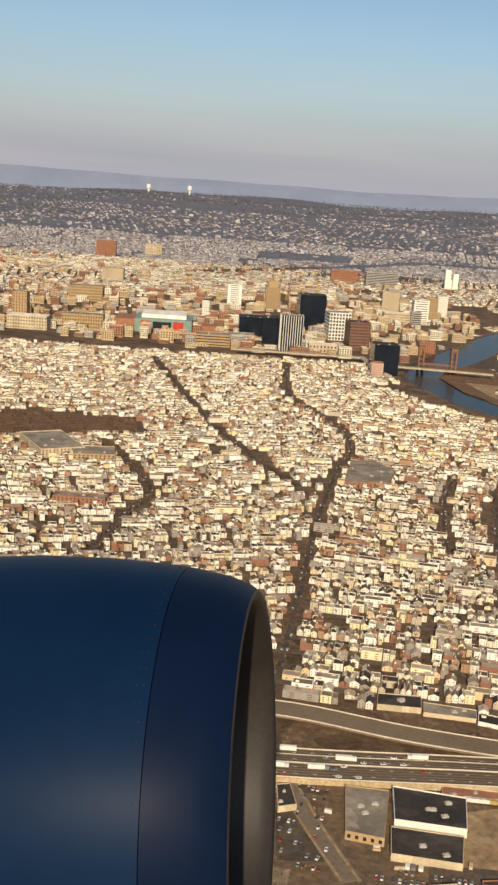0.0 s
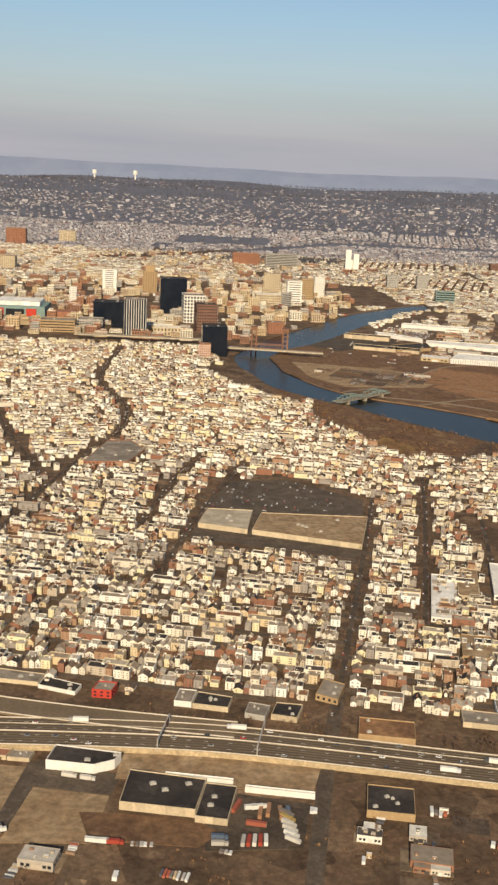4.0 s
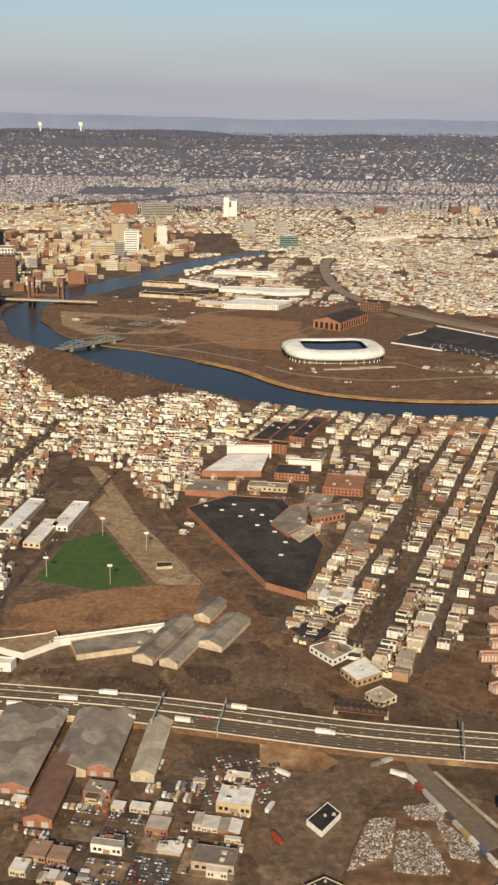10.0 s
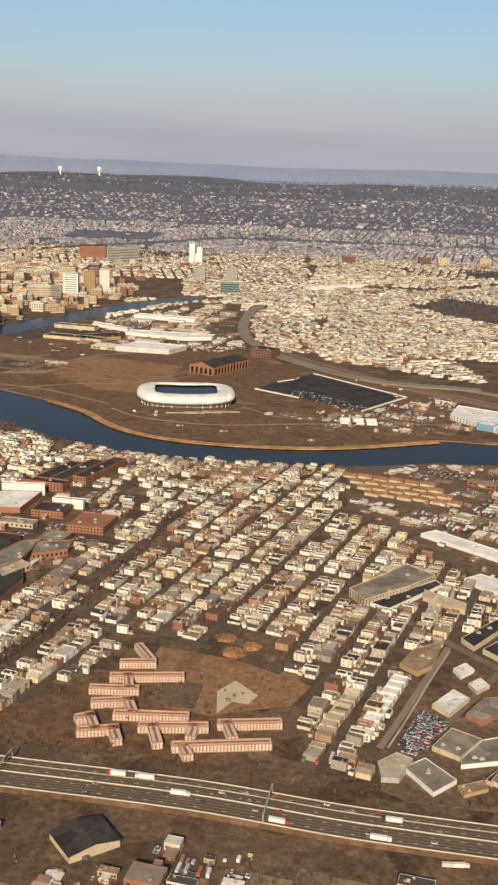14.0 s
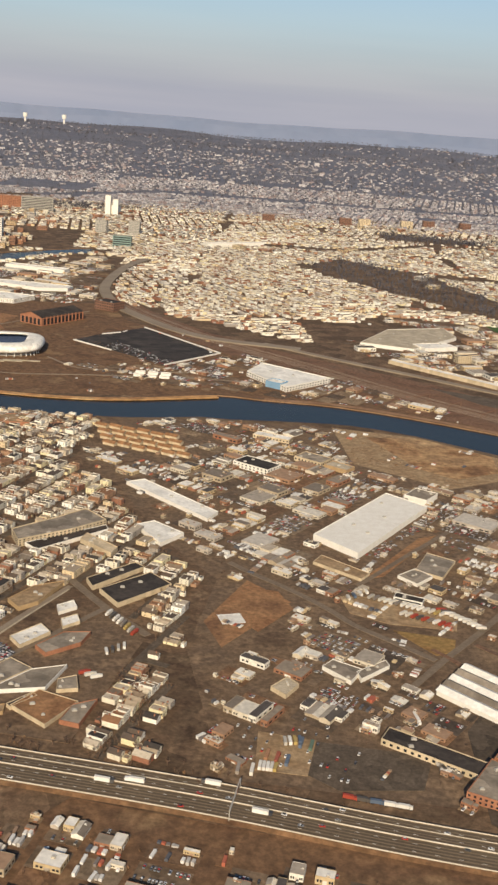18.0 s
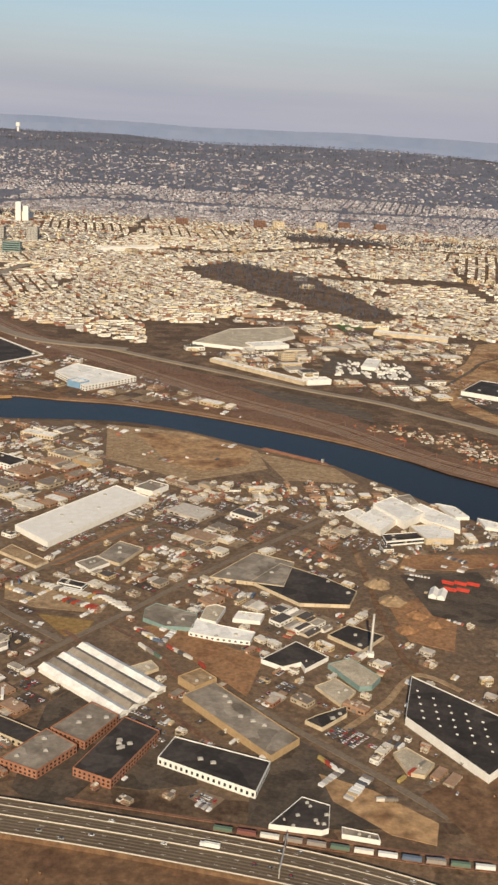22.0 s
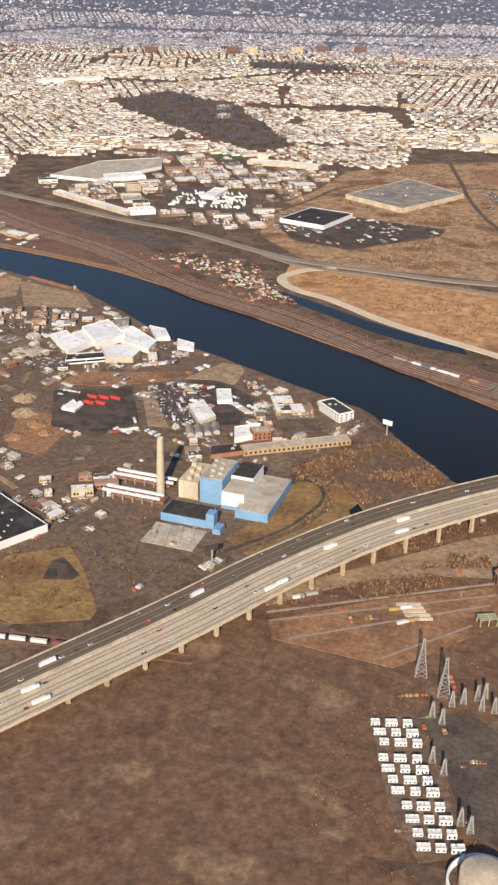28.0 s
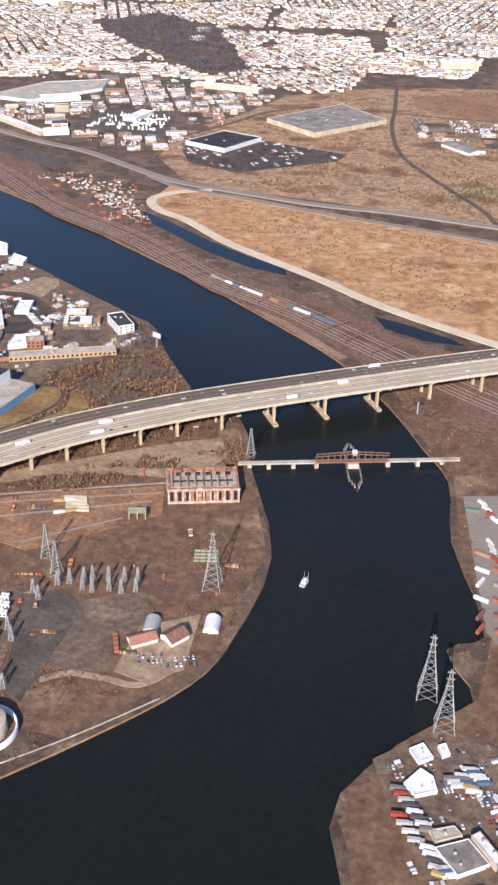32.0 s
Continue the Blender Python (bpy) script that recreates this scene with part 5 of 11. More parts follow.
building("church_tower", "second pale stone church tower on the rise", rect(303, 1765, 9, 9, 0), 27, M_WHITE, M_GREYROOF, floors=0, units=0, category="church")
gabled("cathedral_nave", "pale cathedral nave behind its towers", 297, 1790, 16, 40, 14, 0, M_WHITE, M_GREYROOF, "church")
building("glass_block", "grey glass apartment tower across the river", rect(330, 1480, 16, 14, 0), 20, M_GREY, M_GREYROOF, floors=8, bay=2.2)
building("glass_block", "grey concrete apartment tower across the river", rect(375, 1500, 16, 14, 0), 20, M_GREY, M_GREYROOF, floors=8, bay=2.2)
building("glass_block", "teal glass block behind the ramp", rect(382, 1345, 24, 14, 0), 15, M_TEAL, M_GREYROOF, floors=5, bay=24, fill=0.95, high=0.5)

# the arena: a dark teal drum hall with a white roof and two red screens
arena = thing("sports_arena", -98, 1040, 0, "teal glass sports arena with a white roof and red screens", "arena")
child("hall", mesh("hall", *prism(rect(0, 0, 56, 46, 3), 0, 13), M_TEAL), arena)
child("roof", mesh("roof", *prism(rect(0, 2, 44, 36, 3), 13, 17), M_PALEROOF), arena)
child("side_wing", mesh("side_wing", *prism(rect(-38, 2, 22, 40, 3), 0, 11), M_BRICK), arena)
child("side_wing", mesh("side_wing", *prism(rect(42, 6, 26, 22, 3), 0, 7), M_BRICK), arena)
for dx in (-16, 16):
    child("screen", mesh("screen", *prism(rect(dx, -23.3 + dx * 0.05, 10, 0.6, 3), 3.5, 11), M_RED), arena, "bright red screen on the facade")
child("entrance", mesh("entrance", *prism(rect(0, -23.3, 18, 0.6, 3), 1, 10.5), M_GLASS), arena)

# small blocks of the centre


def centre_blocks(poly, n, h, size, seed, label, deg=4, mats=()):
    r = np.random.default_rng(seed)
    P = np.array(poly, float)
    x, y = r.uniform(P[:, 0].min(), P[:, 0].max(), n), r.uniform(P[:, 1].min(), P[:, 1].max(), n)
    ok = inside(poly, x, y) & keep(x, y, [RIVER])
    x, y = x[ok], y[ok]
    m = len(x)
    rows = np.stack([x, y, ground_z(x, y), deg + r.choice([0, 90], m), r.uniform(*size, m), r.uniform(*size, m), r.uniform(*h, m) * r.uniform(0.5, 1, m)], 1)
    crowd("city_blocks", with_windows(flat_house(), 4, 5, 5), rows, list(mats) or [M_CITY, M_SHEDROOF, M_GLASS], label, "buildings")


M_CITY = mat("city_walls", (0.68, 0.60, 0.46), (0.56, 0.41, 0.24), (0.38, 0.19, 0.11), (0.76, 0.70, 0.57), (0.50, 0.38, 0.25), (0.62, 0.50, 0.32), (0.30, 0.16, 0.10), (0.44, 0.40, 0.35), vary="island", fine=0.8, mix=0.18)
centre_blocks([(-420, 990), (-60, 930), (130, 930), (150, 960), (250, 1120), (262, 1400), (-60, 1440), (-420, 1400)], 1000, (3, 12), (5, 13), 5, "mixed brick and stone blocks of the city centre")
centre_blocks([(-700, 1380), (260, 1400), (260, 1900), (-900, 1900)], 520, (3, 10), (6, 16), 6, "brick and stone blocks on the rise behind the centre", 12)
centre_blocks([(300, 1300), (1300, 1000), (1500, 1950), (200, 1950)], 160, (3, 8), (7, 18), 8, "larger brick blocks among the houses", -30)
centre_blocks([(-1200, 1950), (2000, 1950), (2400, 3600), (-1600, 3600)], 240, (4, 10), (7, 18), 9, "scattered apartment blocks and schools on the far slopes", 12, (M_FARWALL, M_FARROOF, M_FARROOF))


# ---- freeway ----
M_TRACK = mat("track_sleepers", (0.27, 0.20, 0.145), (0.36, 0.28, 0.21), scale=0.3, fine=1.5, mix=0.3)
FREEWAY = [(-420, 216), (20, 213), (80, 216), (130, 217), (170, 213), (207, 208), (244, 204), (305, 197), (372, 184), (449, 175), (496, 166), (592, 154), (650, 144), (720, 134), (776, 122), (812, 104), (835, 70), (842, 0)]
WAY_Z = 1.6


def beside(line, off):
    left, right = ribbon(line, abs(off) * 2)
    return left if off > 0 else right


freeway = strip("highway", FREEWAY, 15, WAY_Z, M_FREEWAY, "tan multi-lane freeway with pale barriers across the town", thick=0.5, category="highway")
fine = smooth_line(FREEWAY, 6)
for off, high in ((7.3, 0.3), (0.0, 0.34), (-7.3, 0.3), (4.2, 0.16)):
    strip("barrier", beside(fine, off) if off else fine, 0.15 if high > 0.2 else 0.1, WAY_Z + high, M_BARRIER, "pale concrete barrier", thick=high, n=1, parent=freeway)
for k, off in enumerate((6.3, 5.1, 3.2, 2.1, 0.95, -0.95, -2.2, -3.5, -4.8, -6.2)):
    strip("lane", beside(fine, off), 0.75, WAY_Z + 0.004 + 0.0005 * k, M_LANE, "darker worn wheel track", thick=0.02, n=1, parent=freeway)
south = beside(fine, -7.43)
strip("retaining_wall", [q for q in south if q[0] < 310], 0.16, WAY_Z - 0.02, M_WALLSTONE, "tall tan concrete retaining wall", thick=2.0, n=1, parent=freeway)
strip("embankment", [q for q in south if q[0] > 300], 0.3, WAY_Z - 0.06, M_BROWN, "brown earth bank under the freeway edge", thick=1.8, n=1, parent=freeway)
strip("retaining_wall", beside(fine, 7.43), 0.12, WAY_Z - 0.1, M_WALLSTONE, "beige concrete retaining wall", thick=2.0, n=1, parent=freeway)
for off in (5.2, 1.9, -1.9, -5.2):
    p = Pile()
    line = beside(fine, off)
    for k in range(0, len(line) - 1):
        a, b = Vector(line[k]), Vector(line[k + 1])
        n = max(1, int((b - a).length / 4))
        for j in range(n):
            q = a.lerp(b, (j + 0.3) / n)
            p.box(q.x, q.y, WAY_Z - 0.02, 1.2, 0.12, 0.03, math.degrees(math.atan2(b.y - a.y, b.x - a.x)))
    child("lane_marking", p.done("lane_marking", M_WHITE), freeway)
ramp = strip("highway", [(-420, 250), (18, 242), (60, 232), (100, 226), (140, 222)], 9, [2.2, 2.2, 2.0, 1.7, 1.62], M_FREEWAY, "tan slip road joining the freeway", thick=0.6, category="highway")
for off in (4.4, -4.4):
    strip("barrier", beside(smooth_line([(-420, 250), (18, 242), (60, 232), (100, 226), (140, 222)], 6), off), 0.2, [2.5, 2.5, 2.3, 2.0, 1.92], M_BARRIER, "pale concrete barrier", thick=0.35, n=1, parent=ramp)
strip("road", [(18, 255), (22, 221), (26, 205)], 4.0, 0.1, M_ASPHALT, "dark town road under the freeway", category="road")
strip("road", [(171, 250), (166, 215), (160, 165), (150, 80)], 4.2, 0.12, M_ASPHALT, "dark town road crossing under the freeway", category="road")
# overhead sign frames across the freeway
for gx, gy in ((120, 217), (147, 216), (312, 194), (330, 191), (395, 181), (470, 171), (604, 152), (752, 130)):
    sg = thing("sign_gantry", gx, gy, WAY_Z, "grey steel sign frame across the freeway lanes", "sign frame")
    sg.rotation_euler[2] = radians(-8)
    for yy in (-7.4, 7.4):
        child("post", mesh("post", *prism(rect(0, yy, 0.3, 0.3), -0.4, 2.8), M_STEEL), sg)
    child("beam", mesh("beam", *prism(rect(0, 0, 0.4, 15), 2.5, 2.9), M_STEEL), sg)
    child("sign_panel", mesh("sign_panel", *prism(rect(0.25, 3, 0.12, 3.4), 1.9, 3.2), M_BROWNBRICK), sg)

# ---- main streets ----
avenue = []
for line in MAIN:
    strip("road", line, 2.0, 0.16, M_DARKLOT, "dark tree-lined main street through the houses", category="street")
    q = smooth_line(line, 10)
    for side in (-1.6, 1.6):
        avenue += [(x + rng.normal(0, .3), y + rng.normal(0, .6), 0, rng.uniform(0, 360), h, h, h) for (x, y), h in zip(beside(q, side), rng.uniform(1.8, 3.4, 2000))]
grow("street_trees", avenue, M_BARK, "bare brown trees along a main street", seed=3)

# ---- fields, lots and bare ground ----
Z1 = 0.08
sheet("dirt", [(256, 240), (252, 283), (266, 330), (262, 400), (270, 420), (300, 345), (345, 245), (290, 222), (272, 236)], Z1 - 0.03, M_RAILBED, "tan gravel ground round the sports pitch", "dirt")
sheet("dirt", [(256, 246), (257, 266), (285, 277), (325, 268), (335, 250), (300, 245), (278, 243)], Z1, M_CLAY, "brown bare ground beside the pitch", "dirt")
strip("railway_cutting", [(266, 425), (280, 400), (299, 350), (326, 287), (342, 250), (372, 205)], 9, Z1 + 0.02, M_BROWN, "overgrown disused railway strip with brown scrub", category="railway")
strip("dirt_track", [(262, 420), (275, 385), (293, 335), (315, 285)], 6, Z1 + 0.01, M_SAND, "pale gravel track beside the disused railway", category="track")
sheet("car_park", [(116, 388), (189, 370), (197, 455), (160, 485), (126, 477)], Z1, M_ASPHALT, "dark asphalt car park of a shopping plaza", "car park")
sheet("car_park", [(117, 212), (163, 207), (160, 195), (117, 198)], Z1, M_SAND, "tan empty lot beside the freeway", "lot")
sheet("dirt", [(69, 198), (78, 197), (74, 172), (64, 174)], Z1, M_SAND, "tan weedy lot", "lot")
sheet("dirt", [(-20, 205), (110, 196), (108, 60), (-20, 60)], Z1 - 0.05, M_RAILBED, "brown-grey yards beside the town road", "yards")
sheet("dirt", [(384, 214), (396, 202), (456, 193), (472, 248), (456, 262), (412, 247)], Z1 - 0.02, M_BROWN, "brown lawn between brick housing blocks", "lawn")
sheet("lawn", [(-150, 550), (-62, 575), (-70, 618), (-150, 622)], Z1, M_BROWN, "brown winter park", "park")
sheet("dirt", [(190, 690), (205, 676), (231, 642), (282, 592), (262, 552), (228, 545), (205, 600), (182, 640), (150, 735)], Z1 - 0.02, M_BROWN, "brown riverside park", "park")
sheet("lawn", [(222, 590), (241, 566), (228, 552), (214, 575)], Z1 + 0.02, M_LAWN, "faded green lawn in the riverside park", "lawn")
# north bank
sheet("dirt", [(166, 905), (154, 862), (164, 800), (183, 760), (208, 728), (258, 694), (298, 666), (328, 640), (358, 597), (396, 573), (448, 564), (526, 581), (566, 600), (646, 595), (713, 573), (760, 552), (700, 640), (600, 700), (560, 760), (470, 830), (440, 905), (330, 880), (250, 1000), (205, 960)], 0.03, M_BROWN, "brown cleared land on the north bank", "land")
sheet("dirt", [(277, 762), (347, 822), (381, 756), (360, 700), (321, 706)], Z1 + 0.02, M_CLAY, "orange-brown cleared field", "field")
sheet("dirt", [(172, 845), (245, 831), (300, 800), (270, 755), (210, 745), (185, 780)], Z1, M_SAND, "tan cleared peninsula in the river bend", "land")
sheet("car_park", [(442, 735), (458, 765), (488, 806), (558, 727), (521, 672), (476, 708)], Z1 + 0.05, M_TAR, "large black parking lot by the stadium", "car park")
for line in ([(488, 806), (558, 727)], [(558, 727), (521, 671)], [(442, 733), (476, 707)], [(459, 764), (472, 777)]):
    strip("lot_wall", line, 1.0, 0.9, M_WHITE, "low white wall round the black parking lot", thick=0.9, n=1, category="wall")
sheet("dirt", [(258, 782), (297, 847), (378, 813), (372, 760), (352, 738)], Z1 + 0.01, M_CLAY, "orange-brown cleared field by the stadium", "field")
sheet("car_park", [(189, 936), (216, 990), (277, 1008), (278, 966), (217, 912)], Z1 + 0.03, M_DARKLOT, "dark asphalt lot beside the upper river", "car park")
for pts in ([(258, 690), (300, 720), (345, 735), (372, 770), (388, 800), (430, 860)], [(300, 760), (345, 735)], [(346, 645), (370, 622), (420, 610), (470, 622), (560, 640), (640, 625)], [(436, 668), (470, 640), (560, 660)], [(207, 725), (250, 765), (297, 847), (330, 870)], [(219, 716), (280, 700), (340, 660)]):
    strip("path", pts, 1.6, 0.2 + pts[0][0] * 0.0001, M_ROAD, "pale service road over cleared land", category="road")
strip("river_beach", [(300, 659), (328, 634), (360, 590), (396, 567), (448, 559), (500, 565), (566, 593)], 6, 0.06, M_REEDS, "tan reed strip along the river bank", category="bank")
strip("river_beach", [(597, 597), (650, 596), (716, 573), (790, 536), (832, 506), (902, 447), (968, 389), (1014, 344), (1046, 310)], 5, 0.06, M_BANK, "brown stony river bank", category="bank")
sheet("rail_yard", [(430, 950), (455, 880), (520, 780), (560, 735), (585, 690), (640, 640), (696, 592), (752, 560), (791, 540), (846, 484), (899, 446), (938, 412), (967, 382), (1014, 348), (1050, 314), (1078, 268), (1130, 240), (1230, 160), (1250, 220), (1140, 300), (1096, 328), (1068, 342), (1024, 384), (994, 396), (966, 415), (935, 446), (901, 482), (871, 505), (843, 523), (820, 556), (772, 634), (721, 677), (653, 722), (590, 765), (540, 810), (480, 890), (455, 945)], 0.1, M_RUSTBED, "wide rust-brown railway yard along the river", "railway")
RAIL_LINE = [(440, 940), (478, 872), (545, 785), (620, 715), (706, 632), (776, 576), (838, 508), (900, 462), (937, 428), (967, 398), (1016, 364), (1058, 328), (1110, 284), (1240, 190)]
strip("rail_yard", [(590, 778), (649, 738), (705, 704), (765, 666), (818, 640), (859, 608), (901, 578), (947, 563), (1003, 547), (1054, 541), (1119, 526), (1300, 490)], 6.5, 0.9, M_ROAD, "grey embanked road beside the railway", category="road", thick=1.0)
strip("road", [(880, 588), (905, 566), (949, 551), (1005, 530), (1056, 515), (1118, 496), (1300, 440)], 4.5, 0.5, M_ROAD, "grey road across the marsh", category="road", thick=0.6)
strip("road", [(1028, 960), (1033, 860), (1036, 778), (1050, 690), (1080, 620), (1110, 560), (1119, 530)], 3.6, 0.42, M_ASPHALT, "asphalt road through brown scrub", category="road")
strip("road", [(874, 707), (905, 770), (924, 812), (964, 846), (1036, 840), (1130, 830), (1300, 850)], 3.0, 0.36, M_ASPHALT, "works road between warehouses and scrub", category="road")
sheet("scrub_land", [(868, 720), (872, 640), (905, 585), (947, 568), (1054, 547), (1119, 531), (1300, 495), (1300, 985), (1126, 978), (1021, 958), (955, 910), (930, 890), (905, 800)], 0.05, M_SCRUB, "brown and golden winter scrub beyond the road", "scrub")
sheet("marsh", [(899, 566), (896, 532), (906, 512), (927, 495), (960, 460), (985, 439), (1020, 412), (1054, 382), (1089, 358), (1130, 335), (1300, 270), (1300, 470), (1118, 500), (1005, 535), (949, 556)], 0.09, M_REEDS, "golden dry reed marsh", "marsh")
strip("dirt_track", [(930, 562), (915, 558), (903, 549), (896, 532), (906, 512), (927, 496), (960, 460), (985, 439), (1020, 412), (1054, 382), (1089, 358), (1130, 335), (1300, 270)], 6.4, 0.34, M_PALESAND, "pale sandy causeway curling along the marsh", category="track")
sheet("pond", [(898, 506), (919, 489), (951, 459), (979, 437), (1002, 422), (1004, 412), (982, 420), (955, 439), (925, 468), (902, 490)], 0.16, M_WATER, "dark narrow pond between causeway and railway", "pond")
sheet("pond", [(1056, 364), (1072, 357), (1094, 344), (1101, 337), (1081, 339), (1062, 350)], 0.16, M_WATER, "dark reed-fringed pond beside the causeway", "pond")
sheet("car_park", [(880, 676), (909, 729), (945, 708), (1009, 684), (1003, 661), (937, 612), (898, 630)], 0.14, M_DARKLOT, "dark lorry park round a solar-roofed warehouse", "car park")
sheet("dirt", [(714, 668), (771, 644), (811, 610), (811, 588), (745, 630)], 0.2, M_ASPHALT, "grey spread of crushed stone by the railway", "yard")
sheet("pitch", [(799, 960), (822, 981), (827, 936), (807, 917)], 0.2, M_GRASS, "dark green sports field below the houses", "pitch")
sheet("dirt", [(1045, 924), (1125, 947), (1123, 824), (1053, 862)], 0.14, M_CLAY, "orange-brown cleared ground with a track round it", "land")
for off in (-9.5, -7, -4.2, -1.5, 3.4, 6):
    base = smooth_line(RAIL_LINE, 5)
    strip("rail_track", beside(base, off), 0.55, 0.26, M_TRACK, "pale railway track on ballast", thick=0.12, n=1, category="track")
strip("road", [(430, 1240), (417, 1160), (419, 1005), (440, 920), (466, 868), (536, 786), (620, 765)], 11, 1.2, M_ROAD, "pale curving freeway ramp between houses", thick=1.0, category="highway")
# the eastern works area
sheet("dirt", [(505, 520), (560, 540), (690, 537), (780, 485), (845, 410), (945, 333), (985, 265), (930, 200), (860, 150), (600, 165), (582, 240), (588, 300), (560, 340), (532, 402), (502, 445)], 0.02, M_RAILBED, "brown-grey ground of works and yards", "ground")
sheet("dirt", [(640, 540), (692, 533), (735, 504), (742, 470), (700, 440), (650, 470)], Z1, M_SAND, "tan cleared riverside land", "land")
sheet("dirt", [(735, 500), (780, 480), (792, 455), (752, 452)], Z1 + 0.03, M_SAND, "tan graded plot by the barge quay", "land")
sheet("dirt", [(586, 262), (600, 302), (618, 285), (594, 243)], Z1, M_CLAY, "brown ball field with a pale infield", "ball field")
sheet("infield", rect(596, 266, 9, 8, 20), Z1 + 0.04, M_PALEROOF, "pale tarpaulin over the infield", "tarpaulin")
sheet("dirt", [(560, 150), (700, 130), (850, 118), (930, 205), (950, 60), (982, 42), (950, 10), (840, -60), (500, 60)], Z1 - 0.05, M_BROWN, "brown-grey open ground", "ground")
sheet("dirt", [(930, 210), (985, 258), (1012, 236), (1038, 150), (1030, 90), (1000, 55), (940, 60), (930, 130)], Z1 - 0.03, M_BROWN, "brown bare riverside land with rubble", "land")
sheet("dirt", [(1074, 42), (1086, 70), (1107, 92), (1111, 120), (1101, 170), (1098, 212), (1088, 234), (1072, 268), (1130, 236), (1230, 156), (1300, 100), (1300, -60), (1112, -60)], Z1 - 0.03, M_BROWN, "brown land on the east bank", "land")
sheet("dirt", [(862, 355), (878, 379), (887, 376), (890, 368), (887, 351), (874, 355)], 0.29, M_SAND, "tan riverside plot", "earth")
sheet("dirt", [(660, 525), (694, 531), (732, 505), (731, 475), (704, 457), (686, 471)], 0.14, M_SCRUB, "orange-brown rubble land beside the river", "land")
sheet("dirt", [(793, 166), (805, 178), (821, 178), (821, 169), (833, 145), (809, 140)], 0.24, M_BROWN, "brown brushy ground beside the lawn", "land")
# overhead-wire gantries across the railway
MAST = smooth_line(RAIL_LINE, 7)
for k in range(28, len(MAST) - 6, 2):
    (x, y), (x2, y2) = MAST[k], MAST[k + 1]
    gan = thing("wire_gantry", x, y, 0.1, "slim steel gantry carrying overhead wires", "gantry", "railway gantries")
    gan.rotation_euler[2] = math.atan2(y2 - y, x2 - x)
    for s in (-10.6, 7.4):
        child("post", mesh("post", *prism(rect(0, s, 0.28, 0.28), -0.1, 3.4), M_RUST), gan)
    child("beam", mesh("beam", *prism(rect(0, -1.6, 0.2, 18.2), 2.9, 3.2), M_RUST), gan)

# ---- stadium ----
M_SEAT = mat("dark_blue_seats", (0.03, 0.05, 0.10), (0.05, 0.07, 0.13), scale=0.5, fine=2, mix=0.2)
stad = thing("stadium", 394, 682, 0, "white rounded football stadium with an open middle", "stadium")
stad.rotation_euler[2] = radians(8)


def rounded(a, b, n=72, e=3.2):
    return [(a * math.copysign(abs(math.cos(t)) ** (2 / e), math.cos(t)), b * math.copysign(abs(math.sin(t)) ** (2 / e), math.sin(t))) for t in np.linspace(0, 2 * math.pi, n, endpoint=False)]


def loft(name, rings, material, smooth=True):
    n = len(rings[0])
    v = [q for r in rings for q in r]
    f = [(j * n + k, j * n + (k + 1) % n, (j + 1) * n + (k + 1) % n, (j + 1) * n + k) for j in range(len(rings) - 1) for k in range(n)]
    return mesh(name, v, f, material, smooth=smooth)


def ring(a, b, z, e=3.2):
    return [(x, y, z + 0.5 * math.cos(2 * math.atan2(y, x))) for x, y in rounded(a, b, e=e)]


child("shell", loft("shell", [ring(31, 25, 2.6), ring(34.4, 28.4, 3.4), ring(35.6, 29.6, 5.0), ring(35.0, 29.2, 6.8), ring(33.2, 27.6, 8.0), ring(29, 24, 8.8), ring(24, 19, 8.9, 5), ring(22.6, 17.2, 8.7, 6), ring(22.4, 17.0, 8.0, 6), ring(29, 24, 7.8)], M_PALEROOF), stad)
child("base_wall", loft("base_wall", [ring(30, 24, -0.5), ring(30, 24, 3.2)], M_GREY), stad, "grey glazed base under the shell")
child("seating", loft("seating", [ring(29, 24, 6.0), ring(16, 11, 0.7, 6), ring(15.5, 10.5, 0.6, 6)], M_SEAT, False), stad, "dark blue seating bowl")
child("pitch", mesh("pitch", *prism(rect(0, 0, 31, 21), 0.1, 0.62), M_GRASS), stad, "green pitch")
for k, (x, y) in enumerate(rounded(32.5, 26.5, 36)):
    child("column", mesh("column", *prism(rect(x, y, 0.5, 0.5), -0.2, 4.2), M_WHITE), stad)
for k in range(3):
    sheet("terrace", rect(398 + 12 * k, 640 + 4 * k, 26, 2.2, 8), 0.5 + 0.1 * k, M_CONCRETE, "pale concrete terrace steps before the stadium", "terrace", kind="structure", thick=0.5)
# long brick hall behind the stadium, with arched bays
hall = gabled("brick_hall", "long brick industrial hall with tall arched bays", 409, 805, 24, 52, 7, -30, M_BRICK, M_TAR, "hall", rise=3.4)
for k in range(11):
    p = Pile()
    p.box(12.1, -22.5 + k * 4.5, 0.8, 0.4, 2.4, 5.0)
    child("arched_bay", p.done("arched_bay", M_GLASS), hall)
    p = Pile()
    p.box(12.2, -20.2 + k * 4.5, 0, 0.8, 0.9, 7.2)
    child("pilaster", p.done("pilaster", M_BRICK), hall, "red brick pilaster")
for k in range(5):
    p = Pile()
    p.box(-9 + k * 4.5, -26.1, 0.8, 2.4, 0.4, 5.0)
    child("arched_bay", p.done("arched_bay", M_GLASS), hall)
building("flats", "white apartment blocks beside the cleared field", [(310, 874), (323, 909), (372, 897), (359, 869)], 4.2, M_WHITE, M_PALEROOF, floors=4, bay=2.0, category="flats", units=4)
building("warehouse", "long white warehouse by the upper river", [(306, 985), (392, 975), (390, 958), (363, 948), (303, 968)], 3.2, M_WHITE, M_PALEROOF, category="warehouse", units=5)
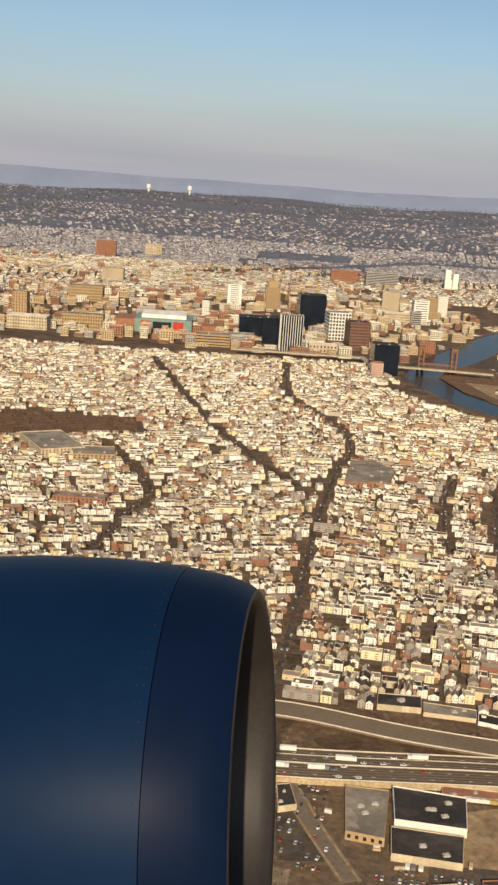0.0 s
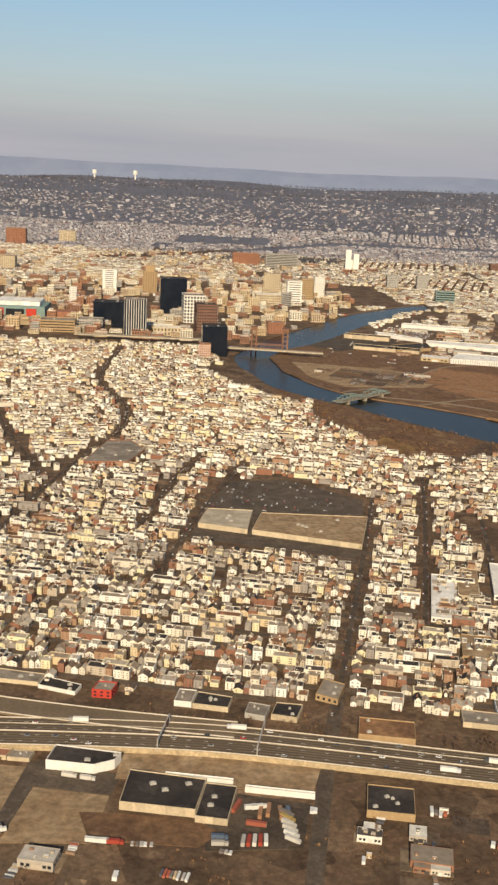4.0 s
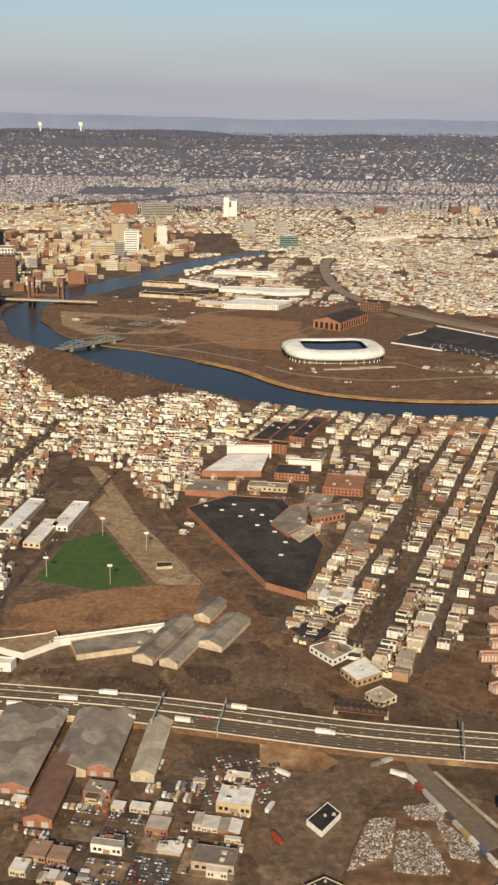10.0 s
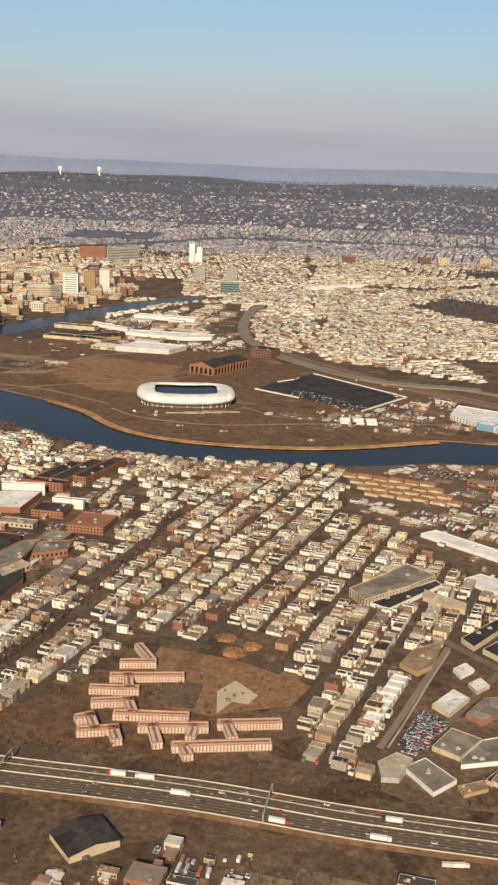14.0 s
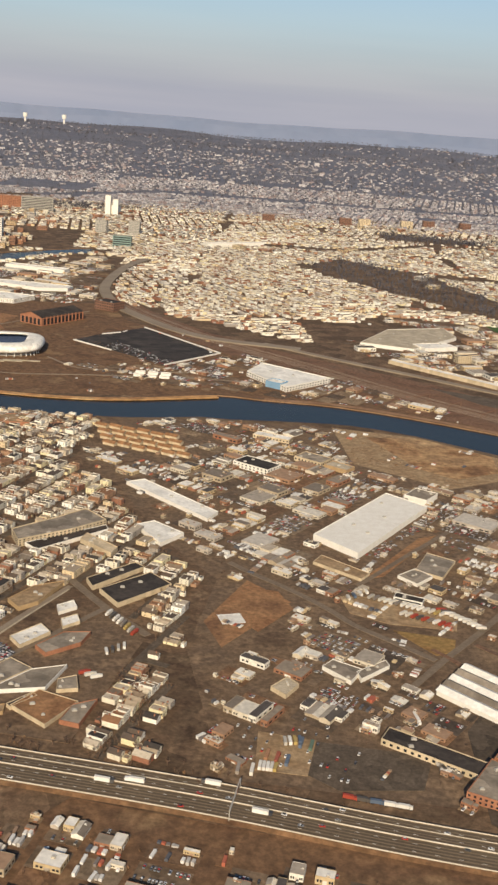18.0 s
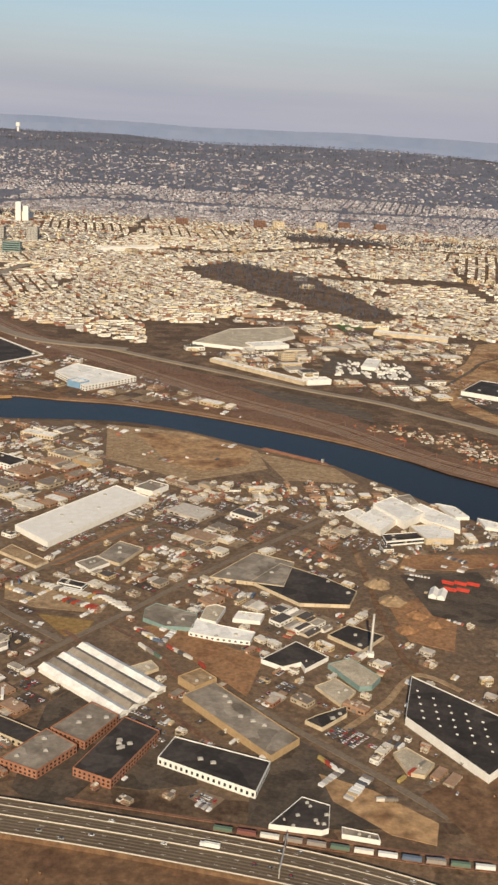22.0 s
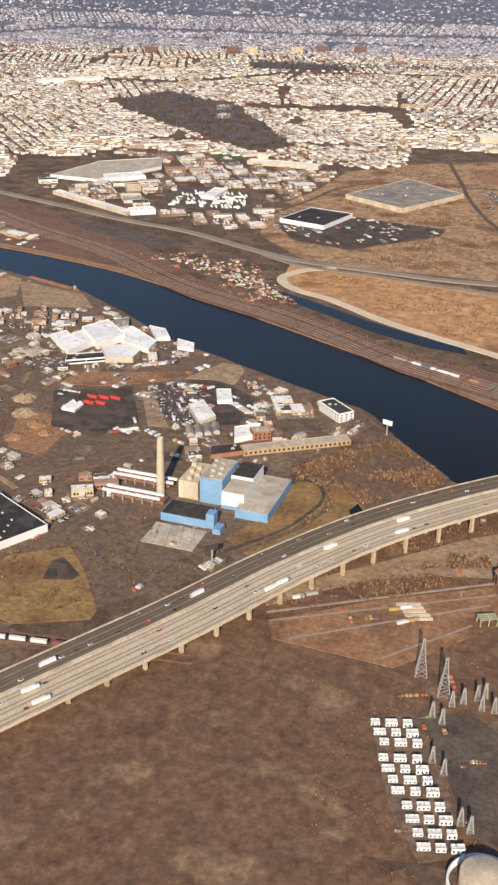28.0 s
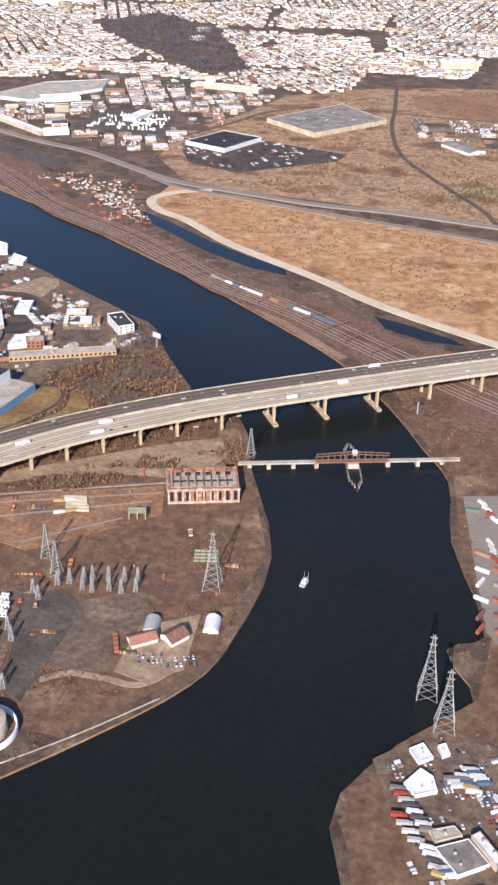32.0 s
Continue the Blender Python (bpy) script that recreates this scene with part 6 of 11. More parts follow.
building("warehouse", "black-roofed warehouse with yellow walls", [(267, 945), (304, 971), (304, 940), (269, 915)], 3.0, M_OCHRE, M_TAR, category="warehouse", units=2)
building("warehouse", "narrow white warehouse by the upper river", [(261, 1032), (302, 999), (303, 987), (262, 1016)], 3.0, M_WHITE, M_PALEROOF, category="warehouse", units=2)
building("hall", "pale-roofed hall on the near river bank", [(428, 484), (428, 500), (466, 508), (466, 490)], 2.4, M_BRICK, M_SAND, category="hall", units=2)
building("hall", "black-roofed hall on the near river bank", [(478, 482), (477, 492), (492, 499), (494, 489)], 2.4, M_BRICK, M_TAR, category="hall", units=2)
building("brick_block", "plain brick block beside the railway", rect(445, 880, 22, 16, -30), 8, M_BROWNBRICK, M_TAR, floors=3, bay=2.6)


# ---- bridges ----
# the turnpike on tall piers over the river: two decks side by side
TP_MID = [(838, 90), (865, 117), (893, 145), (921, 176), (953, 206), (991, 233), (1049, 267), (1114, 304), (1250, 373)]
TP_N, TP_S = beside(TP_MID, 4.9), beside(TP_MID, -6.5)
for pts, w, label in ((TP_N, 9.4, "far carriageway of the turnpike bridge, brown asphalt"), (TP_S, 12.4, "near carriageway of the turnpike bridge, pale concrete")):
    zs = [3.0, 4.5, 6.0, 7.2, 8.2, 9.0, 9.6, 9.6, 8.5]
    top = strip("turnpike_bridge", pts, w, zs, M_DECK if w > 10 else M_FREEWAY, label, thick=0.9, category="bridge", kind="")
    line = smooth_line(pts, 6)
    hs = list(np.interp(np.linspace(0, 1, len(line)), np.linspace(0, 1, len(zs)), zs))
    for off in (w / 2 - 0.15, -w / 2 + 0.15):
        strip("parapet", beside(line, off), 0.3, [h + 0.45 for h in hs], M_CONCRETE, "pale concrete parapet", thick=0.45, n=1, parent=top)
    for off in (w / 6, -w / 6):
        p = Pile()
        for k in range(len(line) - 1):
            a, b = Vector(line[k]), Vector(line[k + 1])
            d = (b - a).normalized()
            for j in range(3):
                q = a.lerp(b, (j + 0.3) / 3) + Vector((-d.y, d.x)) * off
                p.box(q.x, q.y, np.interp((k + j / 3) / len(line), np.linspace(0, 1, len(hs)), hs), 1.1, 0.12, 0.03, math.degrees(math.atan2(d.y, d.x)))
        child("lane_marking", p.done("lane_marking", M_WHITE), top)
    for k, off in enumerate((-0.4, -0.27, -0.06, 0.07, 0.28, 0.4)):
        strip("lane", beside(line, off * w), 0.8, [h + 0.006 + 0.0005 * k for h in hs], M_LANE if w < 10 else M_DECKLANE, "darker worn wheel track", thick=0.02, n=1, parent=top)
    for k in range(5, len(line) - 2, 2 if w > 10 else 3):
        (x, y), (x2, y2) = line[k], line[k + 1]
        d = Vector((x2 - x, y2 - y)).normalized()
        a = math.degrees(math.atan2(d.y, d.x))
        p = Pile()
        for s in (-0.3, 0.3):
            p.box(x - d.y * w * s, y + d.x * w * s, -2.4, 1.0, 1.3, hs[k] + 1.6, a)
        p.box(x, y, hs[k] - 1.6, 1.2, w * 0.92, 0.8, a)
        if inside(RIVER, [x], [y])[0]:
            p.box(x, y, -2.4, 2.0, w * 1.1, 2.6, a)
        child("pier", p.done("pier", M_WALLSTONE), top)

# the swing bridge, open beside its long timber fender
swing = thing("swing_bridge", 1060, 214, 0, "rusty railway swing bridge on low piers across the river", "bridge")
for x0, x1, m, nm in ((-42, -14, M_CONCRETE, "approach_span"), (13, 40, M_CONCRETE, "approach_span")):
    child(nm, mesh(nm, *prism([(x0, x0 * 0.26 - 1.1), (x1, x1 * 0.26 - 1.1), (x1, x1 * 0.26 + 1.1), (x0, x0 * 0.26 + 1.1)], 1.2, 1.8), m), swing, "pale concrete approach span")
p = Pile()
for s in (-1.0, 1.0):
    for k in range(12):
        x = -13.5 + k * 2.25
        y = x * 0.26 + s
        rise = 2.4 + 1.0 * (1 - abs(k - 5.5) / 6)
        p.box(x, y, 1.6, 0.25, 0.25, rise)
        for zz in (1.6, 1.6 + rise):
            p.box(x + 1.1, y + 0.29, zz, 2.35, 0.28, 0.3, 14.6)
child("truss", p.done("truss", M_RUST), swing, "rusty steel truss")
child("deck", mesh("deck", *prism([(-13.5, -4.6), (13, 2.3), (13, 4.5), (-13.5, -2.4)], 1.3, 1.6), M_RUST), swing)
for x in (-38, -31, -22, -13.5, 0, 13, 24, 33):
    p = Pile()
    p.box(x, x * 0.26, -2.4, 1.5 if x else 4.0, 2.6 if x else 4.0, 3.7, 15)
    child("pier", p.done("pier", M_CONCRETE), swing)
p = Pile()
p.box(0.5, 0.2, 4.4, 1.8, 1.6, 1.5, 15)
child("control_cabin", p.done("control_cabin", M_WHITE), swing, "white control cabin")
fender = thing("fender_pier", 1060, 214, 0, "long pointed grey timber fender in the river", "fender")
for sgn in (-1, 1):
    p = Pile()
    for k in range(17):
        t = k / 16
        y = -17 + 34 * t
        wdt = 2.4 * min(1, (0.5 - abs(t - 0.5)) * 5)
        p.box(sgn * wdt - y * 0.2, y, -2.4, 0.45, 2.3, 2.6, 12)
    child("timber_wall", p.done("timber_wall", M_GREYROOF), fender)

# the vertical-lift railway bridge at the centre, with the viaduct leading to it
lift = thing("lift_bridge", 140, 880, 0, "brown steel lift bridge with two tall towers", "bridge")
child("viaduct", mesh("viaduct", *prism([(-160, 40), (-46, 41), (-40, 5), (60, -6), (60, -11), (-44, -1), (-50, 34), (-160, 34)], 3.4, 4.6), M_CONCRETE), lift, "long cream viaduct")
for tx, ty in ((0, 6), (27, 1)):
    p = Pile()
    for a, b in ((-2, -3), (2, -3), (2, 3), (-2, 3)):
        p.box(tx + a, ty + b, -2, 1.3, 1.3, 24)
    for z in range(3, 22, 4):
        p.box(tx, ty - 3, z, 4.4, 0.5, 0.5)
        p.box(tx, ty + 3, z, 4.4, 0.5, 0.5)
    p.box(tx, ty, 20, 5.5, 7.5, 2.6)
    child("lift_tower", p.done("lift_tower", M_RUST), lift, "brown lattice tower")
p = Pile()
for s in (-3, 3):
    for z in (4.2, 8.0):
        p.box(12.5, -1 + s, z, 26, 0.6, 0.6, -4)
    for k in range(10):
        p.box(1 + k * 2.6, -0.2 + s - k * 0.18, 4.2, 0.4, 0.4, 4)
child("lift_span", p.done("lift_span", M_RUST), lift, "brown truss span")
# the teal road bridge
teal = thing("arch_bridge", 219, 703, 0, "pale teal steel road bridge with low arches", "bridge")
for s in (-2.0, 2.0):
    p = Pile()
    for k in range(14):
        t = k / 13
        x, y = -19 + 38 * t, -22 + 42 * t
        z = 2 + 3.0 * abs(math.sin(t * math.pi * 2))
        p.box(x + s, y - s, 1.8, 0.35, 0.35, z - 1.4)
        p.box(x + s, y - s, z, 4.6, 0.5, 0.5, 48)
    child("arch", p.done("arch", M_TEAL), teal)
child("deck", mesh("deck", *prism([(-23, -20), (-17, -25), (21, 17), (15, 22)], 1.4, 2.0), M_ROAD), teal, "pale road deck")
for t in (0.15, 0.5, 0.85):
    child("pier", mesh("pier", *prism(rect(-19 + 38 * t, -22 + 42 * t, 1.6, 7, 48), -2, 1.5), M_CONCRETE), teal)

# ---- waste-to-energy plant ----
plant = thing("power_plant", 900, 230, 0, "blue and white waste-to-energy plant with a tall stack", "power plant")
A = -13


def plant_box(nm, x, y, w, d, z0, z1, m, label=""):
    child(nm, mesh(nm, *prism(rect(x - 900, y - 230, w, d, A), z0, z1), m), plant, label)


plant_box("tipping_hall", 912, 233, 13, 31, -0.2, 3.6, M_BLUE, "low blue hall")
plant_box("tipping_hall_roof", 912, 233, 12.6, 30.6, 3.6, 3.75, M_CONCRETE, "beige gravel roof")
plant_box("bunker_hall", 902, 231, 9, 12, -0.2, 7.0, M_WHITE, "white hall")
plant_box("bunker_hall_base", 902, 230.8, 9.3, 12, -0.2, 1.5, M_BLUE, "blue plinth")
plant_box("crane_hall", 904.5, 243, 9, 13, -0.2, 8.4, M_WHITE, "white hall with a black roof")
plant_box("crane_hall_roof", 904.5, 243, 8.6, 12.6, 8.4, 8.6, M_TAR, "black roof")
plant_box("bunker_roof", 902, 231, 8.6, 11.6, 7.0, 7.2, M_CONCRETE, "beige roof")
plant_box("boiler_house", 894, 238, 9, 19, -0.2, 10.5, M_BLUE, "tall blue boiler house")
plant_box("boiler_roof", 894, 238, 8.4, 18, 10.5, 10.8, M_CONCRETE, "beige roof with plant")
plant_box("filter_house", 884.5, 240, 8, 17, -0.2, 7.5, M_CREAM, "cream filter building")
plant_box("turbine_hall", 885, 217, 18, 11, -0.2, 3.2, M_BLUE, "low blue turbine hall")
plant_box("turbine_roof", 885, 217, 17.4, 10.4, 3.2, 3.35, M_TAR, "dark roof")
plant_box("stair_tower", 894.5, 211.5, 3.2, 4, -0.2, 6.0, M_BLUE, "blue stair tower")
plant_box("annex", 897.5, 208, 3, 5, -0.2, 2.2, M_BLUE)
for k in range(7):
    plant_box("roof_unit", 893 + (k % 2) * 3 - 1, 231 + k * 2.3, 1.6, 1.2, 10.7, 11.6, M_CONCRETE)
for k in range(5):
    plant_box("roof_unit", 884 + (k % 2) * 2.6 - 1, 234 + k * 3, 1.8, 1.5, 7.4, 8.8, M_CREAM)
for k, (y, ln) in enumerate(((245, 26), (241.5, 26), (231, 24), (227.5, 24))):
    plant_box("duct", 864 - k, y, ln, 1.0, 2.2, 3.0, M_PALEROOF, "pale cooling duct")
    for j in range(6):
        plant_box("duct_frame", 853 - k + j * 4, y + j * -0.9 + 1, 0.3, 1.2, -0.2, 2.3, M_STEEL)
for y in (243, 229):
    plant_box("condenser", 863, y, 24, 4.5, 0.6, 2.0, M_RUST, "brown air condenser block")
stack = Pile()
n = 16
rings = [[(math.cos(2 * math.pi * k / n) * r - 29, math.sin(2 * math.pi * k / n) * r + 6, z) for k in range(n)] for r, z in ((1.75, -0.3), (1.5, 12), (1.25, 23.0), (1.25, 23.3), (0.9, 23.3), (0.9, 21.5))]
child("stack", loft("stack", rings, M_CREAM), plant, "tall cream concrete stack")
child("switchyard_pad", mesh("switchyard_pad", *prism(rect(-18, -28, 20, 15, A), 0.05, 0.3), M_CONCRETE), plant, "pale concrete switchyard pad")
for k in range(12):
    p = Pile()
    x, y = -25 + (k % 4) * 4.6, -32 + (k // 4) * 4.0
    p.box(x, y, 0.2, 0.18, 0.18, 2.2)
    p.box(x, y, 2.2, 2.0, 0.16, 0.16, A)
    child("switch_frame", p.done("switch_frame", M_STEEL), plant)

# ---- works and warehouses, one by one ----
Q = building
Q("warehouse", "vast white-roofed warehouse with cream walls", [(627, 352), (646, 334), (683, 402), (664, 417)], 3.0, M_WHITE, M_WHITE, category="warehouse", units=4)
Q("warehouse", "grey annexe behind the white warehouse", rect(682, 420, 14, 12, 60), 3.0, M_WHITE, M_GREYROOF, category="warehouse")
Q("factory", "works with a dark ridged roof and white walls", rect(598, 448, 22, 13, -32), 3.4, M_WHITE, M_TAR, category="factory", floors=2, bay=2.2)
Q("factory", "grey-blue roofed works beside a tan shed", rect(628, 468, 17, 12, -32), 2.8, M_CREAM, M_GREYROOF, category="factory", floors=1, bay=2)
Q("factory", "low tan works by the river road", rect(642, 458, 14, 9, -32), 2.4, M_OCHRE, M_CONCRETE, category="factory")
Q("factory", "factory with white parapet and blue-grey roof", rect(605, 505, 22, 8, -18), 2.4, M_CREAM, M_PALEROOF, category="factory", floors=1, bay=2)
Q("depot", "dark long depot with cream wall bays", [(646, 190), (649, 197), (688, 176), (684, 169)], 2.2, M_CREAM, M_TAR, category="depot", floors=1, bay=2.2)
for k in range(5):
    gabled("striped_shed", "long parallel shed of a pale ridged works", 684 + k * 2.6, 211 + k * 4.2, 4.6, 42, 1.9, 49, M_WHITE, M_GREYROOF if k % 2 else M_PALEROOF, "shed", rise=0.9, doors=1)
Q("brick_works", "red brick works with a grey roof", [(668, 165), (680, 160), (689, 175), (678, 183)], 3.2, M_BRICK, M_GREYROOF, category="works", floors=2, bay=1.6, units=3)
Q("brick_works", "second brick works behind the first", [(679, 184), (691, 177), (699, 194), (689, 201)], 3.0, M_BRICK, M_GREYROOF, category="works", floors=2, bay=1.6, units=3)
Q("brick_works", "black sawtooth-roofed brick works", [(690, 163), (702, 158), (713, 186), (701, 193)], 3.2, M_BRICK, M_TAR, category="works", floors=2, bay=1.6, units=5)
Q("works", "long dark-roofed works with white wall bays", [(714, 172), (718, 184), (748, 174), (744, 158)], 2.8, M_WHITE, M_TAR, category="works", floors=1, bay=1.8)
Q("works", "long tan-walled works along the railway curve", [(718, 210), (748, 177), (757, 188), (728, 220)], 2.8, M_OCHRE, M_GREYROOF, category="works", units=5)
Q("works", "tan works with a pale pitched roof", rect(722, 222, 9, 10, -45), 3.0, M_OCHRE, M_SAND, category="works")
Q("warehouse", "long black-roofed warehouse dotted with white skylights", [(792, 205), (797, 233), (836, 199), (814, 174)], 3.2, M_WHITE, M_TAR, category="warehouse", units=0)
for k in range(34):
    u, w = (k % 7 + 0.6) / 7.6, (k // 7 + 0.6) / 5.4
    sk = Pile()
    x = 795 + (836 - 795) * u * 0.9 + 0 * w
    y = (205 + 24 * w) + (199 - 233) * u * (0.3 + 0.7 * w) + (174 - 205) * u * (1 - w) * 0.75
    if inside([(794, 206), (798, 229), (832, 199), (814, 177)], [x], [y])[0]:
        sk.box(0, 0, 0, 0.8, 0.5, 0.3, -40)
        tagged(new("skylight", sk.done("skylight", M_WHITE)), "small white rooflight on the black warehouse roof", "skylight", "skylights").location = (x, y, 2.95)
for dx in (0, 3.4):
    gabled("white_tent", "white arched fabric storage tent", 815 + dx, 311 - dx * 0.3, 3.2, 8, 1.4, -15, M_WHITE, M_PALEROOF, "tent", rise=1.1)
for k in range(5):
    gabled("red_container", "bright red tank trailer in the yard", 823 + (k % 3) * 5.5, 324 - (k // 3) * 7, 1.2, 5.0, 1.2, 70, M_RED, M_RED, "trailer", rise=0.2)
Q("warehouse", "dark building with white end wall by the river", rect(937, 322, 8, 17, 35), 4.6, M_WHITE, M_TAR, category="warehouse", floors=3, bay=2)
Q("works", "long brick range behind the plant", rect(921, 284, 48, 6, 22), 2.6, M_OCHRE, M_CONCRETE, category="works", floors=1, bay=2)
Q("works", "brick block of the long range", rect(905, 292, 8, 6, 22), 4.0, M_BRICK, M_CONCRETE, category="works", floors=2, bay=1.6)
for k in range(4):
    gabled("grey_shed", "grey barrel-roofed steel storage shed", 874 + k * 3.6, 292 + k * 1.5, 3.0, 9, 1.5, 12, M_GREY, M_GREYROOF, "shed", rise=0.9)
Q("works", "white low depot in a lorry park", rect(884, 333, 7, 14, 10), 2.2, M_WHITE, M_PALEROOF, category="works")
# thin chimney
ch = thing("chimney", 784, 252, 0, "thin pale steel chimney beside the green works", "chimney")
child("shaft", loft("shaft", [[(math.cos(2 * math.pi * k / 10) * r, math.sin(2 * math.pi * k / 10) * r, z) for k in range(10)] for r, z in ((0.6, -0.2), (0.45, 17), (0.3, 17), (0.3, 16.5))], M_STEEL), ch)
child("base", mesh("base", *prism(rect(0, 0, 2.5, 2.5), -0.2, 1.5), M_WHITE), ch)

# --- north bank works ---
Q("warehouse", "vast grey flat-roofed warehouse with pale walls", [(931, 775), (977, 732), (1030, 796), (986, 850)], 4, M_CREAM, M_GREYROOF, category="warehouse", units=6)
Q("warehouse", "solar-roofed store with white walls", [(883, 682), (917, 665), (938, 708), (905, 723)], 3.5, M_WHITE, M_TAR, category="warehouse", units=3)
Q("warehouse", "large pale grey warehouse among yards", [(670.7, 805.1), (699.2, 876), (753.3, 906), (759.6, 863.5), (714.9, 794.3)], 3, M_WHITE, M_CONCRETE, category="warehouse", units=6)
Q("warehouse", "white sheds before the pale grey warehouse", rect(735, 815, 34, 18, 30), 3.5, M_WHITE, M_PALEROOF, category="warehouse")
Q("warehouse", "long thin pale warehouse beside the railway", [(690, 742), (765, 680), (769, 686), (694, 749)], 3, M_CREAM, M_PALEROOF, category="warehouse")
Q("warehouse", "white works with a blue wing on the bank", [(582, 659), (592, 690), (642, 658), (611, 620)], 4, M_WHITE, M_PALEROOF, category="works", floors=2, bay=3)
Q("warehouse", "blue block of the riverbank works", rect(604, 633, 12, 10, -30), 4.6, M_BLUE, M_PALEROOF, category="works")
Q("warehouse", "long white factory far across the houses", [(490, 1412), (566, 1474), (558, 1486), (482, 1424)], 6, M_WHITE, M_PALEROOF, category="factory")
Q("shed", "long white roofed shed by the upper river", rect(330, 1085, 70, 14, -12), 4, M_WHITE, M_PALEROOF, category="shed")
Q("shed", "dark roofed long shed on the north bank", rect(262, 930, 60, 16, -14), 3, M_CREAM, M_TAR, category="shed")
Q("hall", "pale hall with a dark roof on the north bank", rect(250, 995, 44, 12, -14), 4, M_CREAM, M_TAR, category="hall")
for k in range(6):
    Q("store_unit", "white low storage unit in a row", rect(508 + (k % 3) * 9, 632 + (k // 3) * 9, 7, 4, 4), 1.6, M_WHITE, M_PALEROOF, category="store", units=0, group="storage units by the river")
Q("purple_store", "pale pink-walled store by the causeway", rect(775, 690, 20, 10, 24), 4, M_WHITE, M_PALEROOF, category="store")
Q("yellow_block", "yellow block beside the truck yard", rect(752, 770, 12, 8, 20), 6, M_CREAM, M_GREYROOF, category="works", floors=3, bay=2)
Q("factory", "cream long factory on the marsh edge", rect(870, 905, 70, 14, -12), 3.5, M_CREAM, M_PALEROOF, category="factory")
Q("cold_store", "cream store block in the far houses", rect(1085, 1080, 40, 22, 10), 8, M_CREAM, M_PALEROOF, category="store")
for x, y in ((560, 1880), (700, 1930), (735, 1935), (815, 1960), (860, 2000), (930, 2010)):
    Q("apartment_block", "brick and cream apartment slab on the far slope", rect(x, y, 22, 12, 4), 13, M_BROWNBRICK if x % 2 == 0 else M_CREAM, M_GREYROOF, floors=6, bay=3, fill=0.4, category="apartments", z=float(ground_z(x, y)))
# lorry park of white trailers beyond the causeway
tr = []
r5 = np.random.default_rng(21)
for k in range(90):
    tr.append((792 + r5.uniform(0, 58), 722 + r5.uniform(0, 55), 0.1, 18 + 90 * (k % 7 == 0), 1.2, 5.2, 1.3))
sheet("lorry_park", [(778, 724), (788, 798), (852, 778), (860, 702)], 0.08, M_ASPHALT, "grey lorry park", "lorry park")
crowd("parked_trailers", plain(flat_house()), tr, [M_WHITE, M_PALEROOF], "rows of parked white trailers", "trailers")
building("warehouse", "white dock shed of the lorry park", rect(822, 765, 12, 34, -12), 3, M_WHITE, M_PALEROOF, category="warehouse")


# ---- the brick factory quarter and the yards along the freeway ----
Q("factory", "vast black-roofed factory with a brick and white edge", [(310, 360), (328, 376), (351, 373), (366, 320), (357, 274), (343, 283)], 2.6, M_BRICK, M_TAR, category="factory", units=0)
for k in range(13):
    x, y = ((318, 362), (325, 357), (330, 364), (333, 350), (338, 358), (342, 352), (340, 340), (346, 345), (347, 333), (352, 338), (351, 322), (356, 327), (349, 309))[k]
    sk = Pile()
    sk.box(0, 0, 0, 1.7, 0.9, 0.35, -8)
    tagged(new("skylight", sk.done("skylight", M_WHITE)), "white rooflight on the black factory roof", "skylight", "factory skylights").location = (x, y, 2.35)
Q("factory", "grey-roofed brick factory wing", rect(320, 388, 22, 16, -10), 2.6, M_BRICK, M_GREYROOF, category="factory")
Q("factory", "cream stucco tower of the works", rect(329, 385, 3.4, 3.4, -10), 5.5, M_CREAM, M_CREAM, category="tower", units=1)
Q("factory", "pale-roofed factory with a white back wall", [(314, 408), (326, 436), (346, 437), (342, 409)], 3.0, M_BRICK, M_PALEROOF, category="factory")
Q("factory", "tall white wall block behind the pale roof", rect(336, 440, 22, 3, 2), 6.0, M_WHITE, M_GREYROOF, category="factory", units=0)
Q("factory", "tan long works beside the black roof", rect(345, 392, 18, 7, -8), 2.4, M_CREAM, M_GREYROOF, category="works", floors=1, bay=2)
Q("factory", "brick mill with a black roof", rect(357, 412, 16, 14, -8), 3.4, M_BRICK, M_TAR, category="mill", floors=2, bay=1.6)
Q("factory", "white stair block of the brick mill", rect(363, 422, 16, 3, -8), 5.0, M_WHITE, M_TAR, category="mill", units=0)
Q("factory", "red brick mill range with windows", rect(380, 395, 18, 20, -10), 3.6, M_BRICK, M_BRICK, category="mill", floors=2, bay=1.6, units=3)
Q("factory", "grey-roofed mill with brick walls", rect(366, 368, 12, 22, -12), 3.0, M_BRICK, M_GREYROOF, category="mill", floors=2, bay=1.6)
for k in range(3):
    Q("mill", "long red brick mill wing with rows of windows", rect(346 + k * 11, 470 + k * 6, 8, 44, -20), 4.6, M_BRICK, M_TAR, category="mill", floors=4, bay=1.8, fill=0.5)
Q("mill", "red brick mill front with rows of windows", rect(344, 452, 24, 7, -14), 4.8, M_BRICK, M_TAR, category="mill", floors=4, bay=1.8, fill=0.5)
Q("shop", "plaza store with a wide tan roof", [(143, 396), (147, 421), (196, 422), (190, 383)], 2.4, M_CREAM, M_SAND, category="store", units=5)
Q("shop", "second plaza store with a pale roof", [(119, 402), (122, 424), (143, 424), (141, 396)], 2.4, M_CREAM, M_CONCRETE, category="store", units=3)
Q("brick_block", "red brick school block", [(54, 490), (77, 494), (83, 521), (73, 540), (60, 537)], 3.6, M_BRICK, M_GREYROOF, category="school", floors=3, bay=2)
